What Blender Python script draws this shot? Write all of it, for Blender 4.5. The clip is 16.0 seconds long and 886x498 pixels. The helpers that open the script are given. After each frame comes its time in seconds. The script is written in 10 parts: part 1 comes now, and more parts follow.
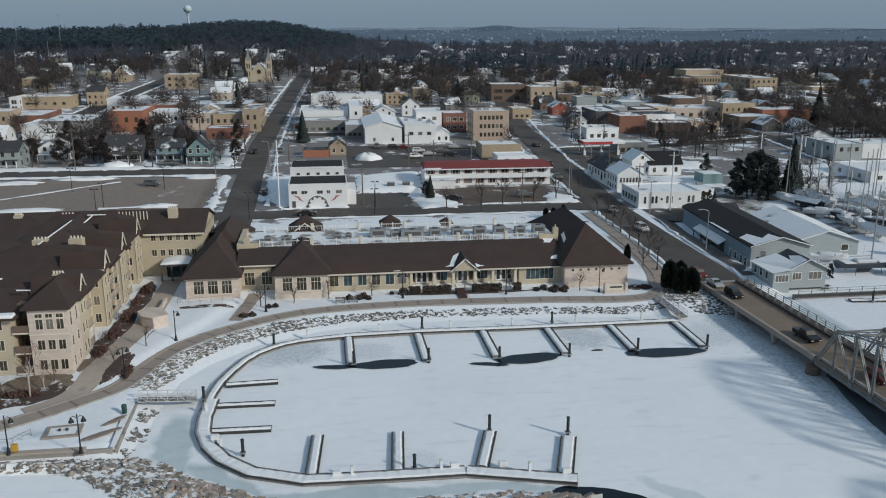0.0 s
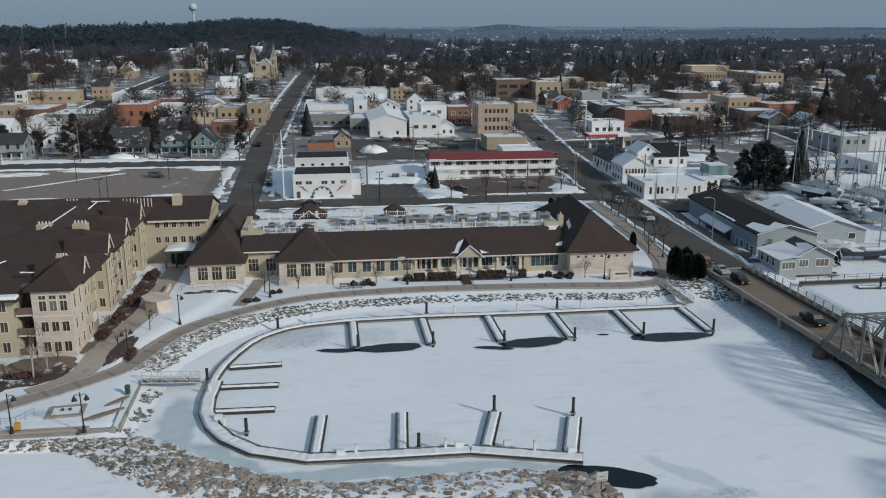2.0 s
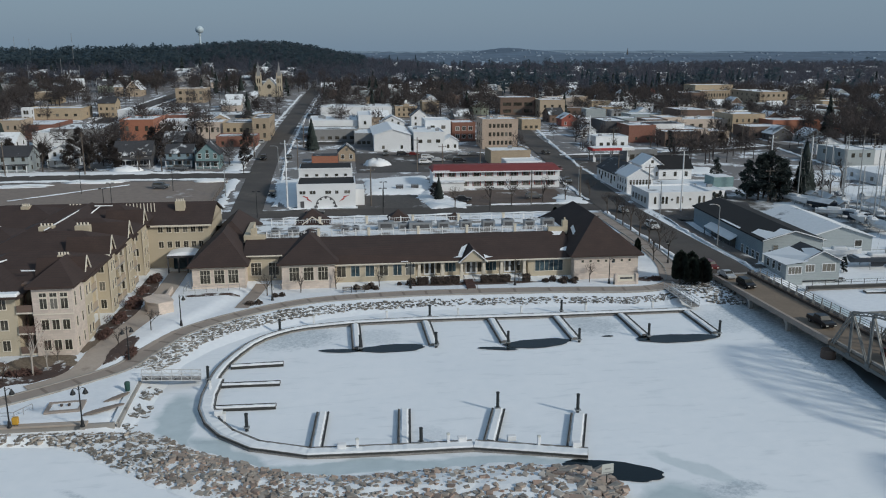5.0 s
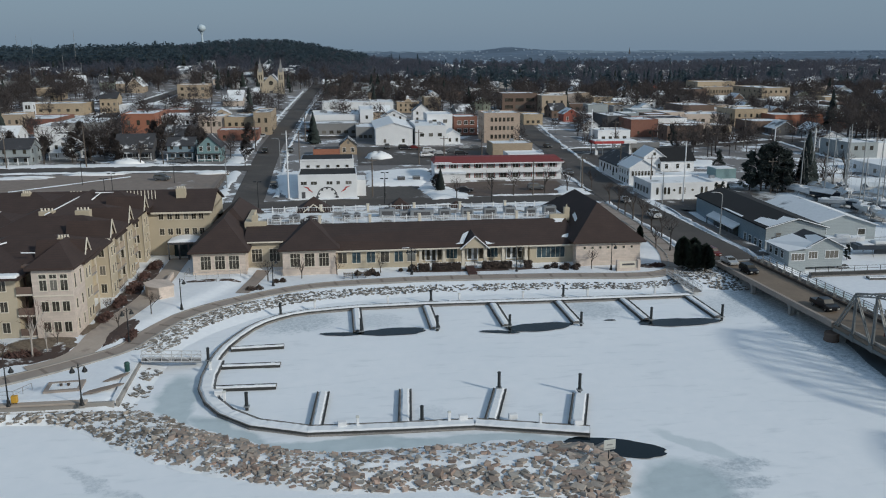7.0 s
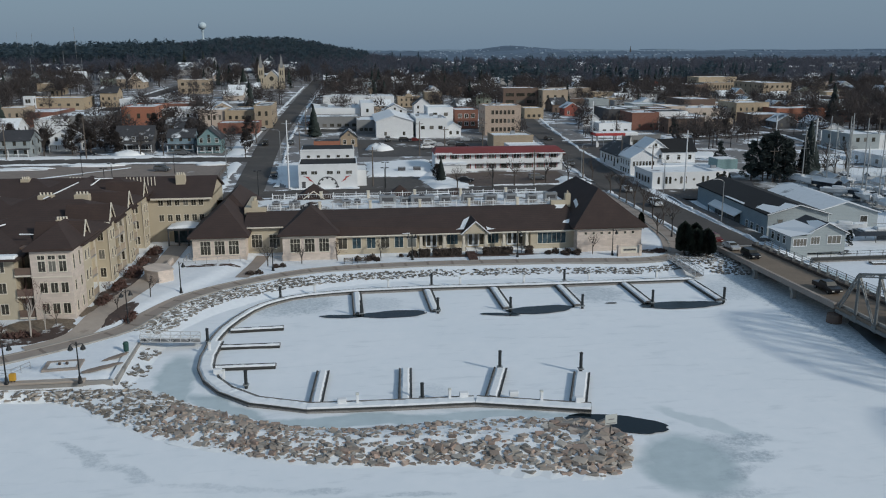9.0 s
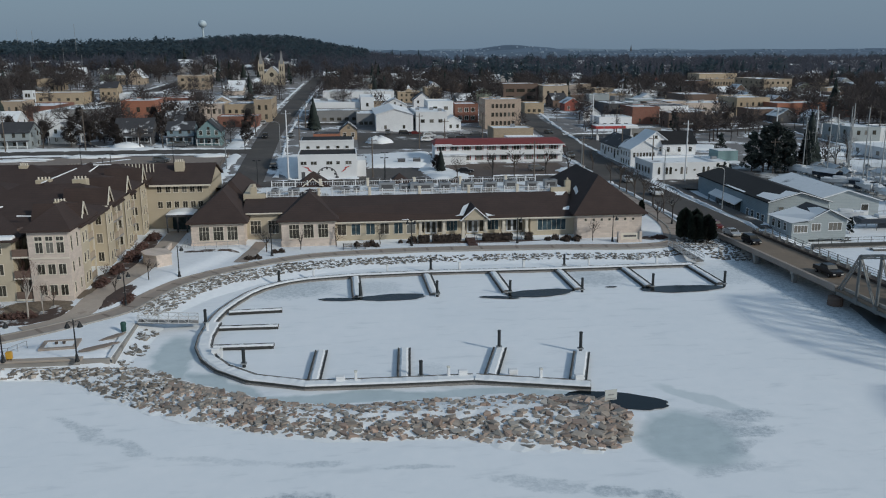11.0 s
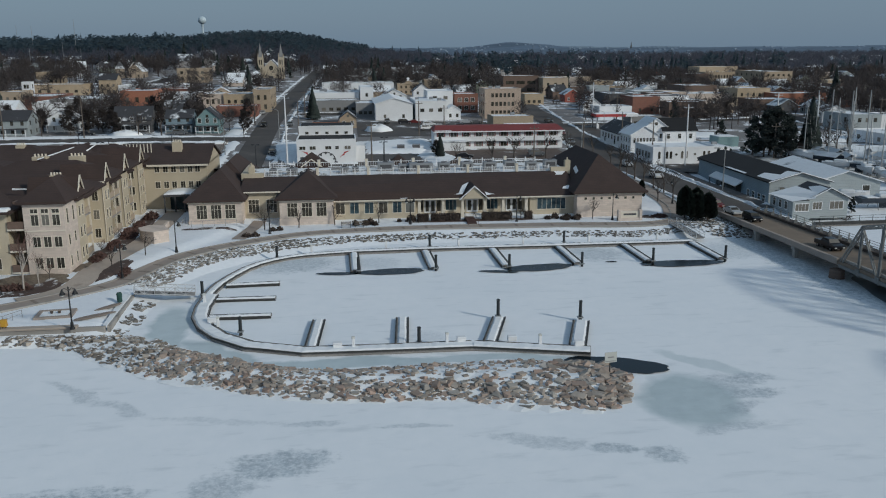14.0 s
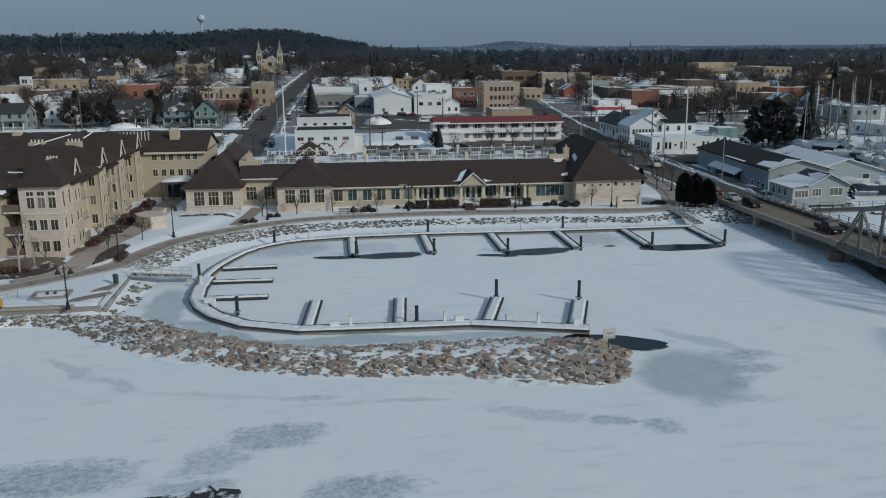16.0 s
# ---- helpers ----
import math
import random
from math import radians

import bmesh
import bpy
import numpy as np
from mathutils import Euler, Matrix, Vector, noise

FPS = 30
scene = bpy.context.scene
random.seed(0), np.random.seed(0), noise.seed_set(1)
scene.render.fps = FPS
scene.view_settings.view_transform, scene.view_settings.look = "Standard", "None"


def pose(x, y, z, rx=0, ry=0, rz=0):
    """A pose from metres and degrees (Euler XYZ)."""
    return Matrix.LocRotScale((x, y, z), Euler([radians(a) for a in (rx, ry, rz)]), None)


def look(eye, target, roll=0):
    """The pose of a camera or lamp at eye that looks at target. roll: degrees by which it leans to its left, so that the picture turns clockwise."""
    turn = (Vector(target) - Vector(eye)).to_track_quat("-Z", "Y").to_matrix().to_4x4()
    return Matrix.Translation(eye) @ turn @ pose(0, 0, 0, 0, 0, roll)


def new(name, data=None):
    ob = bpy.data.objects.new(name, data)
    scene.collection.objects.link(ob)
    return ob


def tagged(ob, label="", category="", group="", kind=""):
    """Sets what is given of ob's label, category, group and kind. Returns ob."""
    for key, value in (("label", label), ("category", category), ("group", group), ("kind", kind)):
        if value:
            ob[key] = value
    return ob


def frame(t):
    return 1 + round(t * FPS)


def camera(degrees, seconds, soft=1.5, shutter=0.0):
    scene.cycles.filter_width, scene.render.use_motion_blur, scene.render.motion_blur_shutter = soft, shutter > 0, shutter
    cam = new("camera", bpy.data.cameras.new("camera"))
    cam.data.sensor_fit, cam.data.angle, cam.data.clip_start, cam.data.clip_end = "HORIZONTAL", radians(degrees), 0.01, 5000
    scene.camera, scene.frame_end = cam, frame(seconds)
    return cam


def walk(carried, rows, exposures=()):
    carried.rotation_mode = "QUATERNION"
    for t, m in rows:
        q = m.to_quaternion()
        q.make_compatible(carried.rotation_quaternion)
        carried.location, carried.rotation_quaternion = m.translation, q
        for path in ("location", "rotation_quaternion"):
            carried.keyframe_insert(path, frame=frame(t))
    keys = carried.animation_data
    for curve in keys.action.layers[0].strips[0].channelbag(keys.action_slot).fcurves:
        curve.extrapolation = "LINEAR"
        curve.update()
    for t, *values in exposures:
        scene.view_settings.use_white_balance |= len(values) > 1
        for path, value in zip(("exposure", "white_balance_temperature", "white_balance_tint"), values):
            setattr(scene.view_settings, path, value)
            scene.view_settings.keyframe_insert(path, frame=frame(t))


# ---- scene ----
cam = camera(55.7, 16.0, soft=1.1)
METRES, EYE, TILT, LEAN, TURN = 19.0, 46.2, -14.8, 0.0, -7.6
ROWS = [
    (0.0, 0.0, 0.0, 0.0, 0.0, 0.0, -0.0),
    (0.5, -0.001, 0.0062, -0.0316, 0.06, -0.01, 0.0),
    (1.0, 0.0006, 0.0141, -0.0621, 0.11, 0.02, -0.01),
    (1.5, 0.0023, 0.0218, -0.0928, 0.29, 0.02, -0.05),
    (2.0, 0.0031, 0.0293, -0.1239, 0.34, -0.01, -0.02),
    (2.5, 0.0059, 0.037, -0.1531, 0.39, 0.33, -0.03),
    (3.0, 0.0087, 0.0437, -0.1806, 0.47, 1.57, -0.04),
    (3.5, 0.0101, 0.0506, -0.2073, 0.51, 1.58, -0.05),
    (6.0, 0.0144, 0.0866, -0.3632, 0.73, 1.59, -0.06),
    (6.5, 0.0162, 0.0939, -0.3947, 0.76, 1.6, -0.05),
    (7.0, 0.0183, 0.102, -0.4257, 0.79, 1.61, -0.05),
    (7.5, 0.0212, 0.1102, -0.4569, 0.81, 1.59, -0.04),
    (8.0, 0.0228, 0.1184, -0.4881, 0.83, 1.6, -0.04),
    (8.5, 0.0222, 0.1272, -0.5199, 0.84, 1.58, -0.02),
    (9.0, 0.022, 0.1348, -0.5514, 0.86, 1.57, -0.01),
    (11.5, 0.032, 0.1721, -0.7058, 0.89, 1.58, -0.03),
    (12.0, 0.0342, 0.1797, -0.7351, 0.9, 1.57, -0.02),
    (12.5, 0.0366, 0.1881, -0.7655, 0.9, 1.55, -0.0),
    (13.0, 0.0383, 0.1967, -0.7949, 0.91, 1.54, 0.02),
    (13.5, 0.039, 0.2045, -0.8246, 0.92, 1.53, 0.06),
    (14.0, 0.0411, 0.212, -0.8547, 0.92, 1.5, 0.06),
    (14.5, 0.0441, 0.2198, -0.8852, 0.91, 1.48, 0.09),
    (15.0, 0.0476, 0.2272, -0.9137, 0.9, 1.49, 0.09),
    (15.5, 0.0497, 0.2352, -0.9427, 0.89, 1.51, 0.11),
    (16.0, 0.0503, 0.2404, -0.9685, 0.89, 1.48, 0.14),
]
walk(cam, [(t, pose(0, 0, EYE, TILT, LEAN, TURN) @ pose(METRES * x, METRES * y, METRES * z, 90 + pitch, roll, yaw)) for t, x, y, z, yaw, pitch, roll in ROWS],
     exposures=[(0.0, 0.11, 6600, 10), (2.0, 0.07, 6580, 10), (3.5, 0.05, 6500, 10), (7.0, 0.06, 6480, 10), (9.0, -0.01, 6400, 10), (12.5, -0.12, 6380, 9.5), (14.0, -0.14, 6370, 9), (16.0, -0.22, 6340, 8)])

# ---- daylight: hazy winter sun from behind the right shoulder ----
SUN_EL, SUN_AZ = 26.0, 131.0
world = bpy.data.worlds.new("winter_sky")
scene.world = world
world.use_nodes = True
wn = world.node_tree.nodes
wl = world.node_tree.links
sky = wn.new("ShaderNodeTexSky")
sky.sky_type = "NISHITA"
sky.sun_disc = False
sky.sun_elevation = radians(SUN_EL)
sky.sun_rotation = radians(SUN_AZ)
sky.altitude = 200
sky.air_density = 1.0
sky.dust_density = 2.5
sky.ozone_density = 1.5
haze = wn.new("ShaderNodeMix")
haze.data_type = "RGBA"
haze.inputs[0].default_value = 0.82
haze.inputs[7].default_value = (1.76, 2.58, 3.50, 1)
wl.new(sky.outputs[0], haze.inputs[6])
wl.new(haze.outputs[2], wn["Background"].inputs[0])
wn["Background"].inputs[1].default_value = 0.1
sun = new("sun", bpy.data.lights.new("sun", "SUN"))
sun.data.energy = 2.1
sun.data.angle = radians(5.0)
sun.data.color = (0.97, 0.945, 0.86)
az, el = radians(SUN_AZ), radians(SUN_EL)
sun.matrix_world = look((300 * math.sin(az), 300 * math.cos(az), 300 * math.tan(el)), (0, 0, 0))

# ---- materials ----
def node_mat(name):
    m = bpy.data.materials.new(name)
    m.use_nodes = True
    return m, m.node_tree.nodes, m.node_tree.links, m.node_tree.nodes["Principled BSDF"]


def noise_tex(n, l, vec, scale, detail=4.0, rough=0.6):
    t = n.new("ShaderNodeTexNoise")
    t.inputs["Scale"].default_value = scale
    t.inputs["Detail"].default_value = detail
    t.inputs["Roughness"].default_value = rough
    l.new(vec, t.inputs["Vector"])
    return t.outputs["Fac"]


def ramp(n, l, fac, lo, hi):
    r = n.new("ShaderNodeMapRange")
    r.inputs["From Min"].default_value = lo
    r.inputs["From Max"].default_value = hi
    l.new(fac, r.inputs["Value"])
    return r.outputs["Result"]


def mixc(n, l, fac, a, b):
    m = n.new("ShaderNodeMix")
    m.data_type = "RGBA"
    for sock, v in ((0, fac), (6, a), (7, b)):
        if isinstance(v, bpy.types.NodeSocket):
            l.new(v, m.inputs[sock])
        elif sock == 0:
            m.inputs[0].default_value = v
        else:
            m.inputs[sock].default_value = (*v, 1)
    return m.outputs[2]


def maths(n, l, op, a, b=0.0):
    m = n.new("ShaderNodeMath")
    m.operation = op
    m.use_clamp = op in ("ADD", "SUBTRACT")
    for i, v in enumerate((a, b)):
        if isinstance(v, bpy.types.NodeSocket):
            l.new(v, m.inputs[i])
        else:
            m.inputs[i].default_value = v
    return m.outputs[0]


def position(n):
    return n.new("ShaderNodeNewGeometry").outputs["Position"]


def bumped(n, l, bsdf, fac, strength, dist):
    b = n.new("ShaderNodeBump")
    b.inputs["Strength"].default_value = strength
    b.inputs["Distance"].default_value = dist
    l.new(fac, b.inputs["Height"])
    l.new(b.outputs[0], bsdf.inputs["Normal"])


def mat(name, col, rough=0.75, metal=0.0, vary=0.18, big=0.35, fine=6.0, bump=0.25, each=0.0, dirt=None, dirt_lo=0.62):
    """Plain surface with stains at one scale, grain at another, and a tint per object or per island."""
    m, n, l, p = node_mat(name)
    pos = position(n)
    f1 = noise_tex(n, l, pos, big, 5)
    f2 = noise_tex(n, l, pos, fine, 3)
    dark = tuple(c * (1 - vary) for c in col)
    light = tuple(min(1, c * (1 + vary)) for c in col)
    c = mixc(n, l, ramp(n, l, f1, 0.3, 0.7), dark, light)
    c = mixc(n, l, ramp(n, l, f2, 0.35, 0.75), c, tuple(x * (1 - vary * 0.6) for x in col))
    if dirt:
        c = mixc(n, l, ramp(n, l, f1, dirt_lo, dirt_lo + 0.08), c, dirt)
    if each:
        info = n.new("ShaderNodeObjectInfo")
        geo = n.new("ShaderNodeNewGeometry")
        r = maths(n, l, "ADD", maths(n, l, "MULTIPLY", info.outputs["Random"], 0.5), maths(n, l, "MULTIPLY", geo.outputs["Random Per Island"], 0.5))
        hsv = n.new("ShaderNodeHueSaturation")
        l.new(c, hsv.inputs["Color"])
        l.new(ramp_to(n, l, r, 1 - each, 1 + each), hsv.inputs["Value"])
        if each > 0.4:
            turn = maths(n, l, "FRACT", maths(n, l, "MULTIPLY", r, 13.7))
            l.new(ramp_to(n, l, turn, 0.475, 0.515), hsv.inputs["Hue"])
            l.new(ramp_to(n, l, turn, 1.35, 0.5), hsv.inputs["Saturation"])
        c = hsv.outputs[0]
    l.new(c, p.inputs["Base Color"])
    p.inputs["Roughness"].default_value = rough
    p.inputs["Metallic"].default_value = metal
    if bump:
        bumped(n, l, p, f2, bump, 0.03)
    return m


def ramp_to(n, l, fac, a, b):
    r = n.new("ShaderNodeMapRange")
    r.inputs["To Min"].default_value = a
    r.inputs["To Max"].default_value = b
    l.new(fac, r.inputs["Value"])
    return r.outputs["Result"]


def patchy(name, under, share, scale=0.25, snow=(0.84, 0.86, 0.875), rough=0.8, under2=None, soft=0.05):
    """Snow lying in patches over another surface; share is the noise level above which snow lies."""
    m, n, l, p = node_mat(name)
    pos = position(n)
    f1 = noise_tex(n, l, pos, scale, 6, 0.62)
    f2 = noise_tex(n, l, pos, scale * 9, 4)
    u = mixc(n, l, ramp(n, l, f2, 0.35, 0.7), under, under2 or tuple(x * 0.7 for x in under))
    s = mixc(n, l, ramp(n, l, f2, 0.3, 0.8), snow, tuple(x * 0.88 for x in snow))
    mask = ramp(n, l, f1, share - soft, share + soft)
    c = mixc(n, l, mask, u, s)
    l.new(c, p.inputs["Base Color"])
    p.inputs["Roughness"].default_value = rough
    bumped(n, l, p, maths(n, l, "ADD", maths(n, l, "MULTIPLY", mask, 0.6), maths(n, l, "MULTIPLY", f2, 0.4)), 0.4, 0.12)
    return m


def snow_topped(name, col, lo, hi, each=0.35):
    """Broken stone with grain and a tint per piece; snow lies on its level faces."""
    m, n, l, p = node_mat(name)
    geo = n.new("ShaderNodeNewGeometry")
    pos = geo.outputs["Position"]
    f1 = noise_tex(n, l, pos, 1.3, 5)
    f2 = noise_tex(n, l, pos, 7.0, 4)
    info = n.new("ShaderNodeObjectInfo")
    c = mixc(n, l, ramp(n, l, f2, 0.3, 0.75), col, tuple(x * 0.7 for x in col))
    hsv = n.new("ShaderNodeHueSaturation")
    l.new(c, hsv.inputs["Color"])
    r = maths(n, l, "FRACT", maths(n, l, "ADD", info.outputs["Random"], maths(n, l, "MULTIPLY", geo.outputs["Random Per Island"], 0.5)))
    l.new(ramp_to(n, l, r, 1 - each, 1 + each), hsv.inputs["Value"])
    sep = n.new("ShaderNodeSeparateXYZ")
    l.new(geo.outputs["Normal"], sep.inputs[0])
    lie = maths(n, l, "MULTIPLY", sep.outputs[2], maths(n, l, "MULTIPLY", f1, 2.0))
    c = mixc(n, l, ramp(n, l, lie, lo, hi), hsv.outputs[0], (0.84, 0.86, 0.875))
    l.new(c, p.inputs["Base Color"])
    p.inputs["Roughness"].default_value = 0.88
    bumped(n, l, p, f2, 0.4, 0.05)
    return m


def banded(name, col, joint, axis, step, width=0.08, rough=0.7, vary=0.12):
    """Siding, shingle courses or board joints: thin dark lines at an even step along one axis."""
    m, n, l, p = node_mat(name)
    pos = position(n)
    sep = n.new("ShaderNodeSeparateXYZ")
    l.new(pos, sep.inputs[0])
    fr = maths(n, l, "FRACT", maths(n, l, "DIVIDE", sep.outputs[axis], step))
    f1 = noise_tex(n, l, pos, 0.4, 5)
    f2 = noise_tex(n, l, pos, 5.0, 3)
    c = mixc(n, l, ramp(n, l, f1, 0.3, 0.7), tuple(x * (1 - vary) for x in col), tuple(min(1, x * (1 + vary)) for x in col))
    c = mixc(n, l, ramp(n, l, f2, 0.4, 0.8), c, tuple(x * (1 - vary) for x in col))
    line = maths(n, l, "LESS_THAN", fr, width)
    c = mixc(n, l, line, c, joint)
    l.new(c, p.inputs["Base Color"])
    p.inputs["Roughness"].default_value = rough
    bumped(n, l, p, fr, 0.35, 0.03)
    return m


def stone_mat(name, col, mortar, bw=0.8, bh=0.35):
    """Cut stone or brick coursing on walls that face any side."""
    m, n, l, p = node_mat(name)
    pos = position(n)
    sep = n.new("ShaderNodeSeparateXYZ")
    l.new(pos, sep.inputs[0])
    com = n.new("ShaderNodeCombineXYZ")
    a = n.new("ShaderNodeMath")
    a.operation = "ADD"
    l.new(sep.outputs[0], a.inputs[0])
    l.new(sep.outputs[1], a.inputs[1])
    l.new(a.outputs[0], com.inputs[0])
    l.new(sep.outputs[2], com.inputs[1])
    b = n.new("ShaderNodeTexBrick")
    b.inputs["Scale"].default_value = 1.0
    b.inputs["Brick Width"].default_value = bw
    b.inputs["Row Height"].default_value = bh
    b.inputs["Mortar Size"].default_value = 0.012
    b.inputs["Color1"].default_value = (*[x * 0.9 for x in col], 1)
    b.inputs["Color2"].default_value = (*[min(1, x * 1.08) for x in col], 1)
    b.inputs["Mortar"].default_value = (*mortar, 1)
    l.new(com.outputs[0], b.inputs["Vector"])
    f1 = noise_tex(n, l, pos, 0.3, 5)
    c = mixc(n, l, maths(n, l, "MULTIPLY", ramp(n, l, f1, 0.4, 0.75), 0.35), b.outputs[0], tuple(x * 0.72 for x in col))
    l.new(c, p.inputs["Base Color"])
    p.inputs["Roughness"].default_value = 0.85
    f2 = noise_tex(n, l, pos, 7.0, 3)
    bumped(n, l, p, maths(n, l, "SUBTRACT", f2, b.outputs["Fac"]), 0.3, 0.02)
    return m


def glass_mat(name, col, rough=0.06):
    """Window glass over a dark room: dark body, sharp sky reflection, blinds and rooms varying per window."""
    m, n, l, p = node_mat(name)
    pos = position(n)
    info = n.new("ShaderNodeObjectInfo")
    f = noise_tex(n, l, pos, 0.6, 2)
    c = mixc(n, l, ramp(n, l, f, 0.4, 0.7), col, tuple(x * 2.2 + 0.01 for x in col))
    c = mixc(n, l, maths(n, l, "MULTIPLY", maths(n, l, "GREATER_THAN", info.outputs["Random"], 0.8), 0.5), c, (0.28, 0.26, 0.23))
    l.new(c, p.inputs["Base Color"])
    p.inputs["Roughness"].default_value = rough
    p.inputs["IOR"].default_value = 1.4
    return m


SNOW = mat("snow", (0.86, 0.875, 0.885), 0.7, vary=0.08, big=0.15, fine=2.5, bump=0.5)
SNOW_ROOF = patchy("roof_snow", (0.16, 0.17, 0.18), 0.40, 0.16, rough=0.75)
DECK_SNOW = patchy("trodden_deck_snow", (0.27, 0.245, 0.22), 0.47, 0.3)
SNOW_THIN = patchy("thin_roof_snow", (0.09, 0.09, 0.095), 0.50, 0.13)
SNOW_FULL = patchy("deep_roof_snow", (0.3, 0.31, 0.33), 0.3, 0.12)
DARK_ROOF = patchy("dark_roof_rare_snow", (0.055, 0.055, 0.06), 0.62, 0.2)
BARN_ROOF = mat("black_metal_roof", (0.014, 0.015, 0.017), 0.95, vary=0.2, big=0.2, fine=3)
ROOF = banded("brown_shingles", (0.056, 0.0355, 0.030), (0.038, 0.026, 0.023), 2, 0.22, 0.16, 0.9, 0.2)
STONE = stone_mat("cream_stone", (0.62, 0.525, 0.455), (0.5, 0.43, 0.38))
STUCCO = mat("cream_stucco", (0.505, 0.435, 0.325), 0.9, vary=0.10, big=0.25, fine=5)
TRIM = mat("cream_trim", (0.68, 0.62, 0.52), 0.7, vary=0.06)
WHITE = mat("white_paint", (0.76, 0.77, 0.78), 0.65, vary=0.07, big=0.3, fine=4)
WHITE_SIDING = banded("white_siding", (0.78, 0.79, 0.80), (0.55, 0.56, 0.58), 2, 0.25, 0.14, 0.65, 0.05)
TAN = mat("tan_render", (0.42, 0.335, 0.25), 0.85, vary=0.10)
TAN_BRICK = stone_mat("tan_brick", (0.45, 0.35, 0.24), (0.36, 0.30, 0.22), 0.5, 0.22)
PALE = mat("pale_pink_render", (0.56, 0.47, 0.40), 0.85, vary=0.08)
CHURCH_STONE = stone_mat("church_stone", (0.47, 0.40, 0.30), (0.38, 0.33, 0.26), 0.6, 0.3)
PINK_BRICK = stone_mat("pinkish_brick", (0.47, 0.365, 0.29), (0.38, 0.31, 0.26), 0.5, 0.22)
YELLOW_BRICK = stone_mat("yellow_brick", (0.40, 0.315, 0.225), (0.34, 0.28, 0.21), 0.5, 0.22)
RED_BRICK = stone_mat("red_brick", (0.25, 0.11, 0.08), (0.25, 0.16, 0.12), 0.5, 0.22)
ORANGE_BRICK = stone_mat("orange_brick", (0.36, 0.145, 0.09), (0.34, 0.18, 0.12), 0.5, 0.22)
BROWN_BRICK = stone_mat("brown_brick", (0.17, 0.115, 0.09), (0.14, 0.11, 0.09), 0.5, 0.22)
GREY_WALL = mat("grey_render", (0.25, 0.25, 0.25), 0.85, vary=0.12)
DARK_WALL = mat("dark_wall", (0.085, 0.085, 0.09), 0.8, vary=0.2)
BLUE_SIDING = banded("slate_blue_siding", (0.22, 0.30, 0.35), (0.14, 0.19, 0.23), 2, 0.3, 0.12, 0.6, 0.07)
GREY_SIDING = banded("blue_grey_siding", (0.345, 0.385, 0.395), (0.25, 0.28, 0.295), 2, 0.3, 0.12, 0.6, 0.07)
TEAL_SIDING = banded("teal_siding", (0.19, 0.30, 0.31), (0.12, 0.2, 0.2), 2, 0.25, 0.14, 0.6, 0.07)
GREEN_SIDING = banded("sage_siding", (0.24, 0.27, 0.22), (0.16, 0.18, 0.14), 2, 0.25, 0.14, 0.6, 0.07)
RED_ROOF = mat("red_roofing", (0.22, 0.042, 0.038), 0.7, vary=0.15, big=0.3, fine=3)
RED_PAINT = mat("red_paint", (0.42, 0.05, 0.05), 0.5, vary=0.1)
RED_HOUSE = banded("red_siding", (0.32, 0.085, 0.06), (0.25, 0.06, 0.04), 2, 0.25, 0.14, 0.6, 0.07)
GLASS = glass_mat("window_glass", (0.04, 0.037, 0.03))
GLASS_BLUE = glass_mat("blue_window_glass", (0.03, 0.05, 0.06))
ASPHALT = mat("worn_asphalt", (0.082, 0.072, 0.065), 0.9, vary=0.3, big=0.12, fine=3, dirt=(0.115, 0.10, 0.088), dirt_lo=0.60)
LOT = patchy("brown_car_park", (0.265, 0.215, 0.18), 0.70, 0.085, under2=(0.21, 0.17, 0.145))
LOT_DARK = patchy("dark_car_park", (0.095, 0.083, 0.075), 0.66, 0.13, under2=(0.06, 0.054, 0.05))
YARD = patchy("trodden_yard_snow", (0.11, 0.10, 0.09), 0.50, 0.16, under2=(0.06, 0.055, 0.05), soft=0.09)
FORECOURT = patchy("brown_forecourt", (0.135, 0.098, 0.078), 0.70, 0.14, under2=(0.09, 0.066, 0.054))
DECK_WALK = mat("rusty_footway", (0.085, 0.066, 0.055), 0.9, vary=0.25, big=0.3, fine=3)
PATH_LIGHT = mat("pale_tan_path", (0.42, 0.355, 0.30), 0.9, vary=0.14, big=0.3, fine=3, dirt=(0.3, 0.25, 0.21))
DECK_ROAD = mat("bridge_roadway", (0.215, 0.165, 0.122), 0.9, vary=0.2, big=0.2, fine=2, dirt=(0.12, 0.1, 0.085))
CONCRETE = mat("concrete", (0.34, 0.32, 0.295), 0.9, vary=0.16, big=0.3, fine=4, dirt=(0.2, 0.185, 0.17), dirt_lo=0.6)
PAVING = mat("tan_paving", (0.34, 0.285, 0.245), 0.9, vary=0.14, big=0.4, fine=4)
PAVING_DARK = mat("brown_paving_band", (0.235, 0.19, 0.16), 0.9, vary=0.15)
MULCH = patchy("brown_mulch", (0.085, 0.055, 0.045), 0.62, 0.5, under2=(0.05, 0.035, 0.03))
GRASS_BED = patchy("dead_lawn", (0.22, 0.175, 0.13), 0.66, 0.4, under2=(0.10, 0.075, 0.055))
ROCK = mat("riprap_limestone", (0.35, 0.295, 0.245), 0.9, vary=0.28, big=0.5, fine=3.0, bump=0.6, each=0.42, dirt=(0.44, 0.34, 0.27), dirt_lo=0.6)
ROCK_SHORE = snow_topped("snowy_shore_stone", (0.25, 0.23, 0.205), 0.93, 1.1)
ROCK_SNOWY = snow_topped("snow_capped_limestone", (0.34, 0.295, 0.25), 0.95, 1.2)
DOCK_WOOD = banded("weathered_dock_boards", (0.27, 0.255, 0.24), (0.06, 0.055, 0.05), 2, 0.19, 0.15, 0.9, 0.2)
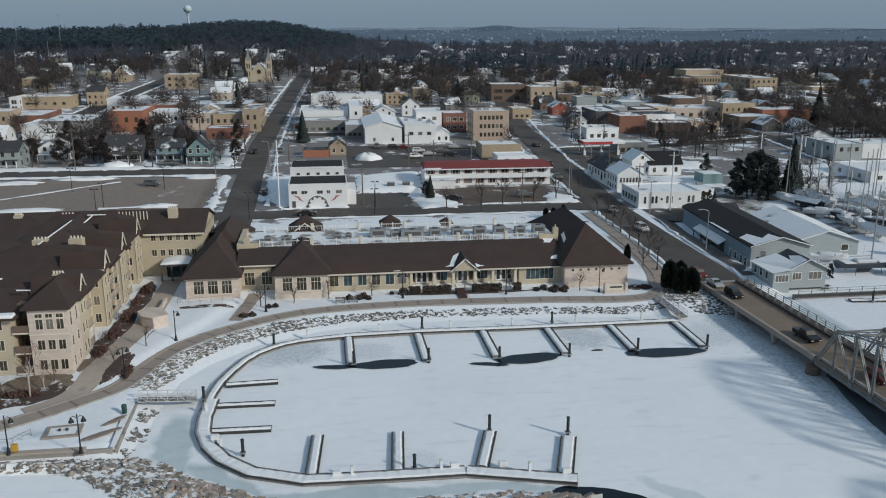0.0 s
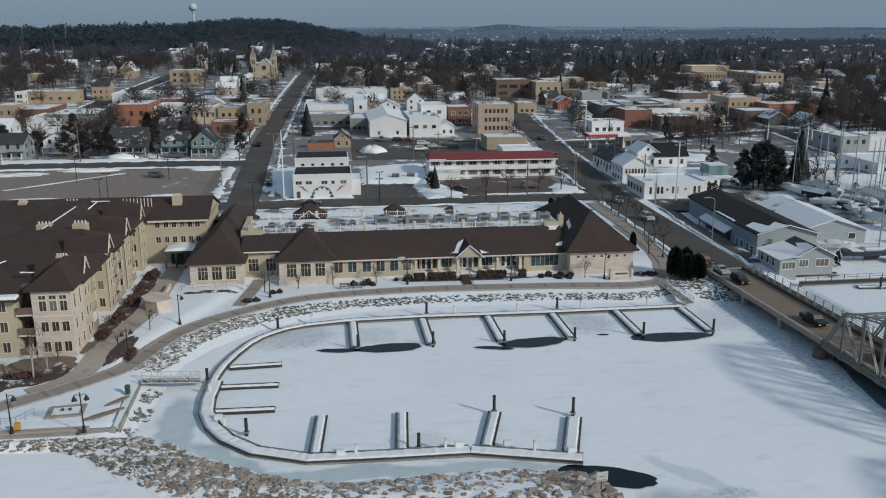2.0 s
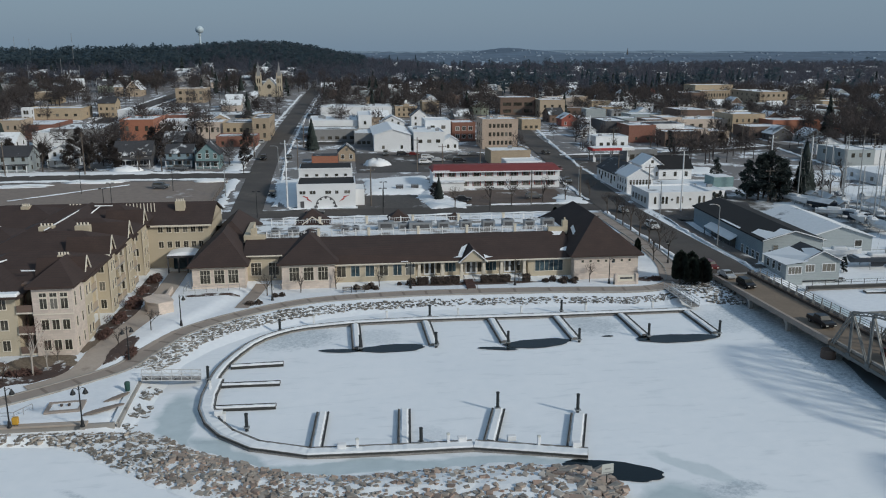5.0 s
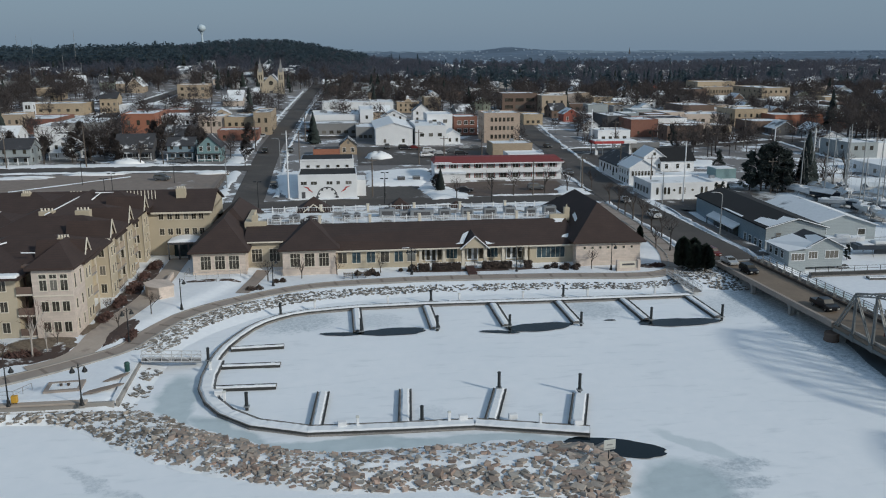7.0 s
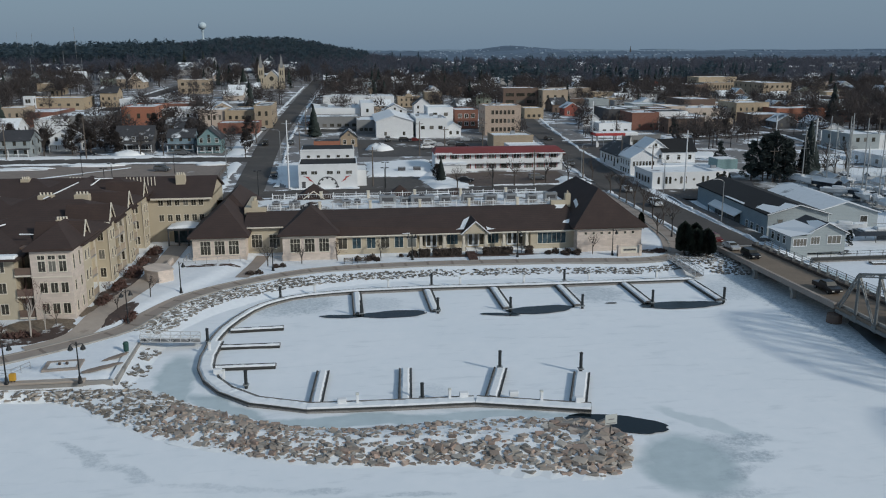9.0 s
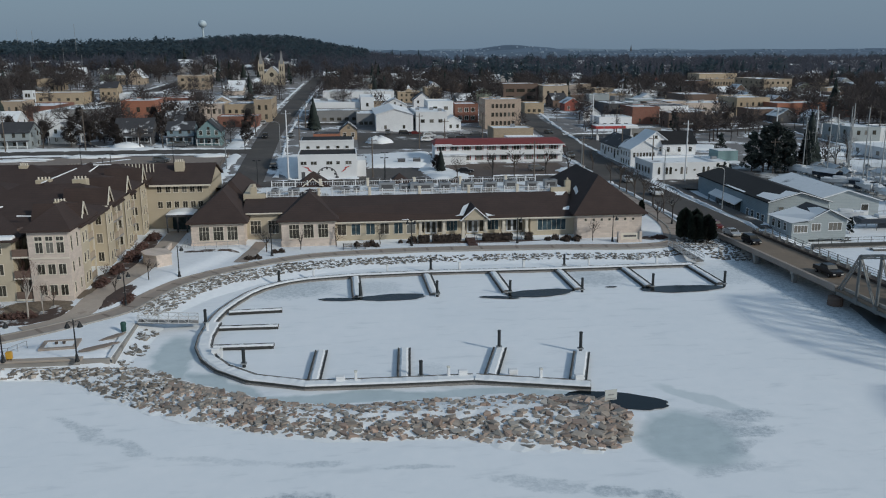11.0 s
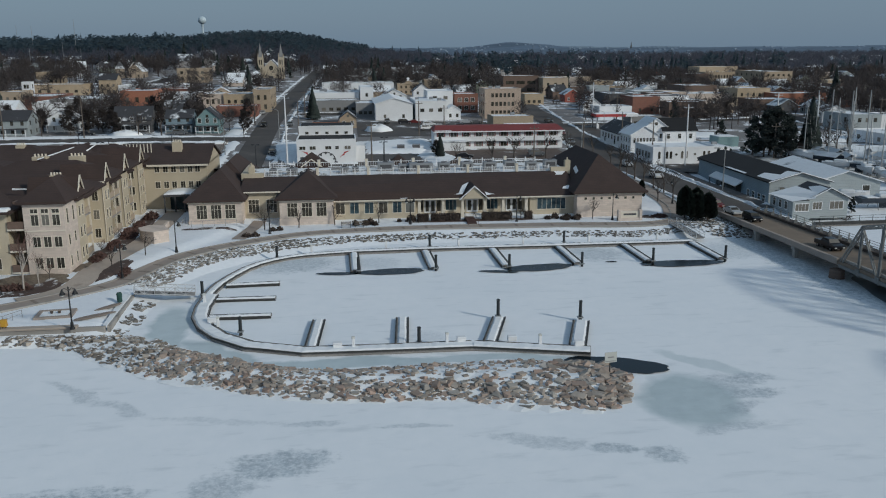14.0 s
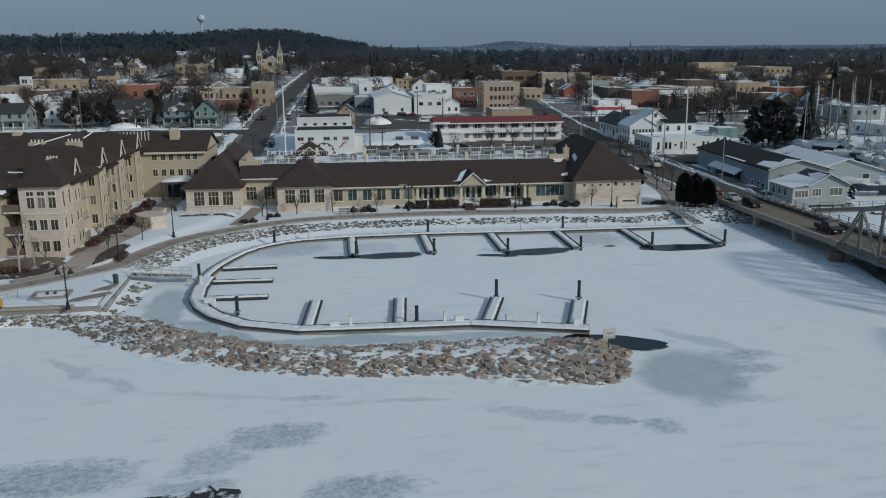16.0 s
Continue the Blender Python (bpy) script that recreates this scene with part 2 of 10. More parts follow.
DOCK_DARK = mat("dark_dock_edge", (0.05, 0.05, 0.048), 0.85, vary=0.3)
PILE = mat("black_pile", (0.022, 0.027, 0.03), 0.6, vary=0.3)
STEEL = mat("weathered_steel", (0.21, 0.215, 0.21), 0.6, 0.3, vary=0.25, big=0.6, fine=4, dirt=(0.14, 0.10, 0.08), dirt_lo=0.64)
GALV = mat("galvanised_metal", (0.36, 0.37, 0.37), 0.5, 0.6, vary=0.12)
# wet bare ice, darkened further to carry the bridge deck's shade
WET_SHADED_ICE = mat("dark_wet_shaded_ice", (0.10, 0.125, 0.14), 0.35, vary=0.35, big=0.25, fine=2, bump=0.1)
ALUMINIUM = mat("pale_aluminium", (0.52, 0.53, 0.54), 0.55, 0.15, vary=0.1)
BLACK = mat("black_iron", (0.02, 0.022, 0.024), 0.5, 0.3, vary=0.2)
LAMP_GLASS = mat("frosted_lamp_glass", (0.6, 0.6, 0.56), 0.35, vary=0.05)
WATER_DARK, _n, _l, _p = node_mat("open_dark_water")
_p.inputs["Base Color"].default_value = (0.006, 0.012, 0.016, 1)
_p.inputs["Roughness"].default_value = 0.16
_p.inputs["IOR"].default_value = 1.33
bumped(_n, _l, _p, noise_tex(_n, _l, position(_n), 1.6, 3), 0.12, 0.05)
BARK = mat("bark", (0.085, 0.07, 0.06), 0.95, vary=0.3, big=1.0, fine=6, each=0.3)
BIRCH = mat("birch_bark", (0.42, 0.38, 0.34), 0.9, vary=0.25, big=2.0, fine=8)
TWIG = mat("bare_twigs", (0.105, 0.088, 0.083), 0.95, vary=0.3, big=0.5, fine=4, each=0.35)
TWIG_DENSE = mat("dense_dark_twigs", (0.078, 0.066, 0.062), 0.95, vary=0.35, big=0.5, fine=4, each=0.35)
TWIG_RED = mat("reddish_twigs", (0.115, 0.065, 0.055), 0.95, vary=0.3, big=0.5, fine=4, each=0.3)
# far twigs with distance haze mixed into the base colour
HAZY_WOODS = mat("far_bare_woods_haze_tint", (0.145, 0.148, 0.175), 0.98, vary=0.18, big=0.02, fine=0.2, bump=0, each=0.10)
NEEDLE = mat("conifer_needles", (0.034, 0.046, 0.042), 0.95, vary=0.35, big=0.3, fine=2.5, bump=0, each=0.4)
# same needles lightened and blued to carry the distance haze
HAZY_NEEDLE = mat("far_conifers", (0.098, 0.136, 0.155), 0.97, vary=0.22, big=0.03, fine=0.3, bump=0, each=0.12)
HEDGE = mat("brown_hedge", (0.080, 0.060, 0.050), 0.95, vary=0.4, big=1.5, fine=7, each=0.3)
EVERGREEN = mat("dark_cedar", (0.02, 0.028, 0.018), 0.95, vary=0.4, big=1.0, fine=6, each=0.35)
RUBBER = mat("tyre_rubber", (0.02, 0.02, 0.02), 0.85)
CHROME = mat("wheel_metal", (0.45, 0.45, 0.46), 0.3, 0.9, vary=0.05, bump=0)
CAR_PAINTS = [mat("car_paint_" + nm, c, 0.28, 0.2, vary=0.06, bump=0) for nm, c in
              (("black", (0.015, 0.015, 0.018)), ("silver", (0.42, 0.43, 0.44)), ("red", (0.13, 0.018, 0.016)), ("white", (0.7, 0.7, 0.7)), ("grey", (0.13, 0.135, 0.14)), ("blue", (0.04, 0.07, 0.14)))]
HULL_WHITE = mat("white_hull", (0.7, 0.71, 0.72), 0.4, vary=0.08, bump=0.05)
HULL_BLUE = mat("dark_hull", (0.03, 0.04, 0.055), 0.35, vary=0.1, bump=0.05)
TARP = mat("pale_boat_cover", (0.60, 0.64, 0.67), 0.6, vary=0.12, big=0.8)
WATER_TOWER = mat("pale_tower_paint", (0.50, 0.60, 0.66), 0.5, vary=0.05, bump=0)
WOODPOLE = mat("utility_pole_wood", (0.15, 0.125, 0.105), 0.9, vary=0.25)
FENCE_GREY = mat("grey_railing", (0.33, 0.33, 0.33), 0.6, 0.3, vary=0.15)
HVAC = mat("grey_hvac_casing", (0.30, 0.31, 0.32), 0.5, 0.4, vary=0.15)
GREEN_BIN = mat("green_plastic", (0.02, 0.07, 0.06), 0.6)
YELLOW = mat("yellow_metal", (0.55, 0.30, 0.03), 0.5)
FAR_WALL = mat("far_house_paint", (0.42, 0.41, 0.40), 0.8, vary=0.1, each=0.45)
# distance haze is put into this roof colour
HAZY_ROOF = mat("far_roofs_haze_tint", (0.23, 0.285, 0.345), 0.9, vary=0.2, big=0.02, fine=0.2, bump=0, each=0.4)


def airy(m, share):
    """Thin twigs and needles let part of the light through."""
    n, l = m.node_tree.nodes, m.node_tree.links
    p = n["Principled BSDF"]
    tr = n.new("ShaderNodeBsdfTranslucent")
    mx = n.new("ShaderNodeMixShader")
    mx.inputs[0].default_value = share
    l.new(p.inputs["Base Color"].links[0].from_socket, tr.inputs["Color"])
    out = [k for k in n if k.bl_idname == "ShaderNodeOutputMaterial"][0]
    l.new(p.outputs[0], mx.inputs[1])
    l.new(tr.outputs[0], mx.inputs[2])
    l.new(mx.outputs[0], out.inputs["Surface"])


for thin, through_share in ((HAZY_WOODS, 0.7), (HAZY_NEEDLE, 0.7), (TWIG, 0.45), (TWIG_DENSE, 0.45)):
    airy(thin, through_share)

# ---- mesh helpers ----
class MB:
    """Collects faces in a thing's own space; put() links them as one mesh."""

    def __init__(self):
        self.v, self.f = [], []

    def add(self, verts, faces):
        k = len(self.v)
        self.v += [tuple(p) for p in verts]
        self.f += [tuple(i + k for i in f) for f in faces]
        return self

    def box(self, x0, x1, y0, y1, z0, z1, bev=0.0):
        if bev:
            pts = [(x0 + bev, y0), (x1 - bev, y0), (x1, y0 + bev), (x1, y1 - bev), (x1 - bev, y1), (x0 + bev, y1), (x0, y1 - bev), (x0, y0 + bev)]
            self.prism(pts, z0, z1 - bev)
            k = len(self.v)
            ins = [(min(max(px, x0 + bev), x1 - bev), min(max(py, y0 + bev), y1 - bev)) for px, py in pts]
            self.v += [(a, b, z1) for a, b in ins]
            top = list(range(k - 8, k))
            self.f += [(top[i], top[(i + 1) % 8], k + (i + 1) % 8, k + i) for i in range(8)] + [tuple(range(k, k + 8))]
            return self
        v = [(x, y, z) for z in (z0, z1) for x, y in ((x0, y0), (x1, y0), (x1, y1), (x0, y1))]
        return self.add(v, [(3, 2, 1, 0), (4, 5, 6, 7), (0, 1, 5, 4), (1, 2, 6, 5), (2, 3, 7, 6), (3, 0, 4, 7)])

    def rbox(self, cx, cy, z0, z1, sx, sy, yaw):
        c, s = math.cos(yaw), math.sin(yaw)
        pts = [(cx + a * sx / 2 * c - b * sy / 2 * s, cy + a * sx / 2 * s + b * sy / 2 * c) for a, b in ((-1, -1), (1, -1), (1, 1), (-1, 1))]
        return self.prism(pts, z0, z1)

    def prism(self, pts, z0, z1):
        k = len(pts)
        v = [(x, y, z0) for x, y in pts] + [(x, y, z1) for x, y in pts]
        return self.add(v, [tuple(range(k - 1, -1, -1)), tuple(range(k, 2 * k))] + [(i, (i + 1) % k, k + (i + 1) % k, k + i) for i in range(k)])

    def cyl(self, cx, cy, z0, z1, r0, r1=None, n=10):
        r1 = r0 if r1 is None else r1
        v = [(cx + r * math.cos(2 * math.pi * i / n), cy + r * math.sin(2 * math.pi * i / n), z) for r, z in ((r0, z0), (r1, z1)) for i in range(n)]
        return self.add(v, [tuple(range(n - 1, -1, -1)), tuple(range(n, 2 * n))] + [(i, (i + 1) % n, n + (i + 1) % n, n + i) for i in range(n)])

    def tube(self, p, q, r, r2=None, n=6):
        p, q = Vector(p), Vector(q)
        d = (q - p).normalized()
        a = d.orthogonal().normalized()
        b = d.cross(a)
        r2 = r if r2 is None else r2
        v = [c + (a * math.cos(2 * math.pi * i / n) + b * math.sin(2 * math.pi * i / n)) * rr for c, rr in ((p, r), (q, r2)) for i in range(n)]
        return self.add(v, [(i, (i + 1) % n, n + (i + 1) % n, n + i) for i in range(n)] + [tuple(range(n - 1, -1, -1)), tuple(range(n, 2 * n))])

    def lathe(self, cx, cy, prof, n=12):
        k = len(self.v)
        for r, z in prof:
            self.v += [(cx + r * math.cos(2 * math.pi * i / n), cy + r * math.sin(2 * math.pi * i / n), z) for i in range(n)]
        for j in range(len(prof) - 1):
            self.f += [(k + j * n + i, k + j * n + (i + 1) % n, k + (j + 1) * n + (i + 1) % n, k + (j + 1) * n + i) for i in range(n)]
        return self

    def hip(self, x0, x1, y0, y1, z0, z1, th=0.25, run=None):
        """Hip roof with a closed fascia; the ridge follows the longer side."""
        w, d = x1 - x0, y1 - y0
        if w >= d:
            k = d / 2 if run is None else run
            r = [(x0 + k, (y0 + y1) / 2, z1), (x1 - k, (y0 + y1) / 2, z1)]
            fs = [(0, 1, 5, 4), (1, 2, 5), (2, 3, 4, 5), (3, 0, 4)]
        else:
            k = w / 2 if run is None else run
            r = [((x0 + x1) / 2, y0 + k, z1), ((x0 + x1) / 2, y1 - k, z1)]
            fs = [(0, 1, 4), (1, 2, 5, 4), (2, 3, 5), (3, 0, 4, 5)]
        base = [(x0, y0), (x1, y0), (x1, y1), (x0, y1)]
        self.add([(x, y, z0) for x, y in base] + r, fs)
        k = len(self.v)
        self.v += [(x, y, z) for z in (z0 - th, z0) for x, y in base]
        self.f += [(k + i, k + (i + 1) % 4, k + 4 + (i + 1) % 4, k + 4 + i) for i in range(4)] + [(k + 3, k + 2, k + 1, k)]
        return self

    def gable(self, x0, x1, y0, y1, z0, z1, axis="y", th=0.2):
        """Two roof slabs with thickness; axis is the way of the ridge."""
        if axis == "y":
            m = (x0 + x1) / 2
            sec = [(x0, z0), (m, z1), (x1, z0), (x1, z0 - th), (m, z1 - th), (x0, z0 - th)]
            v = [(x, y, z) for y in (y0, y1) for x, z in sec]
        else:
            m = (y0 + y1) / 2
            sec = [(y0, z0), (m, z1), (y1, z0), (y1, z0 - th), (m, z1 - th), (y0, z0 - th)]
            v = [(x, y, z) for x in (x0, x1) for y, z in sec]
        return self.add(v, [(i, (i + 1) % 6, 6 + (i + 1) % 6, 6 + i) for i in range(6)] + [(0, 1, 4, 5), (1, 2, 3, 4), (6, 7, 10, 11), (7, 8, 9, 10)])

    def gable_wall(self, x0, x1, y0, y1, z0, zw, za, axis="y"):
        """House body: box whose two end walls rise to a point."""
        if axis == "y":
            m = (x0 + x1) / 2
            sec = [(x0, z0), (x1, z0), (x1, zw), (m, za), (x0, zw)]
            v = [(x, y, z) for y in (y0, y1) for x, z in sec]
        else:
            m = (y0 + y1) / 2
            sec = [(y0, z0), (y1, z0), (y1, zw), (m, za), (y0, zw)]
            v = [(x, y, z) for x in (x0, x1) for y, z in sec]
        return self.add(v, [(4, 3, 2, 1, 0), (5, 6, 7, 8, 9)] + [(i, (i + 1) % 5, 5 + (i + 1) % 5, 5 + i) for i in range(5)])

    def mesh(self, name, material):
        me = bpy.data.meshes.new(name)
        me.from_pydata(self.v, [], self.f)
        me.materials.append(material)
        return me


def fixed(me):
    bm = bmesh.new()
    bm.from_mesh(me)
    bmesh.ops.recalc_face_normals(bm, faces=bm.faces)
    bm.to_mesh(me)
    bm.free()
    return me


def part(name, mb, material, parent=None, label=""):
    """Links a builder's faces as ONE mesh under a thing or a part (or at top level)."""
    ob = new(name, fixed(mb.mesh(name, material)))
    if parent:
        ob.parent = parent
    return tagged(ob, label)


def thing(name, label, category, x=0.0, y=0.0, z=0.0, yaw=0.0, group="", kind=""):
    ob = new(name)
    ob.empty_display_size = 0.3
    ob.matrix_basis = pose(x, y, z, 0, 0, yaw)
    return tagged(ob, label, category, group, kind)


def share(name, me, parent, x=0.0, y=0.0, z=0.0, yaw=0.0, s=(1, 1, 1)):
    """Another object on a mesh that exists."""
    ob = new(name, me)
    ob.parent = parent
    ob.matrix_basis = pose(x, y, z, 0, 0, yaw) @ Matrix.Diagonal((*s, 1))
    return ob


WINDOW_MESHES = {}


def window_mesh(w, h, cols, rows, frame_mat, glass):
    """Frame with bars and, apart, its pane, both lying in the plane y = 0 and facing -y."""
    key = (round(w, 2), round(h, 2), cols, rows, frame_mat.name, glass.name)
    if key not in WINDOW_MESHES:
        b = min(0.1, w * 0.09)
        f = MB().box(-w / 2 - b, w / 2 + b, -0.07, 0.0, -0.12, 0.0).box(-w / 2 - b, w / 2 + b, -0.06, 0.0, h, h + b)
        for i in range(cols + 1):
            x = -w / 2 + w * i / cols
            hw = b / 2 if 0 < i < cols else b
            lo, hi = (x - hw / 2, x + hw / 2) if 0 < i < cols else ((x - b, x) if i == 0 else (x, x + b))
            f.box(lo, hi, -0.06, 0.0, 0.0, h)
        for j in range(1, rows):
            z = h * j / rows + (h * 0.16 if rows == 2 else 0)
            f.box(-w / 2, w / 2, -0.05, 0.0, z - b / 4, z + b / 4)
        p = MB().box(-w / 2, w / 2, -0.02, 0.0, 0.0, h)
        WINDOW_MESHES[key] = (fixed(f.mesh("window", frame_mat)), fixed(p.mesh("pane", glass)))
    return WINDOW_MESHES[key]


def window(parent, x, y, z, w, h, cols=2, rows=1, yaw=0.0, frame_mat=None, glass=None):
    fm, pm = window_mesh(w, h, cols, rows, frame_mat or WHITE, glass or GLASS)
    ob = share("window", fm, parent, x, y, z, yaw)
    share("pane", pm, ob)
    return ob


PANE_MESHES = {}


def small_window(parent, x, y, z, w, h, yaw=0.0, glass=None, name="window"):
    """Far window: a pane with a sill and a lintel in one mesh."""
    glass = glass or GLASS
    key = (round(w, 2), round(h, 2), glass.name)
    if key not in PANE_MESHES:
        PANE_MESHES[key] = fixed(MB().box(-w / 2, w / 2, -0.05, 0.0, 0.0, h).mesh("window", glass))
    return share(name, PANE_MESHES[key], parent, x, y, z, yaw)


# ---- the lie of the land ----
def lerp(x, xs, ys):
    return float(np.interp(x, xs, ys))


def land(x, y):
    """Height of the town's ground: flat by the water, rising inland, more to the west, with a wooded hill."""
    x, y = np.asarray(x, float), np.asarray(y, float)
    s = np.interp(x, [-60, 150], [0.036, 0.010])
    quay = np.interp(x, [-30, -15], [104, 139.5])
    z = 1.25 + 0.6 * np.clip((y - quay) / 4, 0, 1) + np.clip(y - 200, 0, 450) * s
    z = z + np.clip((y - 650) / 1300, 0, 1) * (27 - z)
    hill = 16 * np.exp(-(((x + 88) / 105) ** 2 + ((y - 1100) / 240) ** 2)) + 9 * np.exp(-(((x + 300) / 230) ** 2 + ((y - 1050) / 250) ** 2))
    yard = 1.5 * np.clip((x - 78.2) / 1.6, 0, 1) * np.clip((200 - y) / 30, 0, 1)
    return z - yard + hill * np.clip((y - 560) / 250, 0, 1)


def gz(x, y):
    return float(land(x, y))


SHORE = [(-400, 82), (-60, 85.4), (-36.5, 86.7), (-28, 86.7), (-24.0, 86.4), (-22.8, 93), (-22.4, 100), (-21.2, 107.6), (-18.4, 113.6), (-12.2, 120.4), (-3.0, 125.4), (8, 127.8), (20, 127.9), (37, 127.0), (50, 125.8), (54.4, 126.2), (57, 125.6), (60, 125.3), (64, 124.6), (68, 126),
         (80, 132.5), (90, 133), (120, 136), (420, 150)]


def shore_dist(x, y):
    """Signed distance to the waterline, positive on land."""
    x, y = np.asarray(x, float), np.asarray(y, float)
    best = np.full(x.shape, 1e9)
    for (ax, ay), (bx, by) in zip(SHORE, SHORE[1:]):
        dx, dy = bx - ax, by - ay
        t = np.clip(((x - ax) * dx + (y - ay) * dy) / (dx * dx + dy * dy), 0, 1)
        best = np.minimum(best, np.hypot(x - ax - t * dx, y - ay - t * dy))
    inside = np.zeros(x.shape, bool)
    poly = SHORE + [(420, 9000), (-400, 9000)]
    for (ax, ay), (bx, by) in zip(poly, poly[1:] + poly[:1]):
        if ay == by:
            continue
        cross = ((ay > y) != (by > y)) & (x < (bx - ax) * (y - ay) / (by - ay) + ax)
        inside ^= cross
    return np.where(inside, best, -best)


def top(x, y):
    """Ground height with the bank down to the ice."""
    d = float(shore_dist(np.array([x]), np.array([y]))[0])
    k = min(max(d / 4.2, -0.4), 1.0)
    return gz(x, y) * k if y < 200 else gz(x, y)


def grid_mesh(name, xs, ys, zf, material):
    X, Y = np.meshgrid(xs, ys)
    Z = zf(X, Y)
    nx, ny = len(xs), len(ys)
    me = bpy.data.meshes.new(name)
    idx = np.arange(nx * ny).reshape(ny, nx)
    f = np.stack([idx[:-1, :-1], idx[:-1, 1:], idx[1:, 1:], idx[1:, :-1]], -1).reshape(-1, 4)
    me.vertices.add(nx * ny)
    me.vertices.foreach_set("co", np.stack([X, Y, Z], -1).astype(np.float32).ravel())
    me.loops.add(f.size)
    me.loops.foreach_set("vertex_index", f.ravel().astype(np.int32))
    me.polygons.add(len(f))
    me.polygons.foreach_set("loop_start", np.arange(0, f.size, 4, dtype=np.int32))
    me.update(calc_edges=True)
    me.polygons.foreach_set("use_smooth", np.ones(len(f), bool))
    me.materials.append(material)
    return me


def wavy(x, y, scale, seed=0.0):
    """Cheap smooth unevenness from a few sines."""
    return (np.sin(x * scale + seed) * np.cos(y * scale * 1.31 - seed) + 0.5 * np.sin(x * scale * 2.3 + 1.7 + seed) * np.sin(y * scale * 2.1 + seed) + 0.25 * np.sin((x + y) * scale * 4.7 + seed)) / 1.75

# ---- ground, ice and water ----
def ground_material():
    m, n, l, p = node_mat("winter_ground")
    pos = position(n)
    sep = n.new("ShaderNodeSeparateXYZ")
    l.new(pos, sep.inputs[0])
    f1 = noise_tex(n, l, pos, 0.12, 7, 0.68)
    f2 = noise_tex(n, l, pos, 1.2, 4)
    f3 = noise_tex(n, l, pos, 0.012, 4)
    litter = mixc(n, l, ramp(n, l, f2, 0.3, 0.7), (0.105, 0.076, 0.058), (0.05, 0.041, 0.035))
    snow = mixc(n, l, ramp(n, l, f2, 0.3, 0.8), (0.83, 0.86, 0.89), (0.74, 0.77, 0.81))
    # snow lies whole by the water, in patches among the houses, thin under the woods
    y = sep.outputs[1]
    cover = n.new("ShaderNodeFloatCurve")
    inland = ramp(n, l, y, 100, 1100)
    l.new(inland, cover.inputs["Value"])
    cur = cover.mapping.curves[0]
    cur.points[0].location = (0.0, 0.16)
    cur.points[1].location = (1.0, 0.64)
    for a, b in ((0.08, 0.22), (0.11, 0.50), (0.40, 0.54), (0.60, 0.61)):
        cur.points.new(a, b)
    cover.mapping.update()
    mask = ramp(n, l, maths(n, l, "SUBTRACT", f1, cover.outputs[0]), -0.01, 0.05)
    c = mixc(n, l, mask, litter, snow)
    l.new(c, p.inputs["Base Color"])
    p.inputs["Roughness"].default_value = 0.85
    bumped(n, l, p, f2, 0.4, 0.1)
    return m


def wide_add(n, l, a, b):
    m = n.new("ShaderNodeMath")
    m.operation = "ADD"
    l.new(a, m.inputs[0])
    l.new(b, m.inputs[1])
    return m.outputs[0]


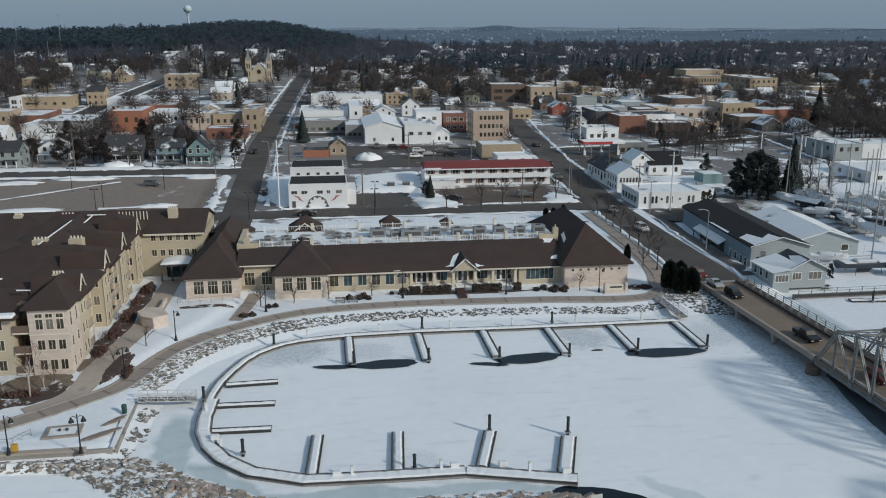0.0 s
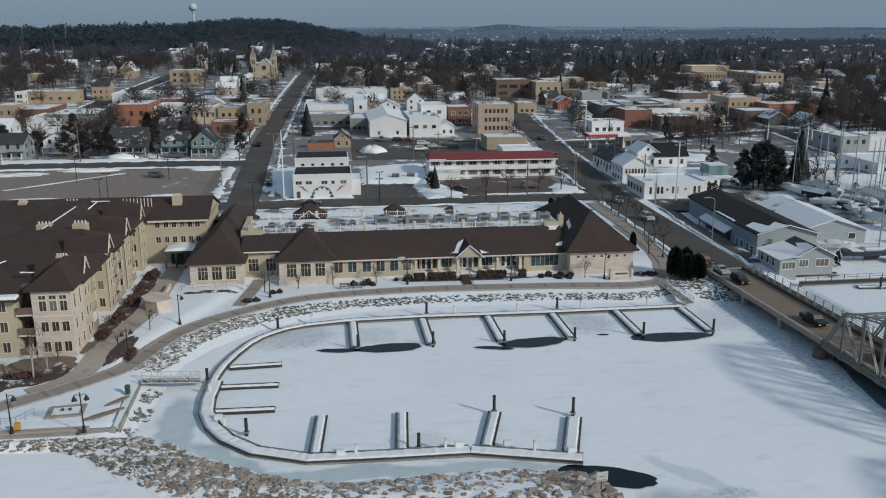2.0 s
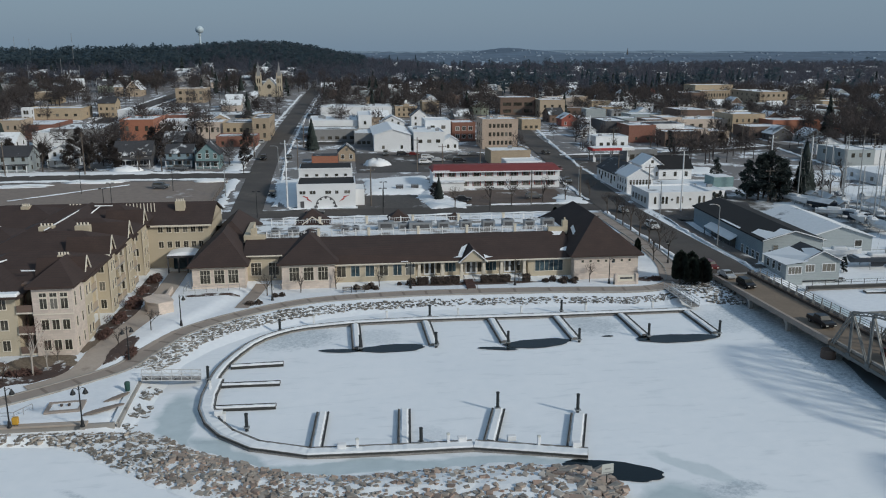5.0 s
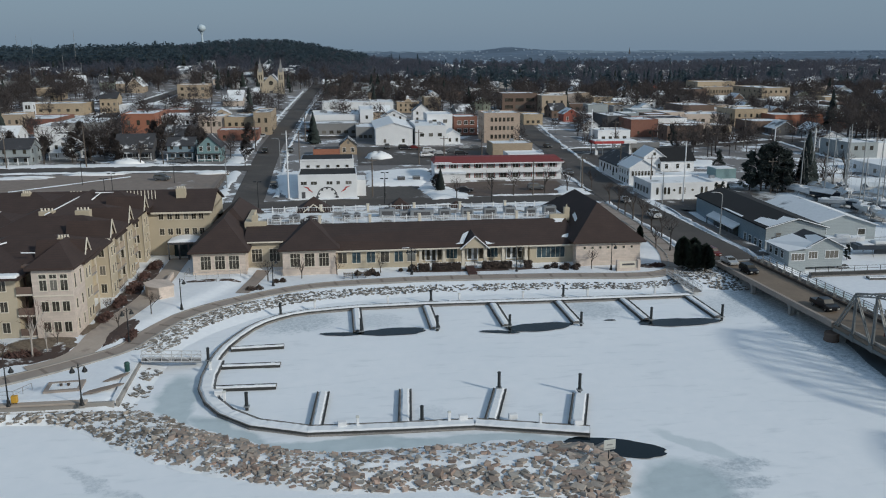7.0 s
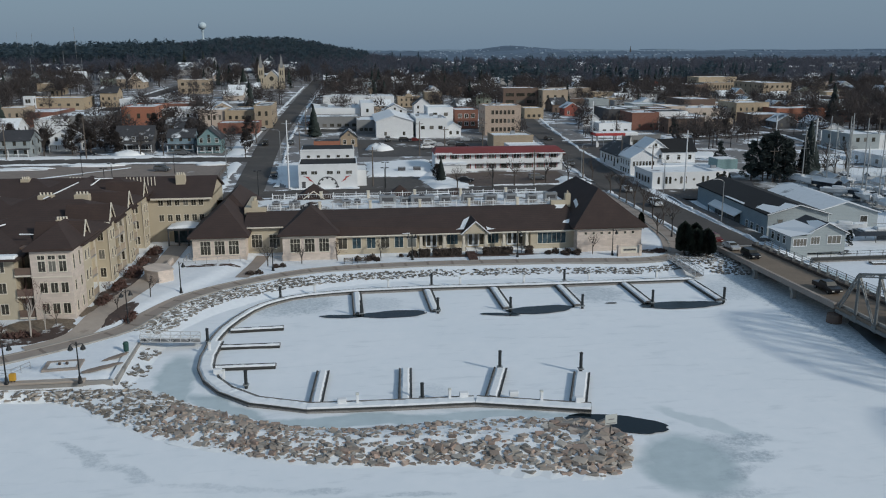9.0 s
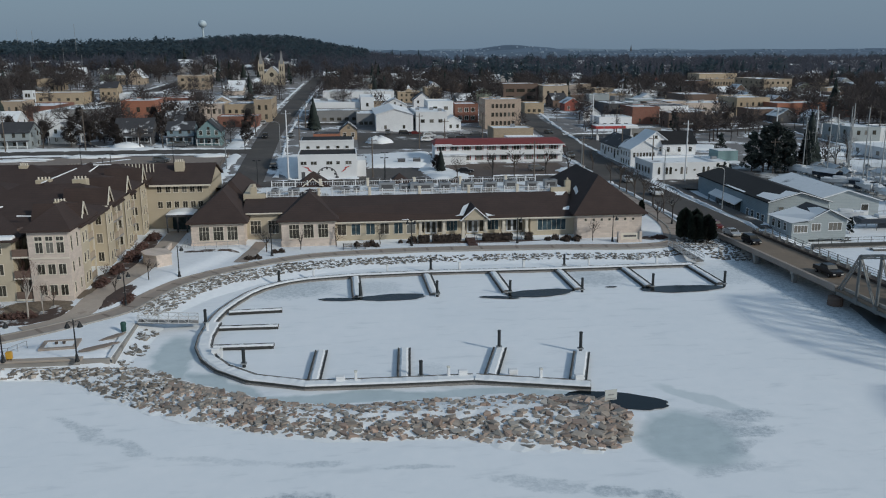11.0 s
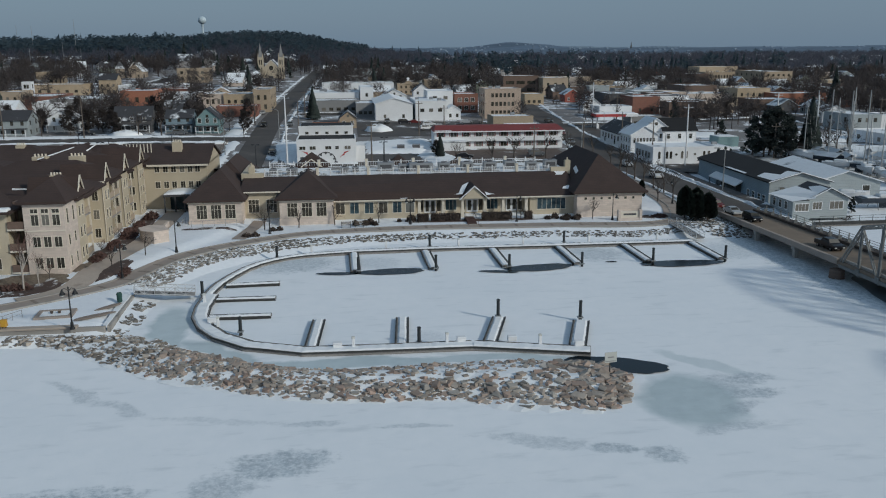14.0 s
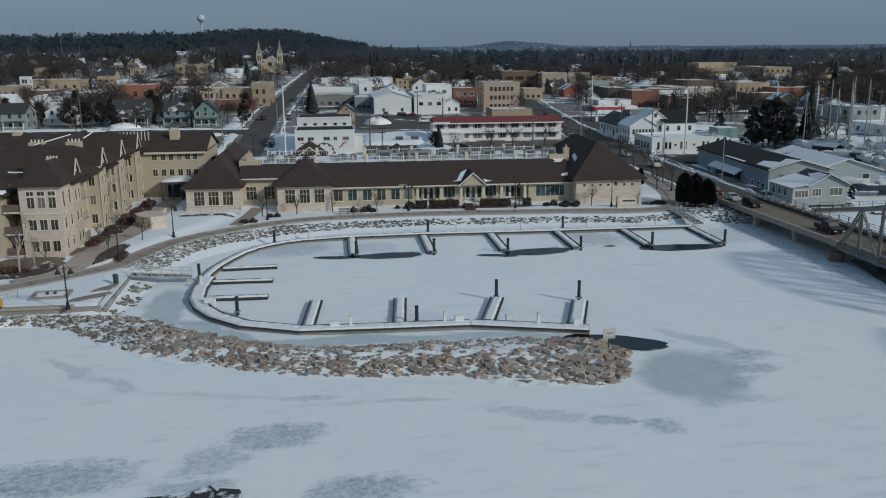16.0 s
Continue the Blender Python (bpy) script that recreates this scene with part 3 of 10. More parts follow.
def ice_material():
    """Wind-packed snow on lake ice with bare grey ice showing in patches."""
    m, n, l, p = node_mat("snow_on_ice")
    pos = position(n)
    f1 = noise_tex(n, l, pos, 0.055, 6, 0.6)
    f2 = noise_tex(n, l, pos, 0.55, 5, 0.6)
    f3 = noise_tex(n, l, pos, 3.0, 3)
    stretch = n.new("ShaderNodeMapping")
    stretch.inputs["Scale"].default_value = (0.5, 2.0, 1.0)
    stretch.inputs["Rotation"].default_value = (0, 0, radians(-28))
    l.new(pos, stretch.inputs["Vector"])
    f4 = noise_tex(n, l, stretch.outputs[0], 0.35, 4)
    snow = mixc(n, l, ramp(n, l, f2, 0.3, 0.75), (0.85, 0.88, 0.905), (0.90, 0.92, 0.94))
    snow = mixc(n, l, maths(n, l, "MULTIPLY", ramp(n, l, f1, 0.45, 0.7), 0.35), snow, (0.77, 0.82, 0.86))
    bare = mixc(n, l, ramp(n, l, f2, 0.3, 0.7), (0.27, 0.33, 0.37), (0.43, 0.505, 0.55))
    warp = n.new("ShaderNodeVectorMath")
    warp.operation = "MULTIPLY_ADD"
    tex = n.new("ShaderNodeTexNoise")
    tex.inputs["Scale"].default_value = 0.22
    tex.inputs["Detail"].default_value = 6
    l.new(pos, tex.inputs["Vector"])
    l.new(tex.outputs["Color"], warp.inputs[0])
    warp.inputs[1].default_value = (4, 3, 0)
    l.new(pos, warp.inputs[2])
    total = glaze = None
    f5 = noise_tex(n, l, pos, 0.9, 6, 0.68)
    f6 = noise_tex(n, l, stretch.outputs[0], 1.1, 6, 0.7)
    rag = maths(n, l, "ADD", maths(n, l, "MULTIPLY", f5, 0.9), maths(n, l, "MULTIPLY", f6, 0.7))
    # bare patches: centre x, y, half-lengths, turn, how bare
    for cx, cy, a, b, turn, amount, clear in [q + (False,) for q in BARE_PATCHES] + [q + (True,) for q in CLEAR_PATCHES]:
        mp = n.new("ShaderNodeMapping")
        mp.vector_type = "TEXTURE"
        mp.inputs["Location"].default_value = (cx + 2.0, cy + 1.5, 0)
        mp.inputs["Rotation"].default_value = (0, 0, radians(turn))
        mp.inputs["Scale"].default_value = (a, b, 1)
        l.new(warp.outputs[0], mp.inputs["Vector"])
        flat = n.new("ShaderNodeVectorMath")
        flat.operation = "MULTIPLY"
        flat.inputs[1].default_value = (1, 1, 0)
        l.new(mp.outputs[0], flat.inputs[0])
        ln = n.new("ShaderNodeVectorMath")
        ln.operation = "LENGTH"
        l.new(flat.outputs[0], ln.inputs[0])
        if clear:
            v = maths(n, l, "MULTIPLY", ramp(n, l, ln.outputs["Value"], 1.15, 0.82), amount)
            glaze = v if glaze is None else maths(n, l, "MAXIMUM", glaze, v)
            continue
        edge = wide_add(n, l, ramp(n, l, ln.outputs["Value"], 1.6, 0.3), rag)
        v = maths(n, l, "MULTIPLY", ramp(n, l, edge, 1.12, 1.5), amount)
        total = v if total is None else maths(n, l, "MAXIMUM", total, v)
    broken = maths(n, l, "MULTIPLY", total, ramp_to(n, l, ramp(n, l, noise_tex(n, l, pos, 1.8, 6, 0.72), 0.38, 0.6), 0.35, 0.98))
    fleck = ramp(n, l, noise_tex(n, l, pos, 3.0, 5, 0.7), 0.55, 0.66)
    broken = maths(n, l, "MULTIPLY", broken, maths(n, l, "SUBTRACT", 1.0, maths(n, l, "MULTIPLY", fleck, 0.75)))
    streak = maths(n, l, "MULTIPLY", ramp(n, l, f4, 0.56, 0.72), 0.22)
    mask = maths(n, l, "MAXIMUM", broken, streak)
    c = mixc(n, l, glaze, snow, mixc(n, l, ramp(n, l, f2, 0.3, 0.75), (0.46, 0.545, 0.57), (0.55, 0.635, 0.66)))
    c = mixc(n, l, mask, c, bare)
    l.new(c, p.inputs["Base Color"])
    l.new(ramp_to(n, l, mask, 0.75, 0.32), p.inputs["Roughness"])
    bumped(n, l, p, maths(n, l, "ADD", f3, f2), 0.25, 0.06)
    return m


BARE_PATCHES = [
        (-7, 117, 6, 4.5, 20, 0.7), (4, 116, 4, 3.5, 0, 0.4), (37.5, 117.5, 4, 5, 0, 0.65), (58, 117, 5, 5, 30, 0.45),
    (36.6, 68.3, 2.8, 1.2, 0, 0.75), (35.6, 65.2, 2.6, 1.1, 10, 0.8), (34.6, 67.2, 1.8, 3.2, 24, 0.5), (33.4, 62.0, 2.4, 1.0, 30, 0.6), (31, 58.6, 3.4, 0.8, 14, 0.5),
    (-4.4, 57.0, 3.8, 1.9, 4, 0.85), (-8.4, 54.0, 2.9, 2.0, 32, 0.65), (-18.5, 52.2, 5.2, 2.7, 2, 0.95), (-9.5, 50.4, 2.6, 1.0, 5, 0.75), (1.0, 48.2, 4.0, 2.0, 8, 0.9),
    (-24, 73, 4.4, 0.7, -40, 0.5), (-18.8, 68.6, 3.2, 0.9, -38, 0.5), (-10.5, 65, 6.5, 0.5, -14, 0.28), (-2.3, 63.3, 2.6, 0.6, 0, 0.5), (5.8, 62, 2.6, 0.5, -10, 0.5),
    (15, 58.2, 4.4, 0.9, -18, 0.5), (20.4, 56.4, 1.8, 0.9, -10, 0.75), (23.8, 55, 1.6, 1.5, -50, 0.75), 
    # first three follow the bridge: bare ice with the deck's shade painted in
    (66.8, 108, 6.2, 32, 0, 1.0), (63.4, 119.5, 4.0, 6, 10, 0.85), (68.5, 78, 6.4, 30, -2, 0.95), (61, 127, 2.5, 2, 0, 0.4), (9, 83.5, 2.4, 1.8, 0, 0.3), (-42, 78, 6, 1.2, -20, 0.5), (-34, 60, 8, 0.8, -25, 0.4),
]
# smooth refrozen leads of clear green-grey ice
CLEAR_PATCHES = [(30.0, 64.2, 4.2, 5.8, -12, 0.95), (-18.8, 90, 2.4, 8, 8, 0.9), (-11.5, 80.0, 8, 1.9, -48, 0.9), (0, 77.0, 12, 1.5, 0, 0.95), (14, 76.4, 9, 1.4, -7, 0.85), (88, 120, 16, 9, 0, 0.95), (34.5, 72.5, 5, 1.2, -50, 0.5)]
GROUND = ground_material()
ICE = ice_material()


def ground_height(X, Y):
    d = shore_dist(X, Y)
    seawall = (X < -25.0) & (Y < 90)
    k = np.where(seawall, np.clip((d - 0.1) / 2.6, -0.6, 1), np.clip(d / 4.2, -0.6, 1))
    near = land(X, Y) * k + np.where(d > 3, 0.05 * wavy(X, Y, 0.5), 0)
    return np.where(Y < 200, near, land(X, Y))


xs = np.concatenate([np.arange(-1700, -400, 60), np.arange(-400, -100, 12), np.arange(-100, 130, 1.0), np.arange(130, 420, 12), np.arange(420, 2300, 60)])
ys = np.concatenate([np.arange(80, 150, 0.8), np.arange(150, 260, 3), np.arange(260, 700, 10), np.arange(700, 2000, 40), np.arange(2000, 4300, 200)])
tagged(new("ground", grid_mesh("ground", xs, ys, ground_height, GROUND)), "snowy ground with brown grass showing through", "ground", kind="structure")


def ice_height(X, Y):
    return 0.05 * wavy(X, Y, 0.22) + 0.03 * wavy(X, Y, 0.9, 2.0)


tagged(new("ice", grid_mesh("ice", np.concatenate([np.arange(-460, -90, 20), np.arange(-90, 130, 1.5), np.arange(130, 470, 20)]), np.concatenate([np.arange(-320, 20, 20), np.arange(20, 140, 1.5), np.arange(140, 171, 10)]), ice_height, ICE)),
       "snow-covered harbour ice with bare grey patches", "ice", kind="structure")


def blob(cx, cy, a, b, turn, seed, n=40, rag=0.16):
    rnd = random.Random(seed)
    ph = [rnd.uniform(0, 6.28) for _ in range(4)]
    pts = []
    for i in range(n):
        t = 2 * math.pi * i / n
        r = 1 + rag * (0.6 * math.sin(2 * t + ph[0]) + 0.5 * math.sin(3 * t + ph[1]) + 0.35 * math.sin(7 * t + ph[2]) + 0.2 * math.sin(13 * t + ph[3]))
        x, y = a * r * math.cos(t), b * r * math.sin(t)
        c, s = math.cos(radians(turn)), math.sin(radians(turn))
        pts.append((cx + x * c - y * s, cy + x * s + y * c))
    return pts


def flat_patch(name, pts, z, material, label, category, kind="structure"):
    me = bpy.data.meshes.new(name)
    me.from_pydata([(x, y, z) for x, y in pts], [], [tuple(range(len(pts)))])
    me.materials.append(material)
    return tagged(new(name, me), label, category, kind=kind)


# dark sheet below the deck: wet bare ice plus painted bridge shade
flat_patch("wet_shaded_ice", blob(69.6, 85, 5.4, 20, -1, 21, rag=0.12), 0.09, WET_SHADED_ICE, "dark wet bare ice under the bridge, deck shade painted in", "ice")
for k, (cx, cy, a, b, turn) in enumerate([(6.6, 110.8, 4.9, 1.55, 1), (-0.6, 110.7, 2.8, 0.75, -8), (27.2, 110.3, 5.0, 1.75, 3), (21.2, 108.9, 2.6, 0.6, -14), (47.6, 109.9, 5.8, 1.8, -1), (38.0, 112.0, 0.9, 0.3, 0), (26.2, 73.0, 5.2, 1.75, -24)]):
    flat_patch("open_water", blob(cx, cy, a, b, turn, k, rag=0.1), 0.10, WATER_DARK, "dark open water where the ice has melted", "water")


def strip(name, pts, width, material, dz, label, category, kind="structure", step=4.0, flatter=None):
    """A paved band along a line, draped on the ground."""
    line = []
    for (ax, ay), (bx, by) in zip(pts, pts[1:]):
        k = max(1, int(math.hypot(bx - ax, by - ay) / step))
        line += [(ax + (bx - ax) * i / k, ay + (by - ay) * i / k) for i in range(k)]
    line.append(pts[-1])
    v, f = [], []
    for i, (x, y) in enumerate(line):
        ax, ay = line[max(0, i - 1)]
        bx, by = line[min(len(line) - 1, i + 1)]
        dl = math.hypot(bx - ax, by - ay)
        nx, ny = -(by - ay) / dl, (bx - ax) / dl
        for k in range(5):
            o = (k / 4 - 0.5) * width
            px, py = x + nx * o, y + ny * o
            z = flatter if flatter is not None else gz(px, py)
            v.append((px, py, z + dz))
    for i in range(len(line) - 1):
        f += [(i * 5 + k, i * 5 + k + 1, i * 5 + k + 6, i * 5 + k + 5) for k in range(4)]
    me = bpy.data.meshes.new(name)
    me.from_pydata(v, [], f)
    me.materials.append(material)
    return tagged(new(name, me), label, category, kind=kind)


def sheet(name, x0, x1, y0, y1, material, dz, label, category, step=6.0):
    me = grid_mesh(name, np.linspace(x0, x1, max(2, int((x1 - x0) / step))), np.linspace(y0, y1, max(2, int((y1 - y0) / step))), lambda X, Y: land(X, Y) + dz, material)
    return tagged(new(name, me), label, category, kind="structure")


# streets
BRIDGE_STREET = [(69.2, 134), (68.6, 150), (68.8, 178), (69.4, 207), (72.2, 247), (76.2, 298), (79.5, 351), (85, 400), (92, 440), (110, 560), (140, 760)]
strip("road_west", [(-22.8, 172), (-23.2, 203), (-24.4, 257), (-25.0, 303), (-22.7, 410), (-20.8, 490), (-16.3, 640)], 7.8, ASPHALT, 0.10, "worn grey asphalt street running inland", "road")
strip("road_front", [(-60, 203.5), (-21, 203.5), (66, 203.5)], 8.0, ASPHALT, 0.14, "grey asphalt street behind the hall", "road")
strip("road_bridge", BRIDGE_STREET, 9.6, ASPHALT, 0.18, "grey asphalt street leading off the bridge", "road")
strip("road_shoulder", [(77.4, 141), (77.2, 160), (78.2, 188)], 4.4, LOT_DARK, 0.16, "dark wet shoulder beside the shed", "road")
strip("road_north", [(-400, 262), (-150, 260), (-26, 259)], 9.0, ASPHALT, 0.12, "grey street beyond the car park", "road")
strip("road_avenue", [(-110, 300), (-108, 430), (-101, 545), (-96, 640)], 9.0, ASPHALT, 0.12, "side street lined with snow", "road")
strip("road_east", [(166, 220), (171, 275), (177, 315), (175, 345), (178, 470)], 8.0, ASPHALT, 0.12, "grey street among low shops", "road")
strip("road_cross", [(76, 292), (120, 300), (175, 318), (300, 350)], 7.0, ASPHALT, 0.16, "grey cross street", "road")
strip("road_second", [(-16, 330), (80, 345)], 7.0, ASPHALT, 0.12, "grey cross street among shops", "road")
strip("road_third", [(-100, 438), (-20, 440), (90, 432), (170, 425)], 8.0, ASPHALT, 0.12, "grey cross street far inland", "road")
sheet("car_park_west", -140, -33, 212, 251, LOT, 0.06, "broad brown-grey car park with snow remnants", "car park")
sheet("car_park_centre", 3.6, 20.5, 205, 224.5, LOT_DARK, 0.06, "dark wet asphalt car park", "car park")
sheet("car_park_motel", 27, 60, 209, 230, FORECOURT, 0.05, "brownish motel forecourt", "car park")
sheet("car_park_shops", 5, 52, 262, 304, LOT_DARK, 0.06, "dark car park behind the motel", "car park")
sheet("boatyard_ground", 96, 165, 172, 218, YARD, 0.06, "dark wet boatyard ground with snow remnants", "yard")
sheet("shop_forecourt", 77, 96, 186, 198.5, LOT_DARK, 0.07, "dark wet forecourt before the low shop", "car park")
sheet("car_park_station", 80, 112, 255, 286, LOT_DARK, 0.06, "dark filling station forecourt", "car park")


def snow_bank(pts, width, height, seed, name="snow_bank"):
    """Ploughed snow ridge along a kerb, uneven in height."""
    rnd = random.Random(seed)
    line = []
    for (ax, ay), (bx, by) in zip(pts, pts[1:]):
        k = max(1, int(math.hypot(bx - ax, by - ay) / 2.0))
        line += [(ax + (bx - ax) * i / k, ay + (by - ay) * i / k) for i in range(k)]
    line.append(pts[-1])
    v, f = [], []
    for i, (x, y) in enumerate(line):
        ax, ay = line[max(0, i - 1)]
        bx, by = line[min(len(line) - 1, i + 1)]
        dl = math.hypot(bx - ax, by - ay)
        nx, ny = -(by - ay) / dl, (bx - ax) / dl
        w = width * rnd.uniform(0.35, 1.3)
        x, y = x + nx * rnd.uniform(-0.3, 0.3), y + ny * rnd.uniform(-0.3, 0.3)
        h = height * rnd.uniform(0.15, 0.75)
        for o, hh in ((-0.5, -0.1), (-0.25, 0.75), (0.05, 1.0), (0.3, 0.6), (0.5, -0.1)):
            px, py = x + nx * o * w, y + ny * o * w
            v.append((px, py, gz(px, py) + 0.2 + hh * h))
    for i in range(len(line) - 1):
        f += [(i * 5 + k, i * 5 + k + 1, i * 5 + k + 6, i * 5 + k + 5) for k in range(4)]
    me = bpy.data.meshes.new(name)
    me.from_pydata(v, [], f)
    me.polygons.foreach_set("use_smooth", np.ones(len(f), bool))
    me.materials.append(SNOW)
    return tagged(new(name, me), "ploughed ridge of white snow along the kerb", "snow", kind="stuff")


for k, (pts, w, h) in enumerate([
    ([(-30.4, 205), (-31.2, 252)], 3.0, 0.5), ([(-31.0, 268), (-31.2, 305), (-28.6, 426), (-24.2, 565)], 1.5, 0.45), ([(-16.6, 212), (-18.6, 300), (-16.8, 426), (-12.6, 565)], 1.3, 0.45),
    ([(-13, 208.8), (4, 208.8)], 1.6, 0.4), ([(-14, 198.3), (60, 198.3)], 1.4, 0.4), ([(24, 208.8), (33, 208.8)], 1.4, 0.4), ([(38, 208.8), (62, 208.8)], 1.6, 0.4),
    ([(64.6, 212), (65.4, 265), (71, 330), (76, 375), (84, 440)], 1.3, 0.4), ([(78.0, 214), (78.4, 265), (84.5, 330), (90, 375), (98, 440)], 1.4, 0.4),
    ([(-400, 267.5), (-150, 265.6), (-28, 264.6)], 3.0, 0.6), ([(-150, 254), (-34, 253.2)], 2.6, 0.5), ([(-104, 300), (-102.5, 430), (-95, 545)], 2.2, 0.5),
    ([(-115.5, 300), (-113.5, 430), (-107, 545)], 2.2, 0.5), ([(79, 297), (120, 304.5), (175, 322.5)], 2.0, 0.5), ([(-14, 334.5), (70, 348)], 2.0, 0.4), ([(161, 222), (166, 275), (172, 315)], 2.0, 0.5), ([(171, 222), (176, 275), (182, 315)], 2.0, 0.5),
    ([(-86, 226), (-60, 246)], 1.3, 0.2), ([(-134, 231), (-98, 231)], 2.4, 0.3), ([(-58, 214), (-40, 216)], 2.4, 0.3), ([(74.4, 139), (74.0, 148), (74.6, 162), (75.4, 177), (76.4, 190)], 0.7, 0.4), ([(63.2, 147), (63.9, 170), (64.6, 197)], 1.1, 0.3),
]):
    snow_bank(pts, w, h, k)


def snow_heap(x, y, a, b, h, seed):
    rnd = random.Random(seed)
    n, rings = 18, 5
    mb = MB()
    k = 0
    for j in range(rings):
        q = j / (rings - 1)
        for i in range(n):
            t = 2 * math.pi * i / n
            r = math.cos(q * math.pi / 2) * rnd.uniform(0.72, 1.18)
            mb.v.append((a * r * math.cos(t), b * r * math.sin(t), h * math.sin(q * math.pi / 2) * rnd.uniform(0.7, 1.15) - 0.05))
    for j in range(rings - 1):
        mb.f += [(j * n + i, j * n + (i + 1) % n, (j + 1) * n + (i + 1) % n, (j + 1) * n + i) for i in range(n)]
    mb.f.append(tuple(range((rings - 1) * n, rings * n)))
    ob = part("snow_mound", mb, SNOW, None)
    ob.data.polygons.foreach_set("use_smooth", np.ones(len(ob.data.polygons), bool))
    ob.matrix_basis = pose(x, y, gz(x, y))
    return tagged(ob, "mound of ploughed white snow beside a car park", "snow mound", "snow mounds")


for k, (x, y, a, b, h) in enumerate([(12.0, 277, 4.4, 3.2, 2.3), (-66, 268.5, 5.0, 2.4, 2.0), (-38, 250, 5, 2, 0.8), (-70, 251, 9, 2, 0.8), (-90, 247, 9, 2.5, 0.7), (-44, 216, 5, 2.5, 0.6), (-75, 214, 9, 2.5, 0.7), (46, 268, 3.4, 3, 1.2)]):
    snow_heap(x, y, a, b, h, k)


def snow_field(pts, h, seed, label="lying snow with a ragged edge"):
    """Untrodden snow left on a plot: a low draped layer whose edge thins out unevenly."""
    P = np.array(pts, float)
    step = max(0.7, min(1.6, np.ptp(P[:, 0]) / 18))
    X, Y = np.meshgrid(np.arange(P[:, 0].min() - 2, P[:, 0].max() + 2, step), np.arange(P[:, 1].min() - 2, P[:, 1].max() + 2, step))
    best, inside = np.full(X.shape, 1e9), np.zeros(X.shape, bool)
    for (ax, ay), (bx, by) in zip(pts, list(pts[1:]) + [pts[0]]):
        dx, dy = bx - ax, by - ay
        t = np.clip(((X - ax) * dx + (Y - ay) * dy) / (dx * dx + dy * dy), 0, 1)
        best = np.minimum(best, np.hypot(X - ax - t * dx, Y - ay - t * dy))
        if ay != by:
            inside ^= ((ay > Y) != (by > Y)) & (X < dx * (Y - ay) / dy + ax)
    d = np.where(inside, best, -best) + 0.9 * wavy(X, Y, 0.8, seed) + 0.5 * wavy(X, Y, 2.1, seed + 1)
    Z = land(X, Y) + 0.22 + h * np.clip(d / 2.2, -0.9, 1) + 0.12 * wavy(X, Y, 0.9, seed) * (d > 0) - 0.4 * (d < -0.3)
    idx = np.arange(X.size).reshape(X.shape)
    q = np.stack([idx[:-1, :-1], idx[:-1, 1:], idx[1:, 1:], idx[1:, :-1]], -1).reshape(-1, 4)
    q = q[(d.ravel()[q] > -0.4).any(1)]
    me = bpy.data.meshes.new("snow_field")
    me.from_pydata(np.stack([X, Y, Z], -1).reshape(-1, 3).tolist(), [], q.tolist())
    me.polygons.foreach_set("use_smooth", np.ones(len(q), bool))
    me.materials.append(SNOW)
    return tagged(new("snow_field", me), label, "snow", kind="stuff")


for k, (pts, h) in enumerate((
    ([(7, 226), (21, 225.5), (25.5, 236), (25.5, 255), (13, 251), (7, 248)], 0.5), ([(20.6, 222), (22.5, 206), (31, 206), (31.5, 212), (28, 222), (26, 235)], 0.45),
    ([(56, 208.5), (63.5, 208.5), (63.5, 216), (59, 221), (56.5, 215)], 0.3), ([(-13.5, 211), (-11.2, 211), (-11.2, 250), (-18.5, 250), (-17.5, 226)], 0.35), ([(52, 266), (64, 264), (65, 276), (54, 275)], 0.3),
    ([(93, 224), (112, 224), (112, 240), (95, 241)], 0.3), ([(94, 250), (118, 252), (122, 266), (96, 262)], 0.3), ([(108, 196), (126, 196), (128, 206), (112, 203)], 0.3),
    ([(134, 198), (162, 196), (163, 222), (138, 226)], 0.5), ([(79.6, 142), (83, 141), (80.4, 160), (78.6, 168)], 0.3), ([(-36, 266), (-31.5, 266), (-31, 300), (-36, 304)], 0.3), ([(-124, 264), (-58, 263.5), (-58, 269), (-124, 270)], 0.3),
    ([(140, 236), (166, 236), (168, 256), (146, 254)], 0.35), ([(118, 372), (150, 364), (156, 376), (128, 388)], 0.3), ([(94, 310), (112, 306), (114, 316), (98, 318)], 0.3), ([(196, 570), (250, 570), (250, 590), (200, 592)], 0.3), ([(128, 440), (170, 444), (168, 470), (130, 466)], 0.3),
)):
    snow_field(pts, h, k * 1.7)

# ---- harbour: promenade, docks, gangways ----
PROM = [(-62, 89.8), (-46, 91.6), (-38.8, 95.4), (-32.6, 100.3), (-28.2, 104.8), (-26.2, 110.5), (-23.6, 117.0), (-20.2, 121.4), (-16.2, 125.0), (-9.5, 129.4), (-3.0, 131.8), (8, 133.2), (20, 133.3), (37, 132.4), (48.5, 131.2), (54.6, 132.6), (58.2, 137.5), (60.2, 146), (61.6, 165), (62, 196)]


def smooth(pts, n=4):
    out = []
    for i in range(len(pts) - 1):
        p0, p1, p2, p3 = pts[max(0, i - 1)], pts[i], pts[i + 1], pts[min(len(pts) - 1, i + 2)]
        for k in range(n):
            t = k / n
            out.append(tuple(0.5 * (2 * p1[a] + (p2[a] - p0[a]) * t + (2 * p0[a] - 5 * p1[a] + 4 * p2[a] - p3[a]) * t * t + (3 * p1[a] - p0[a] - 3 * p2[a] + p3[a]) * t ** 3) for a in (0, 1)))
    out.append(pts[-1])
    return out


promenade = strip("pavement_promenade", smooth(PROM), 2.4, PAVING, 0.12, "tan paved waterside promenade with darker bands", "promenade", step=2.0)
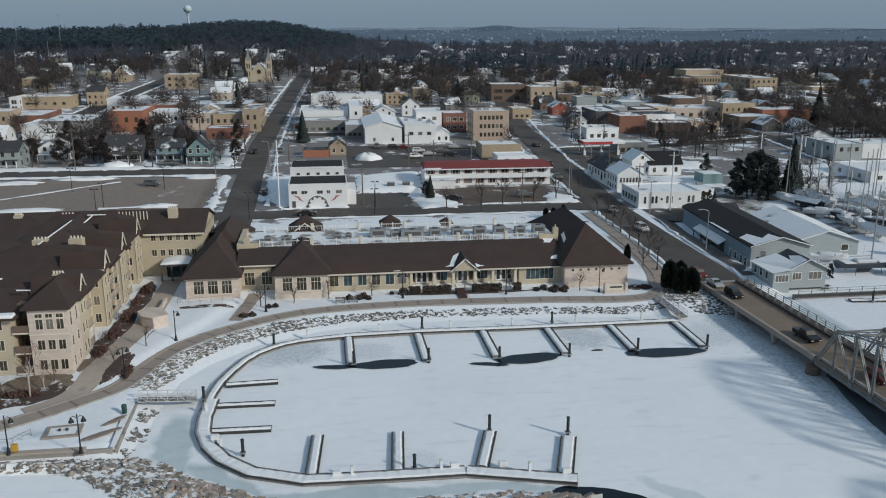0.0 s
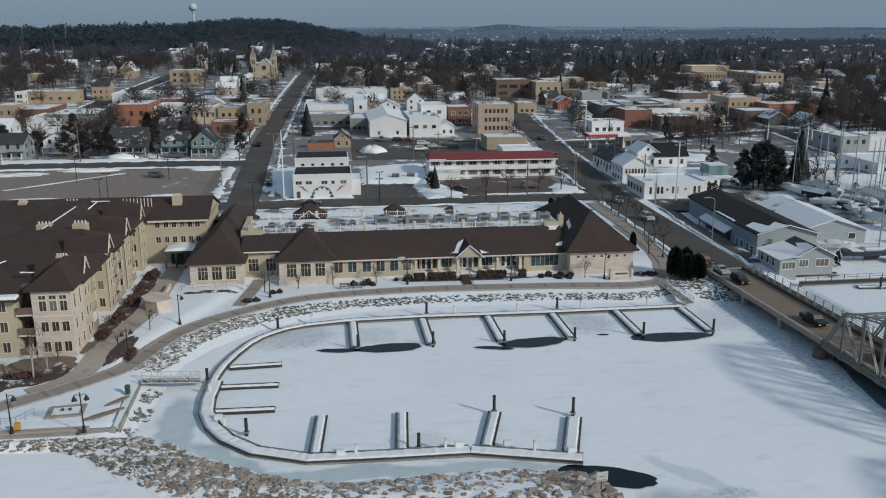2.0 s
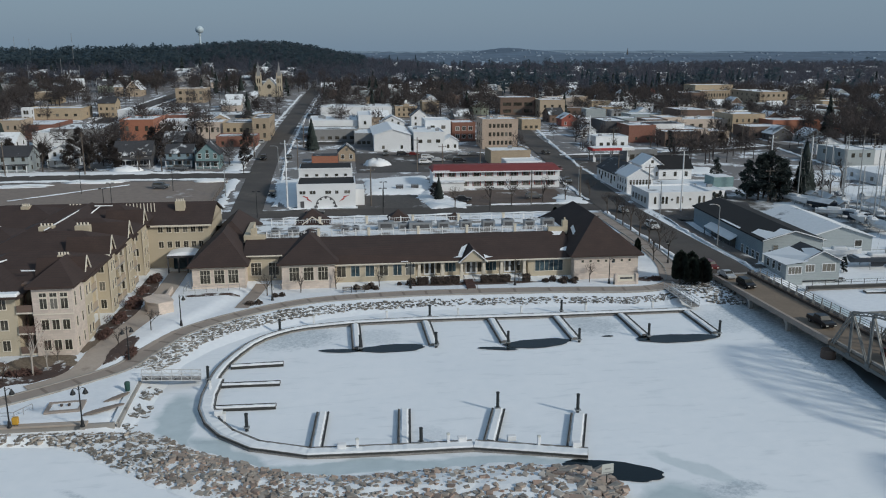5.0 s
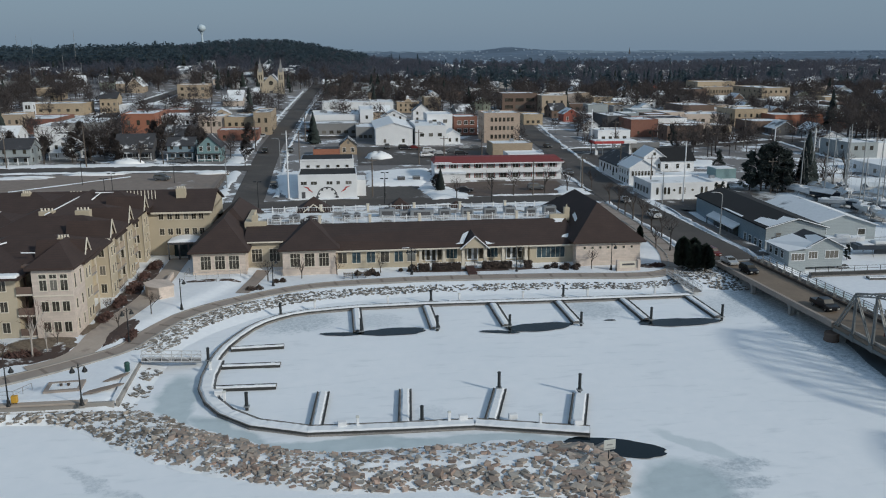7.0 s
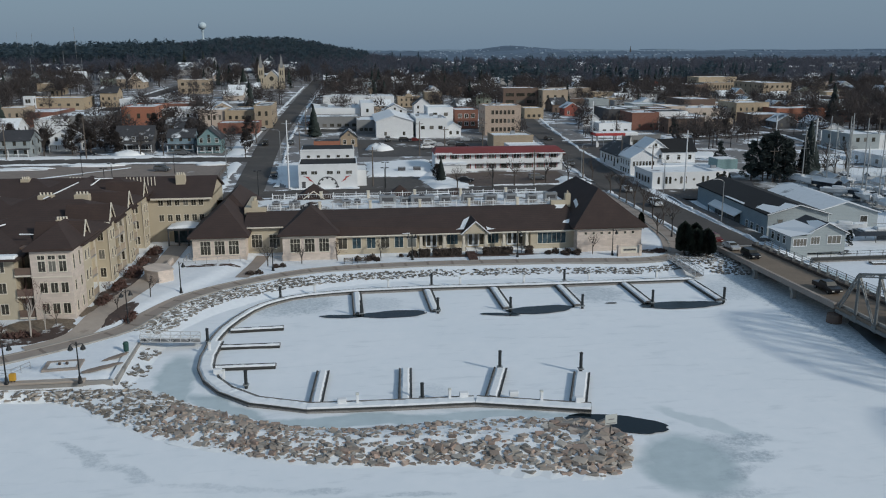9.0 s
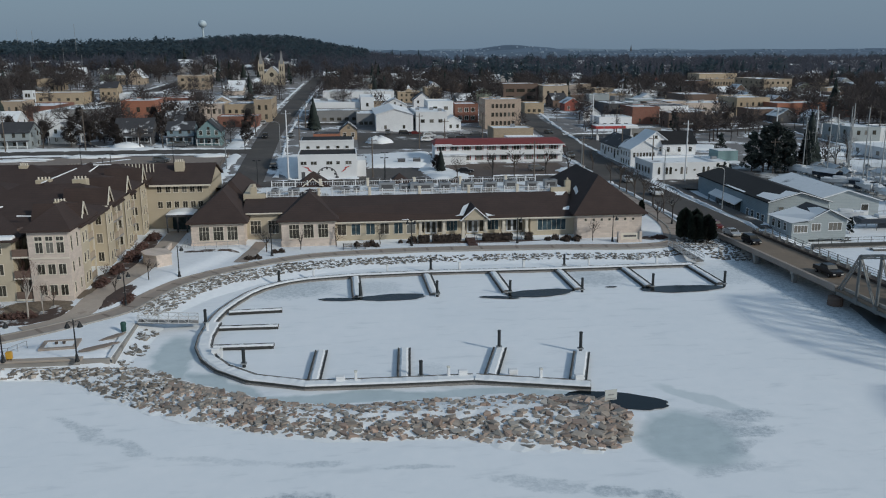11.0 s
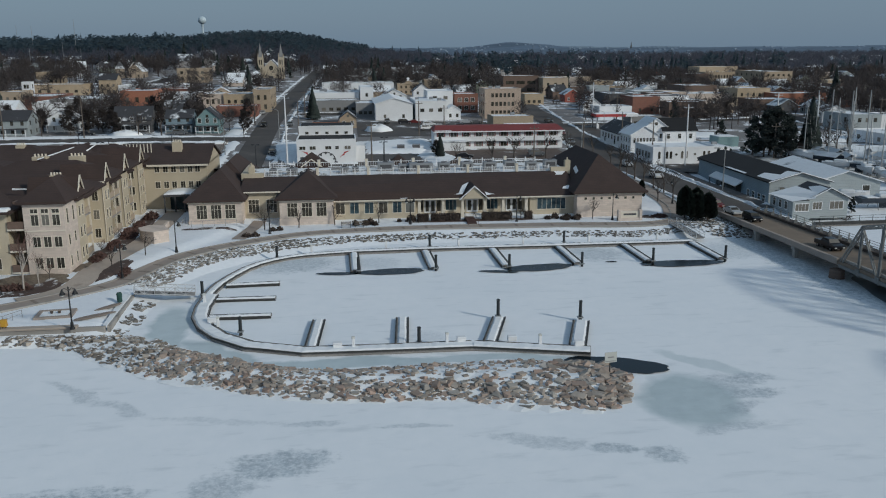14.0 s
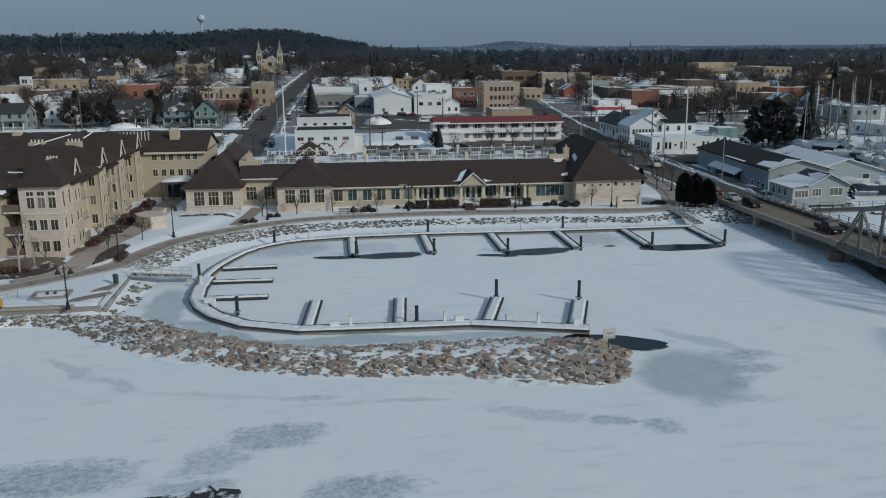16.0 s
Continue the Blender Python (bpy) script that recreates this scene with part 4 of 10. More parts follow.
# darker paving bands across the promenade
pl = smooth(PROM, 6)
acc, last = 0.0, pl[0]
bands = 0
for a, b in zip(pl, pl[1:]):
    acc += math.hypot(b[0] - a[0], b[1] - a[1])
    if acc > 3.4:
        acc = 0.0
        yaw = math.atan2(b[1] - a[1], b[0] - a[0])
        mb = MB().rbox(0, 0, -0.05, 0.012, 0.4, 2.3, 0)
        ob = part("paving_band", mb, PAVING_DARK, promenade)
        ob.matrix_basis = pose(b[0], b[1], gz(b[0], b[1]) + 0.125, 0, 0, math.degrees(yaw))
# pale kerb along both sides of the promenade
for off, nm in ((1.3, "kerb"), (-1.3, "kerb")):
    v = MB()
    for a, b in zip(pl, pl[1:]):
        d = math.hypot(b[0] - a[0], b[1] - a[1]) + 1e-6
        nx, ny = -(b[1] - a[1]) / d, (b[0] - a[0]) / d
        zk = gz((a[0] + b[0]) / 2, (a[1] + b[1]) / 2)
        v.rbox((a[0] + b[0]) / 2 + nx * off, (a[1] + b[1]) / 2 + ny * off, zk - 0.3, zk + 0.22, d + 0.06, 0.24, math.atan2(b[1] - a[1], b[0] - a[0]))
    part(nm, v, CONCRETE, promenade, "pale concrete kerb")
strip("pavement_path", smooth([(-37.6, 98.4), (-34.6, 101.0), (-32.6, 105.4), (-32.0, 112), (-31.0, 118), (-29.6, 126), (-29.3, 138), (-29.3, 151)]), 3.3, PATH_LIGHT, 0.09, "broad tan path beside the apartment wing", "path", step=2.0)
strip("pavement_terrace", [(-16, 128.8), (-13.8, 141.5)], 2.2, PAVING, 0.10, "short tan path to the hall", "path")
strip("pavement_east", smooth([(56, 135.5), (58.5, 144), (60, 155), (60.2, 172)]), 2.0, PAVING, 0.11, "curved path round the hall's end", "path")


def ground_bed(pts, material, label, z=0.11):
    """Bed draped over the ground: rings of its outline shrunk towards the middle."""
    n = len(pts)
    cx, cy = sum(q[0] for q in pts) / n, sum(q[1] for q in pts) / n
    v, f = [], []
    for k in (1.0, 0.8, 0.6, 0.4, 0.2):
        for x, y in pts:
            x, y = cx + (x - cx) * k, cy + (y - cy) * k
            v.append((x, y, gz(x, y) + (z if k < 1 else 0.02)))
    for r in range(4):
        f += [(r * n + i, r * n + (i + 1) % n, (r + 1) * n + (i + 1) % n, (r + 1) * n + i) for i in range(n)]
    f.append(tuple(range(4 * n, 5 * n)))
    me = bpy.data.meshes.new("planting_bed")
    me.from_pydata(v, [], f)
    me.materials.append(material)
    return tagged(new("planting_bed", me), label, "planting bed", kind="structure")


for y0, y1, x in ((114.6, 123.5, -33.6), (121.5, 132, -32.7), (130.5, 150, -32.6)):
    ground_bed(blob(x, (y0 + y1) / 2, 1.5, (y1 - y0) / 2, 0, y0, rag=0.16), MULCH, "dark mulch bed along the apartment wing")
ground_bed(blob(-29.7, 110.8, 1.15, 5.4, -8, 4), MULCH, "dark mulch bed between two paths", 0.14)
ground_bed(blob(-38.6, 106.6, 4.8, 2.4, 8, 5, rag=0.15), GRASS_BED, "dead brown grass beside the wing", 0.10)
ground_bed(blob(-37.6, 103.4, 4.6, 1.7, 42, 6, rag=0.2), MULCH, "dark brown planting bed")
ground_bed(blob(-45.4, 100.0, 5.6, 2.6, 24, 16, rag=0.2), MULCH, "dark brown planting bed")
ground_bed(blob(-46.0, 105.4, 4.4, 1.9, 4, 17, rag=0.2), GRASS_BED, "dead brown grass beside the wing", 0.10)
ground_bed(blob(-34.3, 112.0, 1.0, 3.0, -12, 18, rag=0.2), GRASS_BED, "bare soil at the wing's corner", 0.10)
ground_bed(blob(-27.2, 91.6, 2.2, 0.62, 38, 7), PAVING_DARK, "brown bare strip in the snow")
ground_bed(blob(-26.5, 95.0, 1.6, 0.5, 50, 8), PAVING_DARK, "brown bare strip in the snow")
ground_bed(blob(-21.5, 135.0, 4.2, 0.8, 6, 9), MULCH, "brown planting strip by the hall terrace")
ground_bed(blob(53.6, 137.4, 2.4, 1.5, 10, 10), MULCH, "brown planting bed at the hall's corner")
ground_bed(blob(22.9, 138.5, 11, 1.0, 0, 12), MULCH, "dark soil under the hall's hedges")

# seawall with a concrete cap
sw = thing("seawall", "concrete seawall with a pale cap at the water's edge", "seawall", kind="structure")
part("wall", MB().box(-120, -28.2, 88.0, 88.6, -0.5, 1.1), CONCRETE, sw)
part("cap", MB().box(-120, -28.0, 87.85, 88.75, 1.1, 1.32, 0.04), PATH_LIGHT, sw, "pale concrete cap")
part("low_wall", MB().box(-28.2, -25.2, 88.1, 88.5, -0.5, 1.12, 0.03), CONCRETE, sw, "low wall end dusted with snow")
part("return_wall", MB().prism([(-25.05, 88.5), (-24.75, 88.5), (-24.95, 100.4), (-25.25, 100.4)], -0.5, 1.08), CONCRETE, sw)
part("snow_cap", MB().prism([(-25.5, 88.6), (-25.05, 88.3), (-25.25, 100.2), (-26.2, 100.4)], 0.9, 1.17), SNOW, sw, "snow lying against the wall")


# docks -----------------------------------------------------------------
def plank_run(name, label, pts, width, group="dock sections", snow_inset=0.12, side=0, z=0.42):
    z = 0.3 if name == "finger_pier" else z
    """Floating dock: boarded sides with a rub rail, a deck under snow, one straight section per leg."""
    for (ax, ay), (bx, by) in zip(pts, pts[1:]):
        d = math.hypot(bx - ax, by - ay)
        yaw = math.degrees(math.atan2(by - ay, bx - ax))
        dk = thing(name, label, "dock", ax, ay, 0.0, yaw, group)
        o0, o1 = (-width / 2, width / 2) if side == 0 else ((0, width) if side > 0 else (-width, 0))
        part("deck", MB().box(-0.05, d + 0.05, o0, o1, z - 0.14, z, 0.02), DOCK_WOOD, dk)
        part("side_board", MB().box(-0.05, d + 0.05, o0 - 0.06, o0 + 0.02, -0.12, z + 0.04), DOCK_DARK if name == "finger_pier" else DOCK_WOOD, dk)
        part("side_board", MB().box(-0.05, d + 0.05, o1 - 0.02, o1 + 0.06, -0.12, z + 0.04), DOCK_DARK if name == "finger_pier" else DOCK_WOOD, dk)
        part("rub_rail", MB().box(-0.05, d + 0.05, o0 - 0.13, o0 - 0.06, z - 0.12, z + 0.06, 0.01), DOCK_DARK, dk, "black rub rail")
        part("rub_rail", MB().box(-0.05, d + 0.05, o1 + 0.06, o1 + 0.13, z - 0.12, z + 0.06, 0.01), DOCK_DARK, dk, "black rub rail")
        rnd = random.Random(int(ax * 31 + ay * 7))
        s = MB()
        n = max(2, int(d / 0.45))
        for i in range(n + 1):
            x = d * i / n
            a = o0 + snow_inset + rnd.uniform(-0.03, 0.05)
            b = o1 - snow_inset - rnd.uniform(-0.03, 0.05)
            h = z + 0.10 + rnd.uniform(0, 0.05)
            s.v += [(x, a, z), (x, a + 0.18, h), (x, b - 0.18, h + rnd.uniform(-0.03, 0.03)), (x, b, z)]
        for i in range(n):
            s.f += [(4 * i + k, 4 * i + k + 1, 4 * i + 4 + k + 1, 4 * i + 4 + k) for k in range(3)]
        part("snow_cover", s, SNOW, dk, "snow lying along the deck")


OUTER = [(-17.0, 101.3), (-17.2, 96.5), (-16.9, 92.4), (-15.7, 88.6), (-13.7, 85.2), (-10.1, 81.7), (-4.1, 79.2), (4.3, 78.9), (13.0, 78.8), (24.2, 75.6)]
plank_run("floating_dock", "weathered timber floating dock under snow", OUTER, 1.7, side=1)
plank_run("floating_dock", "curved timber floating dock dusted with snow", smooth([(-16.5, 101.3), (-15.8, 106.6), (-13.2, 114.2), (-10.0, 118.4), (-5.6, 120.9), (1.8, 122.3)], 2), 1.1)
plank_run("floating_dock", "long timber floating dock under snow", [(1.8, 122.3), (12.3, 122.7), (22.6, 122.4), (32.9, 122.2), (43.1, 122.2), (54.2, 122.2)], 1.2)
for x in (1.6, 12.3, 22.5, 32.8, 43.1, 53.9):
    plank_run("finger_pier", "narrow timber finger pier topped with snow", [(x, 121.6), (x + 0.1, 111.2)], 1.25, "finger piers", 0.16)
for x0, y0, x1, y1 in ((-14.9, 106.1, -8.2, 106.4), (-16.0, 99.8, -8.2, 99.6), (-15.6, 92.8, -8.2, 92.6)):
    plank_run("finger_pier", "narrow timber finger pier with bare boards", [(x0, y0), (x1, y1)], 0.95, "finger piers", 0.14)
for x0, y0, x1, y1, w in ((-3.3, 80.8, -2.7, 90.0, 1.2), (5.9, 80.7, 6.6, 89.6, 1.2), (15.0, 80.4, 17.4, 88.4, 1.3), (23.3, 77.2, 26.2, 85.9, 1.6)):
    plank_run("finger_pier", "narrow timber finger pier topped with snow", [(x0, y0), (x1, y1)], w, "finger piers", 0.14)


def mooring_pile(x, y, h):
    t = thing("mooring_pile", "black round mooring pile beside a dock", "pile", x, y, 0, group="mooring piles")
    part("post", MB().cyl(0, 0, -0.4, h, 0.19, 0.18, 12), PILE, t)
    part("cap", MB().lathe(0, 0, [(0.21, h - 0.05), (0.22, h + 0.02), (0.12, h + 0.10), (0.0, h + 0.14)], 12), PILE, t)
    part("bracket", MB().box(-0.32, 0.32, -0.3, 0.3, 0.38, 0.5, 0.03), GALV, t, "galvanised guide bracket")


for x, y, h in ((-9.5, 119.9, 2.0), (13.2, 123.9, 2.1), (34.2, 123.9, 2.1), (2.1, 110.7, 2.2), (12.7, 110.6, 2.2), (22.9, 110.3, 2.0), (33.2, 110.2, 2.0), (43.6, 110.5, 2.2), (54.3, 110.5, 2.2),
                (-17.2, 101.7, 2.0), (-10.9, 86.7, 2.0), (7.7, 80.8, 2.0), (17.3, 88.4, 2.3), (26.3, 86.7, 2.3)):
    mooring_pile(x, y, h)


def power_pedestal(x, y):
    t = thing("power_pedestal", "white dockside power pedestal with a capped top", "pedestal", x, y, 0.45, group="power pedestals")
    part("body", MB().box(-0.15, 0.15, -0.15, 0.15, 0, 0.95, 0.03), WHITE, t)
    part("light_cap", MB().box(-0.18, 0.18, -0.18, 0.18, 0.95, 1.12, 0.05), LAMP_GLASS, t)


def dock_box(x, y):
    t = thing("dock_box", "white dock storage box with a snowy lid", "box", x, y, 0.45, group="dock boxes")
    part("body", MB().box(-0.45, 0.45, -0.28, 0.28, 0, 0.42, 0.03), WHITE, t)
    part("lid", MB().box(-0.48, 0.48, -0.31, 0.31, 0.42, 0.55, 0.06), WHITE, t)


for x, y in ((-4.6, 122.3), (6.5, 123.6), (17.6, 123.6), (27.6, 123.4), (38, 123.4), (49, 123.4), (1.0, 80.2), (10.5, 80.2), (19.8, 78.5), (-16.4, 98), (-13.5, 88.6)):
    power_pedestal(x, y)
for x, y in ((-0.6, 80.3), (12.0, 80.4), (23.6, 77.7), (17.2, 80.0), (-14.4, 90.3)):
    dock_box(x, y)


def gangway(x0, y0, z0, x1, y1, z1, label):
    """Trussed aluminium gangway from the bank down to the docks."""
    d = math.hypot(x1 - x0, y1 - y0)
    g = thing("gangway", label, "gangway", x0, y0, 0, math.degrees(math.atan2(y1 - y0, x1 - x0)))
    zz = lambda q: z0 + (z1 - z0) * q
    part("walkway", MB().add([(0, -0.7, z0 - 0.12), (d, -0.7, z1 - 0.12), (d, 0.7, z1 - 0.12), (0, 0.7, z0 - 0.12), (0, -0.7, z0), (d, -0.7, z1), (d, 0.7, z1), (0, 0.7, z0)],
         [(3, 2, 1, 0), (4, 5, 6, 7), (0, 1, 5, 4), (1, 2, 6, 5), (2, 3, 7, 6), (3, 0, 4, 7)]), DOCK_WOOD, g)
    n = 6
    for sy in (-0.75, 0.75):
        part("bottom_chord", MB().tube((0, sy, z0), (d, sy, z1), 0.06), ALUMINIUM, g)
        part("top_rail", MB().tube((0, sy, z0 + 0.9), (d, sy, z1 + 0.9), 0.05), ALUMINIUM, g)
        part("mid_rail", MB().tube((0, sy, z0 + 0.45), (d, sy, z1 + 0.45), 0.03), ALUMINIUM, g)
        for i in range(n + 1):
            q = i / n
            part("post", MB().tube((d * q, sy, zz(q)), (d * q, sy, zz(q) + 0.9), 0.04), ALUMINIUM, g)
        for i in range(n):
            a, b = (i, i + 1) if i % 2 else (i + 1, i)
            part("diagonal", MB().tube((d * a / n, sy, zz(a / n)), (d * b / n, sy, zz(b / n) + 0.9), 0.032), ALUMINIUM, g)


gangway(-24.9, 100.3, 1.4, -18.0, 101.4, 0.62, "galvanised trussed gangway from the bank to the docks")
gangway(54.5, 131.0, 1.5, 55.9, 122.8, 0.62, "galvanised gangway with timber deck beside the bridge")


# breakwater and bank stones -----------------------------------------------
def rock_mesh(seed, flat=0.62):
    """Broken quarry stone: the hull of a few points thrown into a slab-shaped space."""
    rnd = random.Random(seed)
    bm = bmesh.new()
    for _ in range(22):
        x, y, z = (rnd.choice((-1, 1)) * rnd.uniform(0.3, 0.5) for _ in range(3))
        bm.verts.new((x * 1.2, y * 0.85, z * flat * 1.15))
    res = bmesh.ops.convex_hull(bm, input=bm.verts)
    bmesh.ops.delete(bm, geom=[v for v in bm.verts if not v.link_faces], context="VERTS")
    bmesh.ops.triangulate(bm, faces=bm.faces)
    me = bpy.data.meshes.new("rock")
    bm.to_mesh(me)
    bm.free()
    return me


ROCKS = [rock_mesh(k, 0.30 + 0.022 * k) for k in range(10)]
for me in ROCKS:
    me.materials.append(ROCK)
ROCK_ARR = []
for me in ROCKS:
    co = np.zeros(len(me.vertices) * 3, np.float32)
    me.vertices.foreach_get("co", co)
    ROCK_ARR.append((co.reshape(-1, 3), np.array([p.vertices[:] for p in me.polygons], np.int32)))


def tri_object(name, chunks, material):
    """Joins many copies (verts, triangles) into one mesh."""
    vs, fs, k = [], [], 0
    for co, tri in chunks:
        vs.append(co)
        fs.append(tri + k)
        k += len(co)
    co, tri = np.concatenate(vs), np.concatenate(fs)
    me = bpy.data.meshes.new(name)
    me.vertices.add(len(co))
    me.vertices.foreach_set("co", co.astype(np.float32).ravel())
    me.loops.add(tri.size)
    me.loops.foreach_set("vertex_index", tri.astype(np.int32).ravel())
    me.polygons.add(len(tri))
    me.polygons.foreach_set("loop_start", np.arange(0, tri.size, 3, dtype=np.int32))
    me.update(calc_edges=True)
    me.polygons.foreach_set("use_smooth", np.zeros(len(tri), bool))
    me.materials.append(material)
    return new(name, me)


def placed(arr, x, y, z, s, yaw, tilt=0.0, sz=1.0):
    co, tri = arr
    m = np.array(Euler((tilt, tilt * 0.6, yaw)).to_matrix())
    return (co * (s, s, s * sz)) @ m.T + (x, y, z), tri


BREAK = smooth([(-37.0, 86.9), (-30.5, 86.4), (-23.6, 84.4), (-17.8, 79.8), (-13, 76.5), (-8, 73.9), (-3, 72.0), (3, 71.2), (10, 71.1), (16, 70.0), (22.8, 68.4)], 6)
BREAK_AT = [0, 0.1, 0.2, 0.3, 0.4, 0.5, 0.6, 0.7, 0.8, 0.9, 1.0]
BREAK_WIDE = [0.9, 1.1, 3.4, 3.4, 3.4, 3.2, 3.4, 3.9, 4.3, 5.5, 5.4]
bw = thing("breakwater", "curved breakwater of tan limestone boulders partly under snow", "breakwater", 0, 0, 0)
core = MB()
for i, (x, y) in enumerate(BREAK):
    ax, ay = BREAK[max(0, i - 1)]
    bx, by = BREAK[min(len(BREAK) - 1, i + 1)]
    d = math.hypot(bx - ax, by - ay)
    nx, ny = -(by - ay) / d, (bx - ax) / d
    w = 0.95 * lerp(i / (len(BREAK) - 1), BREAK_AT, BREAK_WIDE)
    rnd = random.Random(i)
    for o, h in ((-1.25, -0.05), (-0.8, 0.25), (-0.4, 0.62), (0, 0.8), (0.4, 0.62), (0.8, 0.25), (1.2, -0.05)):
        core.v.append((x + nx * o * w, y + ny * o * w, h + rnd.uniform(-0.05, 0.08)))
for i in range(len(BREAK) - 1):
    core.f += [(i * 7 + k, i * 7 + k + 1, i * 7 + k + 8, i * 7 + k + 7) for k in range(6)]
k = len(core.v)
core.v.append((24.6, 68.6, 0.3))
core.f += [(k - 7 + j, k - 6 + j, k) for j in range(6)]
part("snow_core", core, SNOW, bw, "snow lying between the boulders")
rnd = random.Random(11)
chunks, snowy, count = [], [], 0
spots = []
for _ in range(13000):
    q = rnd.random() * 1.058
    f = q * (len(BREAK) - 1)
    i = min(int(f), len(BREAK) - 2)
    ax, ay = BREAK[i]
    bx, by = BREAK[i + 1]
    x, y = ax + (bx - ax) * (f - i), ay + (by - ay) * (f - i)
    d = math.hypot(bx - ax, by - ay)
    nx, ny = -(by - ay) / d, (bx - ax) / d
    w = (1.0 if q < 1 else math.sqrt(max(0.05, 1 - ((q - 1) / 0.06) ** 2))) * lerp(q, BREAK_AT, BREAK_WIDE)
    o = rnd.uniform(-1, 1)
    # the eastern crest lies deeper under snow
    cover = lerp(q, [0, 0.35, 0.55, 0.7, 0.9, 1.0], [0.35, 0.4, 0.6, 0.85, 0.9, 0.35]) * lerp(o, [-1, -0.55, -0.2, 0.6, 0.8, 1], [0.1, 0.25, 1, 1, 0.6, 0.2])
    cover = max(cover, lerp(q, [0, 0.14, 0.22, 0.32, 0.4], [0.8, 0.8, 0.6, 0.3, 0.0]))
    # drifts run between the boulders
    drift = math.sin(2.1 * x + 1.3 * o * w) + math.sin(0.9 * x - 2.2 * o * w + 2.0) + math.sin(3.7 * x + 0.6 * o)
    if rnd.random() < cover or drift > 1.4:
        continue
    x, y = x + nx * o * w, y + ny * o * w
    if q < 0.18 and abs(o) > 0.9:
        continue
    s = (0.34 + 0.55 * rnd.random() ** 1.7) * lerp(q, [0, 0.5, 0.85, 1], [0.95, 0.95, 1.05, 1.4])
    if any((x - a) ** 2 + (y - b) ** 2 < (0.27 * (s + c)) ** 2 for a, b, c in spots):
        continue
    spots.append((x, y, s))
    if 0.5 < q < 0.93 and o > -0.3:
        s *= 0.78
    z = 0.82 * (1 - abs(o) ** 1.6) + rnd.uniform(-0.12, 0.08)
    yaw, tilt = math.atan2(by - ay, bx - ax) + rnd.gauss(0, 0.7), rnd.gauss(0, 0.24)
    kk = rnd.randrange(10)
    if q < 0.3:
        z += max(0.0, 0.75 * top(x, y) - 0.3)
        snowy.append(placed(ROCK_ARR[kk], x, y, z, s, yaw, tilt))
    elif x > 1.5 and count < 300:
        ob = new("rock", ROCKS[kk])
        ob.parent = bw
        ob.matrix_basis = Matrix.LocRotScale((x, y, z), Euler((tilt, tilt * 0.6, yaw)), (s, s, s))
        count += 1
    else:
        chunks.append(placed(ROCK_ARR[kk], x, y, z, s, yaw, tilt))
rest = tri_object("boulders", chunks, ROCK)
rest.parent = bw
tagged(rest, "tan limestone boulders along the breakwater", kind="stuff")

rest = tri_object("boulder_heap", snowy, ROCK_SNOWY)
rest.parent = bw
tagged(rest, "grey and tan boulders capped with snow by the seawall", kind="stuff")

# stones along the bank, half buried in snow
bank = thing("stone_bank", "bank of dark stones showing through snow below the promenade", "stone bank", 0, 0, 0)
line = smooth([q for q in PROM if -29 < q[0] < 56], 8)
SMALL = [rock_mesh(40 + k, 0.36) for k in range(6)]
for me in SMALL:
    me.materials.append(ROCK_SHORE)
SMALL_ARR = []
for me in SMALL:
    co = np.zeros(len(me.vertices) * 3, np.float32)
    me.vertices.foreach_get("co", co)
    SMALL_ARR.append((co.reshape(-1, 3), np.array([p.vertices[:] for p in me.polygons], np.int32)))
chunks, count, spots = [], 0, []
rnd = random.Random(5)
for _ in range(5200):
    f = rnd.random() * (len(line) - 1.001)
    i = int(f)
    x = line[i][0] + (line[i + 1][0] - line[i][0]) * (f - i)
    y = line[i][1] + (line[i + 1][1] - line[i][1]) * (f - i)
    d = math.hypot(line[i + 1][0] - line[i][0], line[i + 1][1] - line[i][1]) + 1e-6
    nx, ny = (line[i + 1][1] - line[i][1]) / d, -(line[i + 1][0] - line[i][0]) / d
    near, far = lerp(x, [-26, -18, -8, 56], [1.7, 1.9, 2.5, 2.6]), lerp(x, [-26, -18, -8, 10, 56], [4.4, 4.6, 4.9, 4.4, 4.4])
    o = rnd.uniform(near, far)
    x, y = x + nx * o, y + ny * o
    # thinner and in clusters towards the east
    gap = 0.12 + lerp(x, [-14, 4], [0.0, 0.42]) * (0.9 + 0.8 * math.sin(0.55 * x + 0.7) * math.sin(0.23 * x))
    if rnd.random() < gap or y < 104.5:
        continue
    s = rnd.uniform(0.34, 0.86) * lerp(x, [-12, 10], [1.0, 0.8])
    if any((x - a) ** 2 + (y - b) ** 2 < (0.38 * (s + c)) ** 2 for a, b, c in spots):
        continue
    spots.append((x, y, s))
    z = top(x, y) + rnd.uniform(-0.02, 0.1) * s
    yaw, tilt = rnd.uniform(0, 6.28), rnd.gauss(0.0, 0.2)
    kk = rnd.randrange(6)
    if x < -10 and count < 300:
        ob = share("stone", SMALL[kk], bank, x, y, z)
        ob.matrix_basis = Matrix.LocRotScale((x, y, z), Euler((tilt, tilt * 0.6, yaw)), (s, s, s))
        count += 1
    else:
        chunks.append(placed(SMALL_ARR[kk], x, y, z, s, yaw, tilt))
